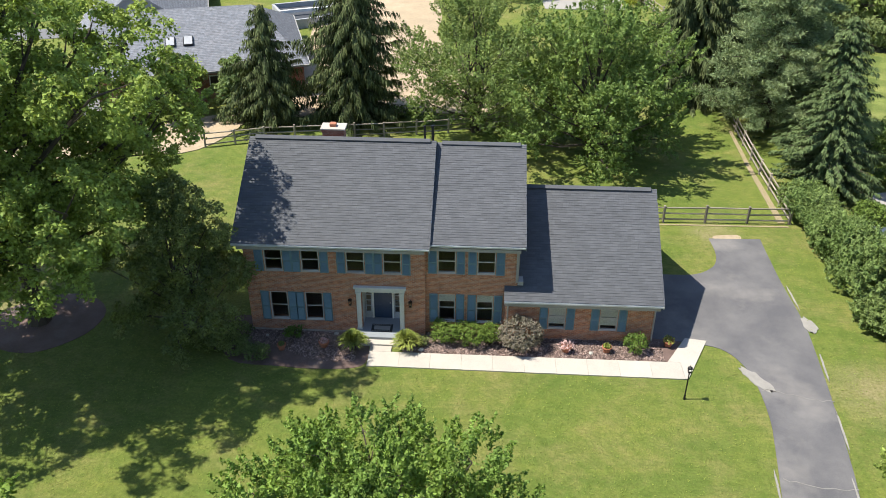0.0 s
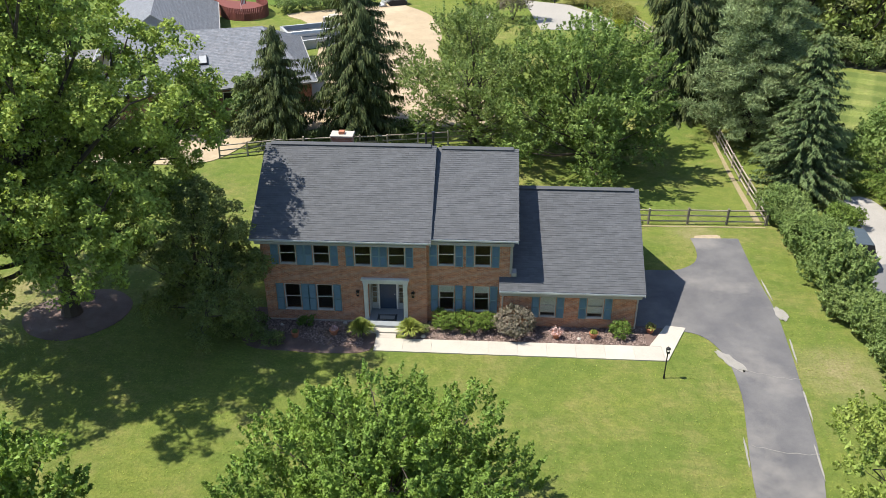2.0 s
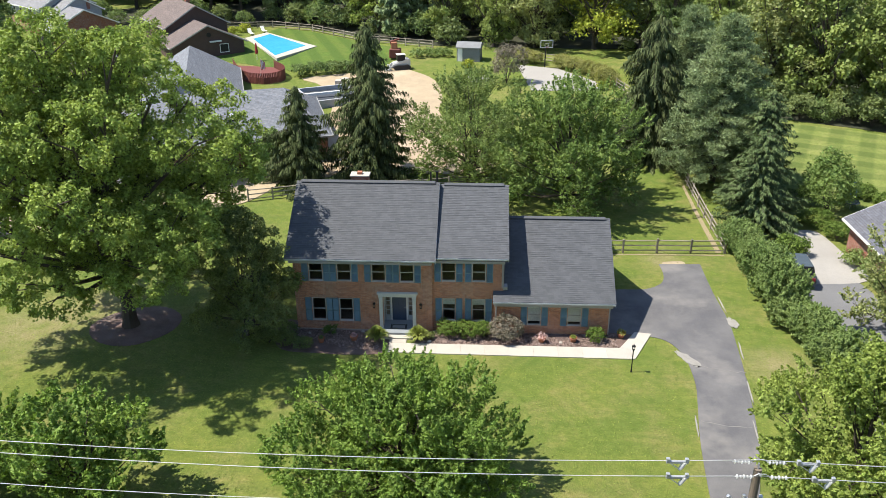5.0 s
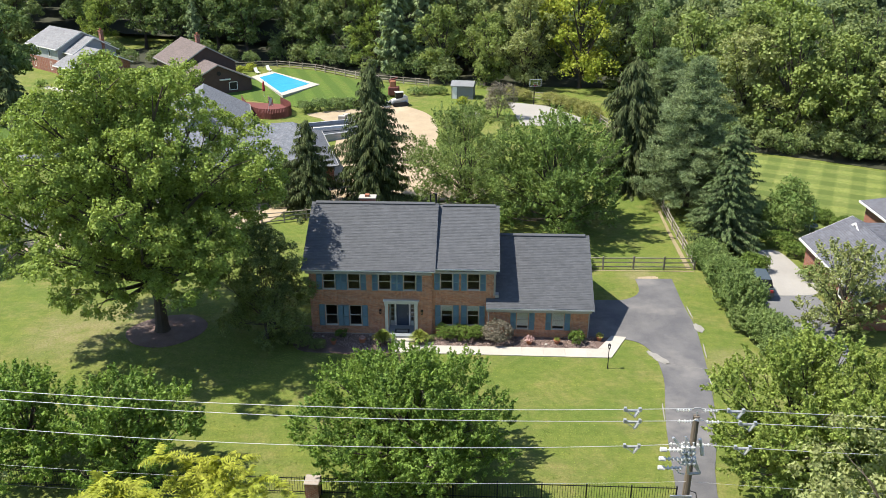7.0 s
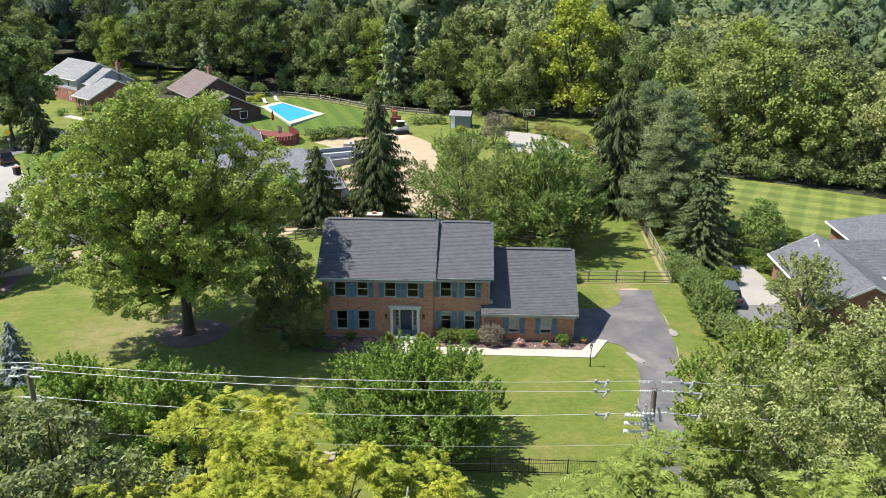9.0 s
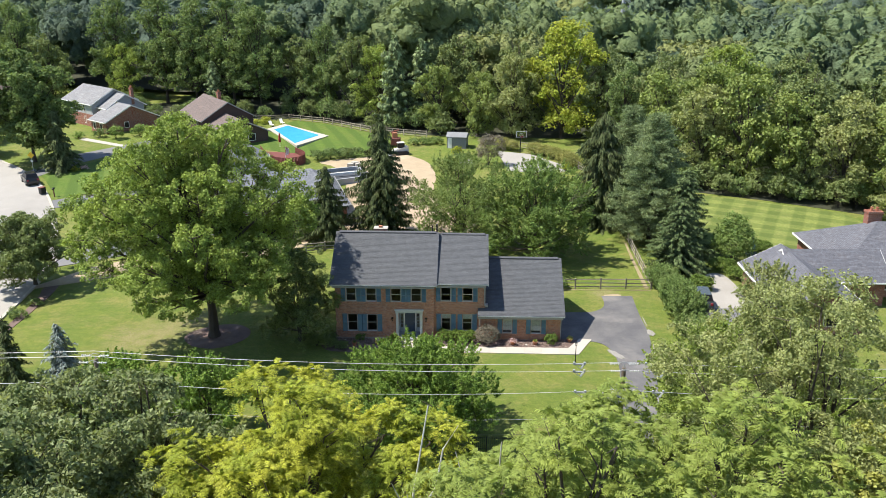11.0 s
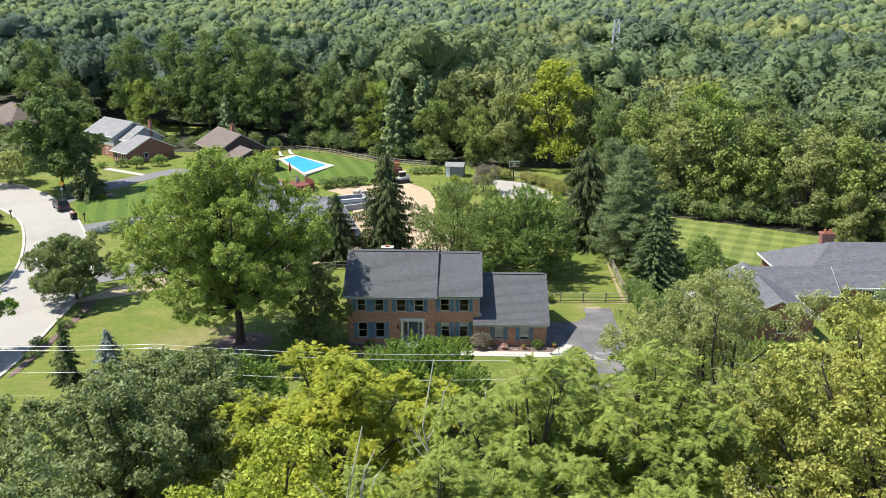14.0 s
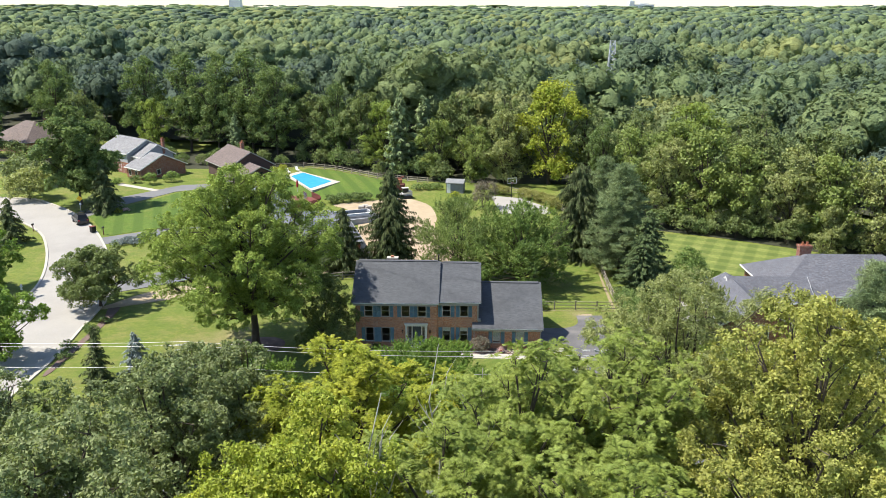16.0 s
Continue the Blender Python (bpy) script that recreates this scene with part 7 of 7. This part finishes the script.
volume(nr, 12.0, 7.4, 2.9, 4.8, 0, 0, M["brick_red"], R["dark"], (-13.4, -9.8, 0), 90, [("left", -1.5, 0.8, 1.5, 1.6), ("back", -3, 0.8, 1.5, 1.6)], roof_label="dark slate-grey roof")
volume(nr, 9.0, 6.5, 3.0, 4.95, 0, 0, M["brick_red"], R["dark"], (-9.0, -5.4, 0), 0, (), roof_label="dark slate-grey roof")

# ---- pool and back plots ----
pz = terrain(-20, 85)
pool = thing("swimming_pool", "bright blue swimming pool with white coping", "pool", at=(0, 0, 0), kind="structure")


def quad_slab(name, pts, z0, z1, mat, parent, label=""):
    bm = bmesh.new()
    f = bm.faces.new([bm.verts.new((x, y, z0)) for x, y in pts])
    r = bmesh.ops.extrude_face_region(bm, geom=[f])
    bmesh.ops.translate(bm, verts=[v for v in r["geom"] if isinstance(v, bmesh.types.BMVert)], vec=(0, 0, z1 - z0))
    bmesh.ops.recalc_face_normals(bm, faces=bm.faces[:])
    return part(name, bm, mat, parent, label)


pc = [(-27.6, 89.2), (-25.2, 94.4), (-14.4, 82.8), (-18.6, 73.6)]
mid_ = (sum(p[0] for p in pc) / 4, sum(p[1] for p in pc) / 4)
quad_slab("coping", pc, 2.0, pz + 0.14, M["concrete"], pool, "white concrete pool surround")
quad_slab("water", [(mid_[0] + (x - mid_[0]) * 0.74, mid_[1] + (y - mid_[1]) * 0.82) for x, y in pc], 2.1, pz + 0.155, M["pool_water"], pool, "clear blue water")
for i, (x, y) in enumerate(((-27.5, 92.6), (-25.9, 95.0))):
    ch_ = thing("sun_lounger", "white folding sun lounger beside the pool", "lounger", "pool loungers", (x, y, pz + 0.02), 35)
    part("seat", boxes((-0.3, 0.3, -0.9, 0.3, 0.3, 0.36)), M["white"], ch_)
    bk = part("backrest", boxes((-0.3, 0.3, 0.0, 0.8, 0.0, 0.05)), M["white"], ch_)
    bk.location, bk.rotation_euler = (0, 0.3, 0.33), (radians(50), 0, 0)
    for a in (-0.27, 0.27):
        for b in (-0.8, 0.2):
            part("leg", boxes((a - 0.02, a + 0.02, b - 0.02, b + 0.02, 0, 0.3)), M["white"], ch_)
um = thing("parasol", "folded dark red parasol by the pool deck", "parasol", at=(-21.6, 73.8, 2.2))
part("pole", tubes(((0, 0, 0), (0, 0, 2.6), 0.04, 0.03)), M["white"], um)
part("canopy", lathe(bmesh.new(), [(0.08, 2.5), (0.16, 2.1), (0.24, 1.3), (0.2, 0.95), (0.05, 0.95)], 10), M["red"], um)
dk = thing("deck_screen", "curved dark red timber deck screen", "fence", at=(0, 0, 0))
arc = [(-24.0, 69.5), (-20.8, 63.0), (-17.6, 61.4), (-15.4, 63.0), (-15.6, 65.6), (-17.8, 68.5)]
arc = smooth_poly(arc, False, 3)
for (ax, ay), (bx, by) in zip(arc, arc[1:]):
    n = max(1, int(math.hypot(bx - ax, by - ay) / 0.2))
    for i in range(n):
        x, y = ax + (bx - ax) * (i + .5) / n, ay + (by - ay) * (i + .5) / n
        b_ = part("board", boxes((-0.09, 0.09, -0.015, 0.015, 0, 1.5)), M["redwood"], dk)
        b_.location, b_.rotation_euler = (x, y, terrain(x, y)), (0, 0, math.atan2(by - ay, bx - ax))
dt = quad_slab("deck_floor", [(-24, 69.6), (-20.9, 63.2), (-17.6, 61.6), (-15.6, 63.1), (-15.8, 65.5), (-17.9, 68.4)], 1.5, 2.35, M["redwood"], dk)
fl = thing("flag", "small striped flag on a short pole", "flag", at=(-18.4, 63.2, 1.7))
part("pole", tubes(((0, 0, 0), (0.3, -0.2, 3.0), 0.03, 0.02)), M["white"], fl)
for i in range(7):
    part("stripe", boxes((0.18 + i * 0.09, 0.18 + (i + 1) * 0.09, -0.17, -0.15, 1.5 + i * 0.02, 2.9 - i * 0.06)), M["red"] if i % 2 == 0 else M["white"], fl)
# dug-out foundation behind the grey house
fo = thing("foundation", "new dark basement foundation with pale concrete walls", "foundation", at=(0, 0, 0))
fc = [(-12.0, 57.0), (-6.0, 59.8), (-3.0, 54.0), (-8.8, 50.6)]
quad_slab("slab", fc, 0.6, 1.65, M["membrane"], fo, "dark membrane floor")
for i in range(4):
    a, b = Vector((*fc[i], 0)), Vector((*fc[(i + 1) % 4], 0))
    d_ = (b - a).normalized() * 0.15
    n_ = Vector((-d_.y, d_.x, 0))
    quad_slab("wall", [(a - n_).xy[:], (b - n_).xy[:], (b + n_).xy[:], (a + n_).xy[:]], 0.5, 2.15, M["siding"], fo, "pale concrete wall")
quad_slab("beam", [(-10.6, 53.9), (-4.4, 56.7), (-4.25, 56.4), (-10.45, 53.6)], 2.0, 2.3, M["white"], fo, "white beam")
for i, (x, y) in enumerate(((-7.2, 60.8), (-5.9, 60.9), (-6.6, 61.8))):
    pl = thing("block_pallet", "pallet of pale concrete blocks on bare soil", "pallet", "block pallets", (x, y, terrain(x, y) + 0.06), 20 * i)
    part("blocks", boxes((-0.5, 0.5, -0.4, 0.4, 0.12, 0.8), bevel=0.02), M["concrete"], pl)
    part("deck", boxes((-0.55, 0.55, -0.45, 0.45, 0.0, 0.12)), M["fence_wood"], pl)


def loader(at, rz):
    t = thing("skid_loader", "small white tracked skid loader on bare soil", "loader", at=at, rz=rz)
    part("body", prism(bmesh.new(), [(-1.3, 0.45), (1.1, 0.45), (1.2, 0.9), (0.5, 1.1), (-1.1, 1.35), (-1.35, 1.0)], "y", -0.5, 0.5), M["loader_white"], t)
    part("cab", boxes((-0.6, 0.55, -0.45, 0.45, 1.1, 2.0), bevel=0.06), M["black"], t, "black glazed cab")
    part("cab_roof", boxes((-0.68, 0.6, -0.5, 0.5, 2.0, 2.1), bevel=0.03), M["loader_white"], t)
    for s in (-0.68, 0.68):
        part("track", prism(bmesh.new(), [(-1.1, 0.0), (1.0, 0.0), (1.3, 0.3), (1.0, 0.6), (-1.0, 0.65), (-1.35, 0.35)], "y", s - 0.18, s + 0.18), M["rubber"], t, "black rubber track")
        part("lift_arm", prism(bmesh.new(), [(-1.35, 1.3), (-1.1, 1.5), (1.3, 0.75), (1.75, 0.3), (1.6, 0.2), (1.1, 0.6), (-1.2, 1.25)], "y", s * 0.82 - 0.06, s * 0.82 + 0.06), M["loader_white"], t)
    part("bucket", prism(bmesh.new(), [(1.6, 0.05), (2.4, 0.0), (2.42, 0.05), (1.75, 0.2), (1.8, 0.6), (1.65, 0.6)], "y", -0.9, 0.9), M["steel"], t, "steel bucket")


loader((0.2, 69.8, terrain(0, 69.8) + 0.06), 200)
pe = thing("excavator_arm", "rusty red digger arm beyond the loader", "digger", at=(-1.2, 75.5, 2.1))
part("boom", tubes(((0, 0, 0.8), (-0.6, 0, 2.6), 0.2, 0.16), ((-0.6, 0, 2.6), (0.7, 0, 3.0), 0.15, 0.12), n=6), M["redwood"], pe)
part("body", boxes((-0.8, 0.9, -0.7, 0.7, 0.3, 1.6), bevel=0.1), M["redwood"], pe)
part("cab", boxes((-0.5, 0.4, -0.6, 0.2, 1.6, 2.6), bevel=0.08), M["terracotta"], pe)
shd = thing("shed", "small weathered grey garden shed", "shed", at=(9.9, 75.4, 2.1), rz=-8)
part("wall", boxes((-1.7, 1.7, -1.2, 1.2, -0.1, 2.1)), M["shed_grey"], shd)
part("roof", prism(bmesh.new(), [(-1.4, 2.05), (0, 2.7), (1.4, 2.05), (1.4, 1.95), (-1.4, 1.95)], "x", -1.85, 1.85), M["shed_grey"], shd, "grey shed roof")
part("door", boxes((-1.55, -0.85, -1.24, -1.2, 0, 1.9)), M["white"], shd, "white shed door")
hp = thing("basketball_hoop", "basketball hoop with a clear white-edged backboard", "basketball hoop", at=(20.9, 70.6, 2.0), rz=10)
part("post", tubes(((0, 0.6, 0), (0, 0.6, 2.9), 0.09, 0.09), ((0, 0.6, 2.9), (0, 0.0, 3.3), 0.07, 0.07)), M["black"], hp)
bb = part("backboard", boxes((-0.9, 0.9, -0.04, 0.0, 2.9, 2.97), (-0.9, 0.9, -0.04, 0.0, 3.9, 3.97), (-0.9, -0.83, -0.04, 0.0, 2.97, 3.9), (0.83, 0.9, -0.04, 0.0, 2.97, 3.9), (-0.3, 0.3, -0.045, -0.04, 3.1, 3.15), (-0.3, 0.3, -0.045, -0.04, 3.5, 3.55), (-0.3, -0.25, -0.045, -0.04, 3.15, 3.5), (0.25, 0.3, -0.045, -0.04, 3.15, 3.5)), M["white"], hp)
part("pane", boxes((-0.83, 0.83, -0.03, -0.015, 2.97, 3.9)), M["glass"], bb)
ring = bmesh.new()
for i in range(14):
    a, b = 2 * math.pi * i / 14, 2 * math.pi * (i + 1) / 14
    tube(ring, (0.23 * math.cos(a), -0.3 + 0.23 * math.sin(a), 3.05), (0.23 * math.cos(b), -0.3 + 0.23 * math.sin(b), 3.05), 0.02, 0.02, 5, False)
part("rim", ring, M["red"], hp, "orange-red hoop rim")
for i, (x, y, r_, h_) in enumerate(((17.6, 74.0, 1.3, 1.9), (19.4, 73.0, 1.2, 1.8), (23.2, 71.0, 1.2, 1.7), (24.8, 69.3, 1.3, 1.8), (26.3, 67.6, 1.3, 1.8), (27.8, 65.4, 1.4, 1.9), (28.6, 63.0, 1.5, 2.0))):
    bush("tall_grass", "tall mound of ornamental grass by the court", G["reed"], 300 + i, r_ * 1.1, h_ * 1.1, (x, y, terrain(x, y)), "ornamental grasses", 0.34, 0.34, 14, 0.2, 7, "grass", 0.16, 0.8, 0.7)
bush("vine_shrub", "leafy vine over the rail fence", G["hedge"], 309, 0.8, 1.3, (22.0, 13.2, 0), "", 0.16, 0.26, 12, 0.12, 6)
bush("golden_shrub", "small golden conifer shrub", G["yellow"], 310, 0.8, 1.5, (9.8, 70.2, 1.9), "golden shrubs", 0.2, 0.3, 12, 0.14, 6)
bush("golden_shrub", "small golden conifer shrub", G["yellow"], 311, 0.7, 1.1, (27.6, 60.4, 1.5), "golden shrubs", 0.2, 0.3, 12, 0.14, 6)
bush("garden_tree", "purple-green ornamental garden tree", G["purple"], 312, 2.3, 5.0, (15.2, 63.2, 1.6), "", 0.22, 0.42, 12, 0.22, 9, "tree")
for i, (x, y, r_, h_) in enumerate(((-13.4, 65.6, 1.5, 1.6), (-11.4, 66.4, 1.6, 1.8), (-9.2, 67.4, 1.6, 1.8), (-7.4, 68.0, 1.4, 1.6))):
    bush("lawn_shrub", "dark green clipped shrub below the pool lawn", G["dark"], 320 + i, r_, h_, (x, y, terrain(x, y)), "pool lawn shrubs", 0.22, 0.4, 12, 0.16, 6)
for i, (x, y, r_, h_) in enumerate(((2.0, 76.5, 1.2, 1.3), (4.0, 77.0, 1.2, 1.3), (6.0, 77.2, 1.2, 1.3))):
    bush("border_shrub", "low green shrub in the garden border", G["hedge"], 330 + i, r_, h_, (x, y, terrain(x, y)), "border shrubs", 0.22, 0.4, 12, 0.16, 6)
for i, (x, y, r_, h_) in enumerate(((-30.5, 92.0, 1.2, 1.4), (-29.3, 95.4, 1.2, 1.3), (-31, 88, 1.2, 1.3))):
    bush("pool_shrub", "rounded yellow-green shrub by the pool", G["yellow_green"], 340 + i, r_, h_, (x, y, 2.35), "pool shrubs", 0.25, 0.42, 12, 0.18, 6)


# ---- roadside ----
def car(at, rz, label, paint):
    t = thing("car", label, "car", at=at, rz=rz)
    bd = part("body", prism(bmesh.new(), [(-2.25, 0.35), (2.2, 0.35), (2.3, 0.6), (2.2, 0.95), (1.0, 1.08), (-2.2, 1.1), (-2.3, 0.7)], "y", -0.92, 0.92), paint, t)
    bmesh_cab = bmesh.new()
    vs = [(-2.1, -0.85, 1.09), (1.05, -0.85, 1.07), (0.35, -0.7, 1.68), (-1.85, -0.7, 1.72), (-2.1, 0.85, 1.09), (1.05, 0.85, 1.07), (0.35, 0.7, 1.68), (-1.85, 0.7, 1.72)]
    v_ = [bmesh_cab.verts.new(p) for p in vs]
    for f in ((0, 1, 2, 3), (7, 6, 5, 4), (1, 5, 6, 2), (4, 0, 3, 7), (3, 2, 6, 7)):
        bmesh_cab.faces.new([v_[k] for k in f])
    cab = part("cabin", bmesh_cab, M["black"], t, "dark tinted windows")
    part("roof_panel", boxes((-1.85, 0.38, -0.7, 0.7, 1.70, 1.76), bevel=0.03), paint, t)
    for sx in (-1.4, 1.4):
        for sy in (-0.86, 0.86):
            w = part("wheel", tubes(((sx, sy - 0.11, 0.34), (sx, sy + 0.11, 0.34), 0.34, 0.34), n=16), M["rubber"], t, "black tyre")
            part("rim", tubes(((sx, sy - 0.12, 0.34), (sx, sy + 0.12, 0.34), 0.2, 0.2), n=10), M["steel"], w)
    for sy in (-0.7, 0.7):
        part("headlight", boxes((2.2, 2.27, sy - 0.18, sy + 0.18, 0.68, 0.82)), M["ceramic"], t, "clear headlight")
        part("tail_light", boxes((-2.32, -2.24, sy - 0.12, sy + 0.12, 0.75, 0.98)), M["red"], t, "red tail light")


car((-55.2, 51.2, terrain(-55, 51.2) + 0.03), 128, "black sport utility car parked at the kerb", M["car_paint"])
car((35.9, 9.3, 0.03), 85, "dark grey-green car parked behind the hedge", M["car_grey"])
sg = thing("road_sign", "yellow diamond road sign on a post", "road sign", at=(-58.3, 58.2, terrain(-58, 58)))
part("post", boxes((-0.03, 0.03, -0.03, 0.03, 0, 2.6)), M["steel"], sg)
pl_ = part("plate", boxes((-0.4, 0.4, -0.01, 0.01, -0.4, 0.4)), M["yellow"], sg, "yellow diamond plate")
pl_.matrix_basis = pose(0, -0.05, 2.5, 0, 45, 0)
part("lower_plate", boxes((-0.2, 0.2, -0.05, -0.035, 1.35, 1.65)), M["white"], sg, "small white plate")
bn = thing("wheelie_bin", "dark wheeled bin at the kerb", "bin", at=(-50.4, 45.4, terrain(-50, 45) + 0.03), rz=-30)
part("body", boxes((-0.35, 0.35, -0.4, 0.4, 0.1, 1.05), bevel=0.04), M["black"], bn)
part("lid", boxes((-0.38, 0.38, -0.44, 0.44, 1.05, 1.13), bevel=0.02), M["redwood"], bn, "red-brown lid")
for x, y in ((-48.2, 44.4), (-60.8, 45.8)):
    mb = thing("mailbox", "dark mailbox on a post by the road", "mailbox", "mailboxes", (x, y, terrain(x, y)))
    part("post", boxes((-0.06, 0.06, -0.06, 0.06, 0, 1.1)), M["redwood"], mb)
    part("box", boxes((-0.12, 0.12, -0.3, 0.3, 1.1, 1.36), bevel=0.04), M["black"], mb)
hy_ = thing("fire_hydrant", "small pale fire hydrant on the grass", "hydrant", at=(-48.4, 18.4, 0.0))
part("barrel", lathe(bmesh.new(), [(0.16, 0), (0.16, 0.08), (0.12, 0.1), (0.12, 0.6), (0.16, 0.62), (0.12, 0.75), (0.03, 0.82)], 10), M["white"], hy_)
part("outlet", tubes(((-0.2, 0, 0.45), (0.2, 0, 0.45), 0.06, 0.06)), M["white"], hy_)
for i, (x, y) in enumerate(((-43.4, 39.0), (-42.0, 40.2), (-40.6, 41.2), (-39.2, 42.2), (-41.0, 39.6))):
    bush("juniper", "low blue-green juniper beside the drive", G["bluespruce"], 350 + i, 1.4, 0.9, (x, y, terrain(x, y)), "junipers", 0.2, 0.36, 12, 0.14, 6)
for i, (x, y) in enumerate(((-52.4, 58.8), (-51.2, 58.0), (-50.2, 59.0))):
    bush("flower_clump", "low bed of yellow and pink flowers", G["yellow"] if i < 2 else M["petal"], 360 + i, 0.8, 0.5, (x, y, terrain(x, y)), "flower beds", 0.2, 0.36, 10, 0.12, 5, "flowers")
for i, (x, y, r_, h_) in enumerate(((-33.4, -1.5, 0.9, 0.9), (-33.2, 3.5, 1.0, 1.0), (-32.9, 6.5, 0.8, 0.7), (-32.6, -4.5, 0.8, 0.7))):
    bush("kerb_shrub", "low dark shrub along the kerb", G["dark"], 370 + i, r_, h_, (x + 1.0, y, 0), "kerb shrubs", 0.2, 0.34, 10, 0.12, 5)
sheet("mulch_strip", smooth_poly([(-33.4, 11.5), (-32.5, 8), (-32.1, 2), (-31.8, -8), (-31.1, -8), (-31.3, 2), (-31.6, 9), (-32.4, 13.0)], steps=3), 0.05, M["mulch"], "dark mulch strip along the kerb")
for i, (x, y, r_, h_) in enumerate(((-60.5, 79.5, 1.0, 1.2), (-57.0, 80.5, 1.2, 1.6), (-53.5, 79.5, 1.6, 2.4), (-56.0, 83.0, 1.0, 1.2), (-50.0, 82.0, 1.6, 2.2))):
    bush("house_shrub", "dark green shrub before a brick house", G["dark"] if i % 2 else G["maple"], 380 + i, r_, h_, (x, y, terrain(x, y)), "house shrubs", 0.28, 0.5, 10, 0.2, 6)
# beside the right-hand neighbour
for i, (x, y, r_, h_) in enumerate(((40.9, 19.2, 1.4, 1.5), (41.8, 16.6, 1.3, 1.4), (47.2, 25.8, 1.5, 1.5), (48.8, 23.6, 1.4, 1.4))):
    bush("clipped_shrub", "neatly clipped dark green shrub", G["box"], 390 + i, r_, h_, (x, y, 0), "clipped shrubs", 0.14, 0.24, 14, 0.1, 7)
bush("bright_shrub", "bright green shrub by the parking apron", G["box"], 400, 1.3, 1.5, (37.0, 13.2, 0), "", 0.16, 0.26, 12, 0.12, 7)
for i, (x, y) in enumerate(((42.4, 11.5), (42.7, 9.5), (42.9, 7.2), (43.2, 5.0))):
    bush("wall_shrub", "loose green shrub along the brick wall", G["hedge"], 410 + i, 1.1, 1.3, (x - 0.9, y, 0), "wall shrubs", 0.18, 0.3, 12, 0.14, 6)
up_ = thing("parasol", "folded pale blue parasol over a patio table", "parasol", at=(45.4, 23.2, 0))
part("pole", tubes(((0, 0, 0), (0, 0, 2.7), 0.03, 0.03)), M["white"], up_)
part("canopy", lathe(bmesh.new(), [(0.05, 2.7), (0.18, 2.2), (0.42, 1.4), (0.36, 1.3), (0.04, 1.35)], 10), M["blue_cloth"], up_)
tb = thing("patio_table", "round dark patio table", "table", at=(45.4, 23.2, 0))
part("top", lathe(bmesh.new(), [(0.75, 0.70), (0.77, 0.72), (0.75, 0.74), (0.05, 0.745)], 18), M["car_grey"], tb)
for a in range(4):
    part("leg", tubes(((0.5 * math.cos(a * 1.57), 0.5 * math.sin(a * 1.57), 0), (0.4 * math.cos(a * 1.57), 0.4 * math.sin(a * 1.57), 0.7), 0.025, 0.025)), M["black"], tb)

# lattice tower in the woods
tw = thing("lattice_tower", "steel lattice power tower above the woods", "pylon", at=(64.0, 222.0, 2.4))
for sx in (-1, 1):
    for sy in (-1, 1):
        part("leg", tubes(((sx * 2.2, sy * 2.2, 0), (sx * 0.8, sy * 0.8, 25), 0.22, 0.15), n=5), M["steel"], tw)
for i in range(9):
    z0, z1 = i * 2.75, (i + 1) * 2.75
    r0, r1 = 2.2 - 1.4 * z0 / 25, 2.2 - 1.4 * z1 / 25
    for sgn in (-1, 1):
        for p0, p1 in (((-r0, sgn * r0, z0), (r1, sgn * r1, z1)), ((r0, sgn * r0, z0), (-r1, sgn * r1, z1)), ((sgn * r0, -r0, z0), (sgn * r1, r1, z1)), ((-r1, sgn * r1, z1), (r1, sgn * r1, z1))):
            part("brace", tubes((p0, p1, 0.11, 0.11), n=4), M["steel"], tw)
for i, (x, y, w, h) in enumerate(((-1030, 3700, 50, 34), (770, 4000, 24, 30), (830, 4000, 90, 14), (560, 4000, 40, 10))):
    b_ = tagged(part("far_building", boxes((-w / 2, w / 2, -20, 20, 0, h), (-w / 4, w / 4, -10, 10, h, h + 6)), M["white"], None), "pale distant building on the horizon", "building", "horizon buildings")
    b_.location = (x, y, terrain(x, y) + 14)
